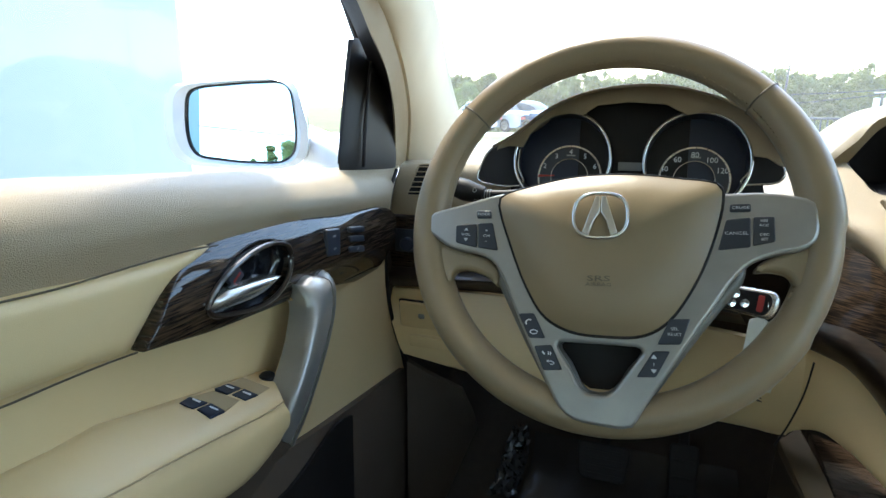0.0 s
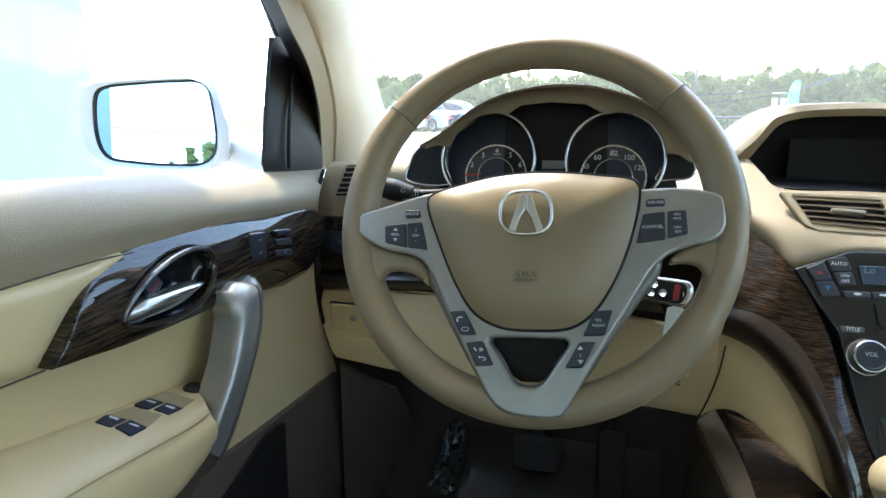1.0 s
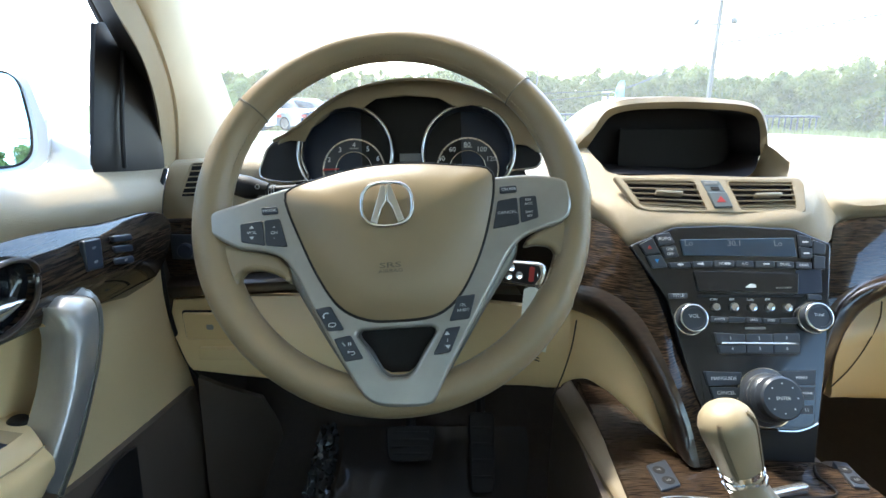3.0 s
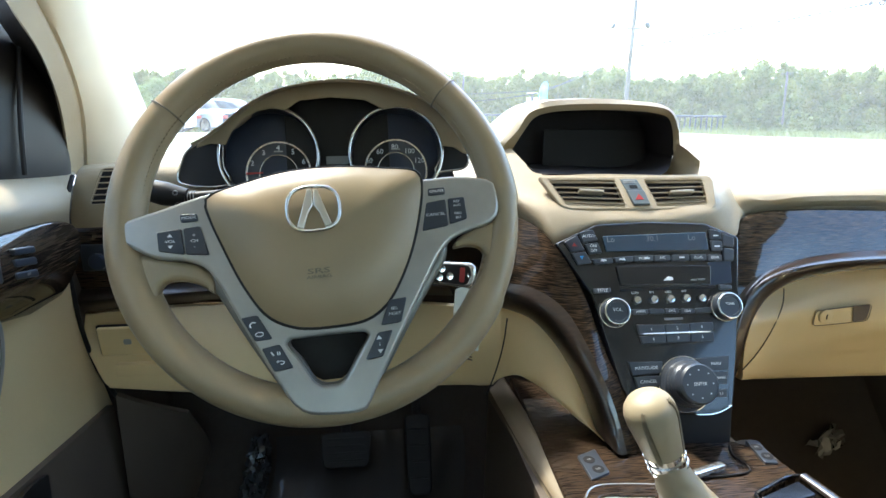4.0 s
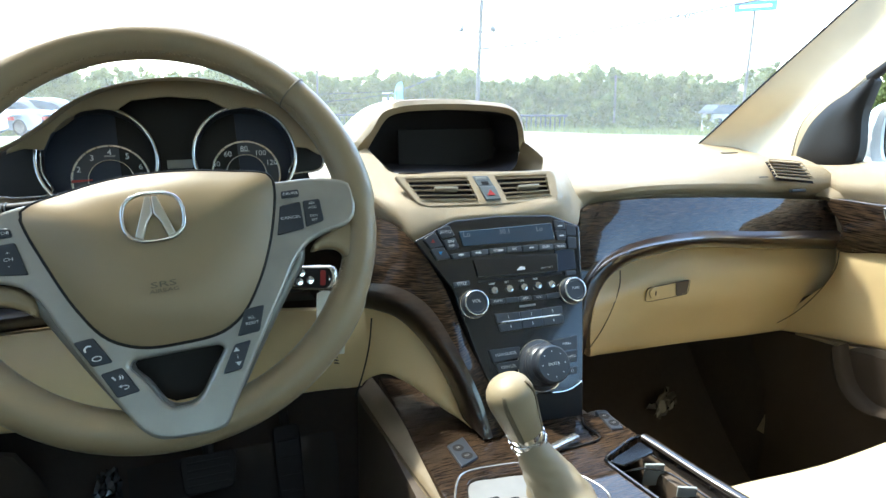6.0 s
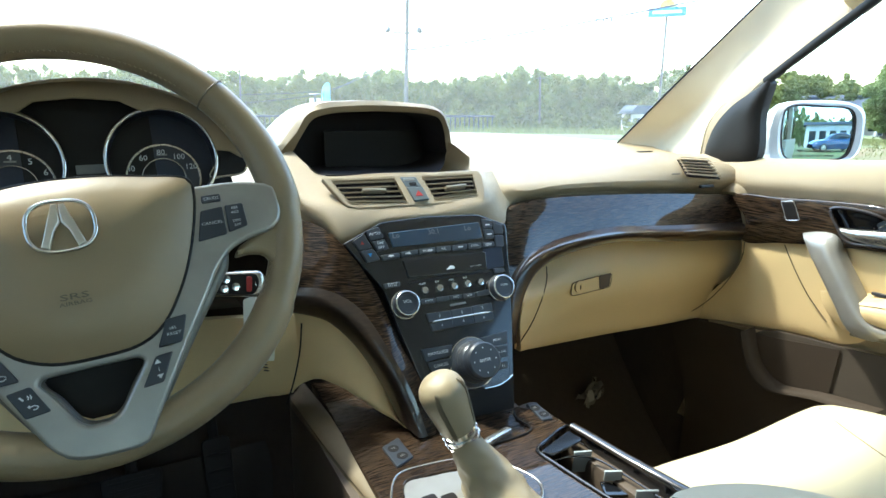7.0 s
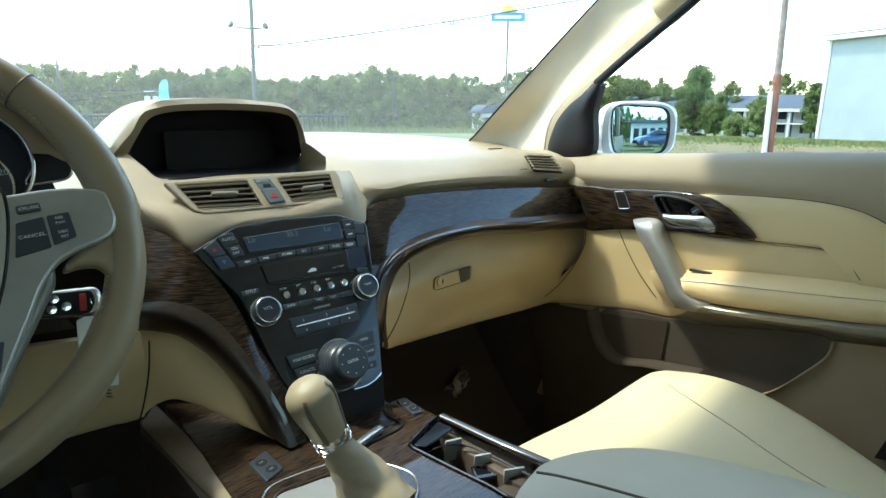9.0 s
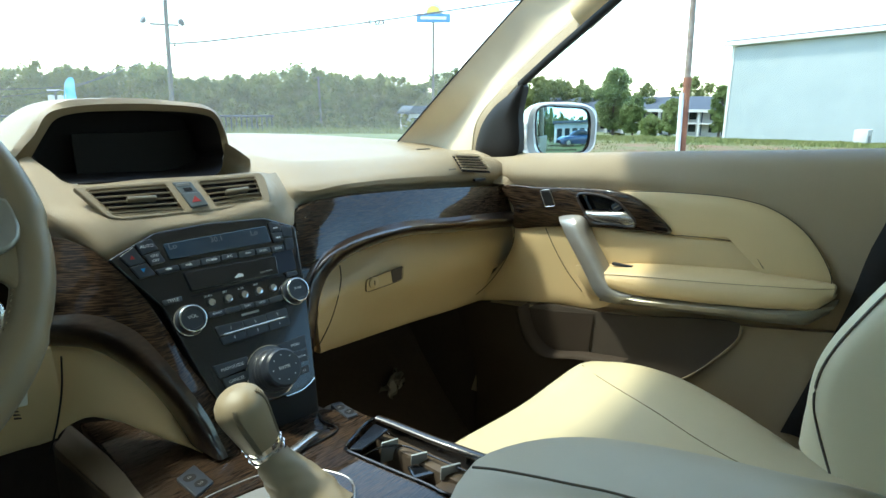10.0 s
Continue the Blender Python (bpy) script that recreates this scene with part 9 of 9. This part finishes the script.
def parked_car(at, turn, paint, label):
    c = thing("parked_car", at, label, "car", "cars parked on the lot")
    m = Matrix.Translation(at) @ pose(0, 0, 0, 0, 0, turn)
    def sec(y, w, z0, z1, top=None):
        return [m @ Vector(p) for p in ((-w, y, z0), (-w * 1.02, y, (z0 + z1) / 2), (-w * 0.93, y, z1), (0, y, z1 + 0.05), (w * 0.93, y, z1), (w * 1.02, y, (z0 + z1) / 2), (w, y, z0))]
    part("body", sheet([sec(-2.25, 0.75, 0.35, 0.75), sec(-2.1, 0.85, 0.25, 0.92), sec(-1.2, 0.9, 0.22, 0.95), sec(0.3, 0.9, 0.22, 0.92), sec(1.2, 0.88, 0.22, 0.86), sec(2.0, 0.82, 0.25, 0.74), sec(2.25, 0.7, 0.35, 0.55)], 20, 24, None), paint, c)
    part("cabin_glass", sheet([sec(-1.75, 0.7, 0.9, 0.93), sec(-1.0, 0.66, 0.9, 1.33), sec(0.0, 0.66, 0.9, 1.38), sec(0.9, 0.72, 0.88, 0.92)], 16, 14, None), DARK_GLASS, c, "dark tinted glass")
    part("roof", sheet([[m @ Vector((-0.6, -0.95, 1.37)), m @ Vector((0, -0.95, 1.42)), m @ Vector((0.6, -0.95, 1.37))], [m @ Vector((-0.6, 0.1, 1.40)), m @ Vector((0, 0.1, 1.46)), m @ Vector((0.6, 0.1, 1.40))]], 8, 6, (0, 0, -0.03)), paint, c)
    for x in (-0.82, 0.82):
        for y in (-1.35, 1.35):
            wh = part("wheel", lathe([(0.0001, -0.1), (0.30, -0.1), (0.33, -0.05), (0.33, 0.05), (0.30, 0.1), (0.0001, 0.1)], 24, m @ pose(x, y, 0.33, 0, 90, 0)), TYRE, c)
            part("rim", lathe([(0.22, -0.11), (0.0001, -0.115), (0.0001, 0.115), (0.22, 0.11)], 16, m @ pose(x, y, 0.33, 0, 90, 0)), STEEL, wh)
    for x in (-0.6, 0.6):
        part("tail_light", box(x - 0.15, -2.27, 0.6, x + 0.15, -2.18, 0.74, 0.02, m), RED_INK, c)
    return c


for q, a, paint, lab in ((((-6.406, 23.516, 0),)[0], 60, CAR_GREY, "grey car parked across the sunny lot"), (((-7.58, 24.316, 0),)[0], 60, CAR_WHITE, "white car parked across the sunny lot"), (((-5.809, 24.499, 0),)[0], 62, CAR_BLUE, "blue car parked across the sunny lot")):
    k = 30 / math.hypot(q[0], q[1])
    parked_car((q[0] * k, q[1] * k, 0.02), a, paint, lab)
parked_car((4.2, -19, 0.02), 72, CAR_BLUE, "dark blue coupe parked on the lot behind")

# wall of the building beside the driver
wl = part("building_wall", box(-4.6, -24.0, 0.0, -4.2, 4.43, 7.0, 0.02), SIDING_LEFT)
tagged(wl, "pale painted wall of a tall building in shade", "building", kind="structure")
# white office behind the lot, seen in the mirror
of = thing("office", (2, -45, 0), "low white office building behind the lot", "building")
part("wall", box(2, -50, -1.2, 12, -42, 3.2), STUCCO, of, smooth=False)
part("roof", box(1.5, -50.5, 3.2, 12.5, -41.5, 3.7, 0.05), SLATE, of)
for k in range(5):
    part("window", box(2.6 + k * 1.9, -41.98, 0.2, 3.8 + k * 1.9, -41.9, 2.2), DARK_GLASS, of, smooth=False)
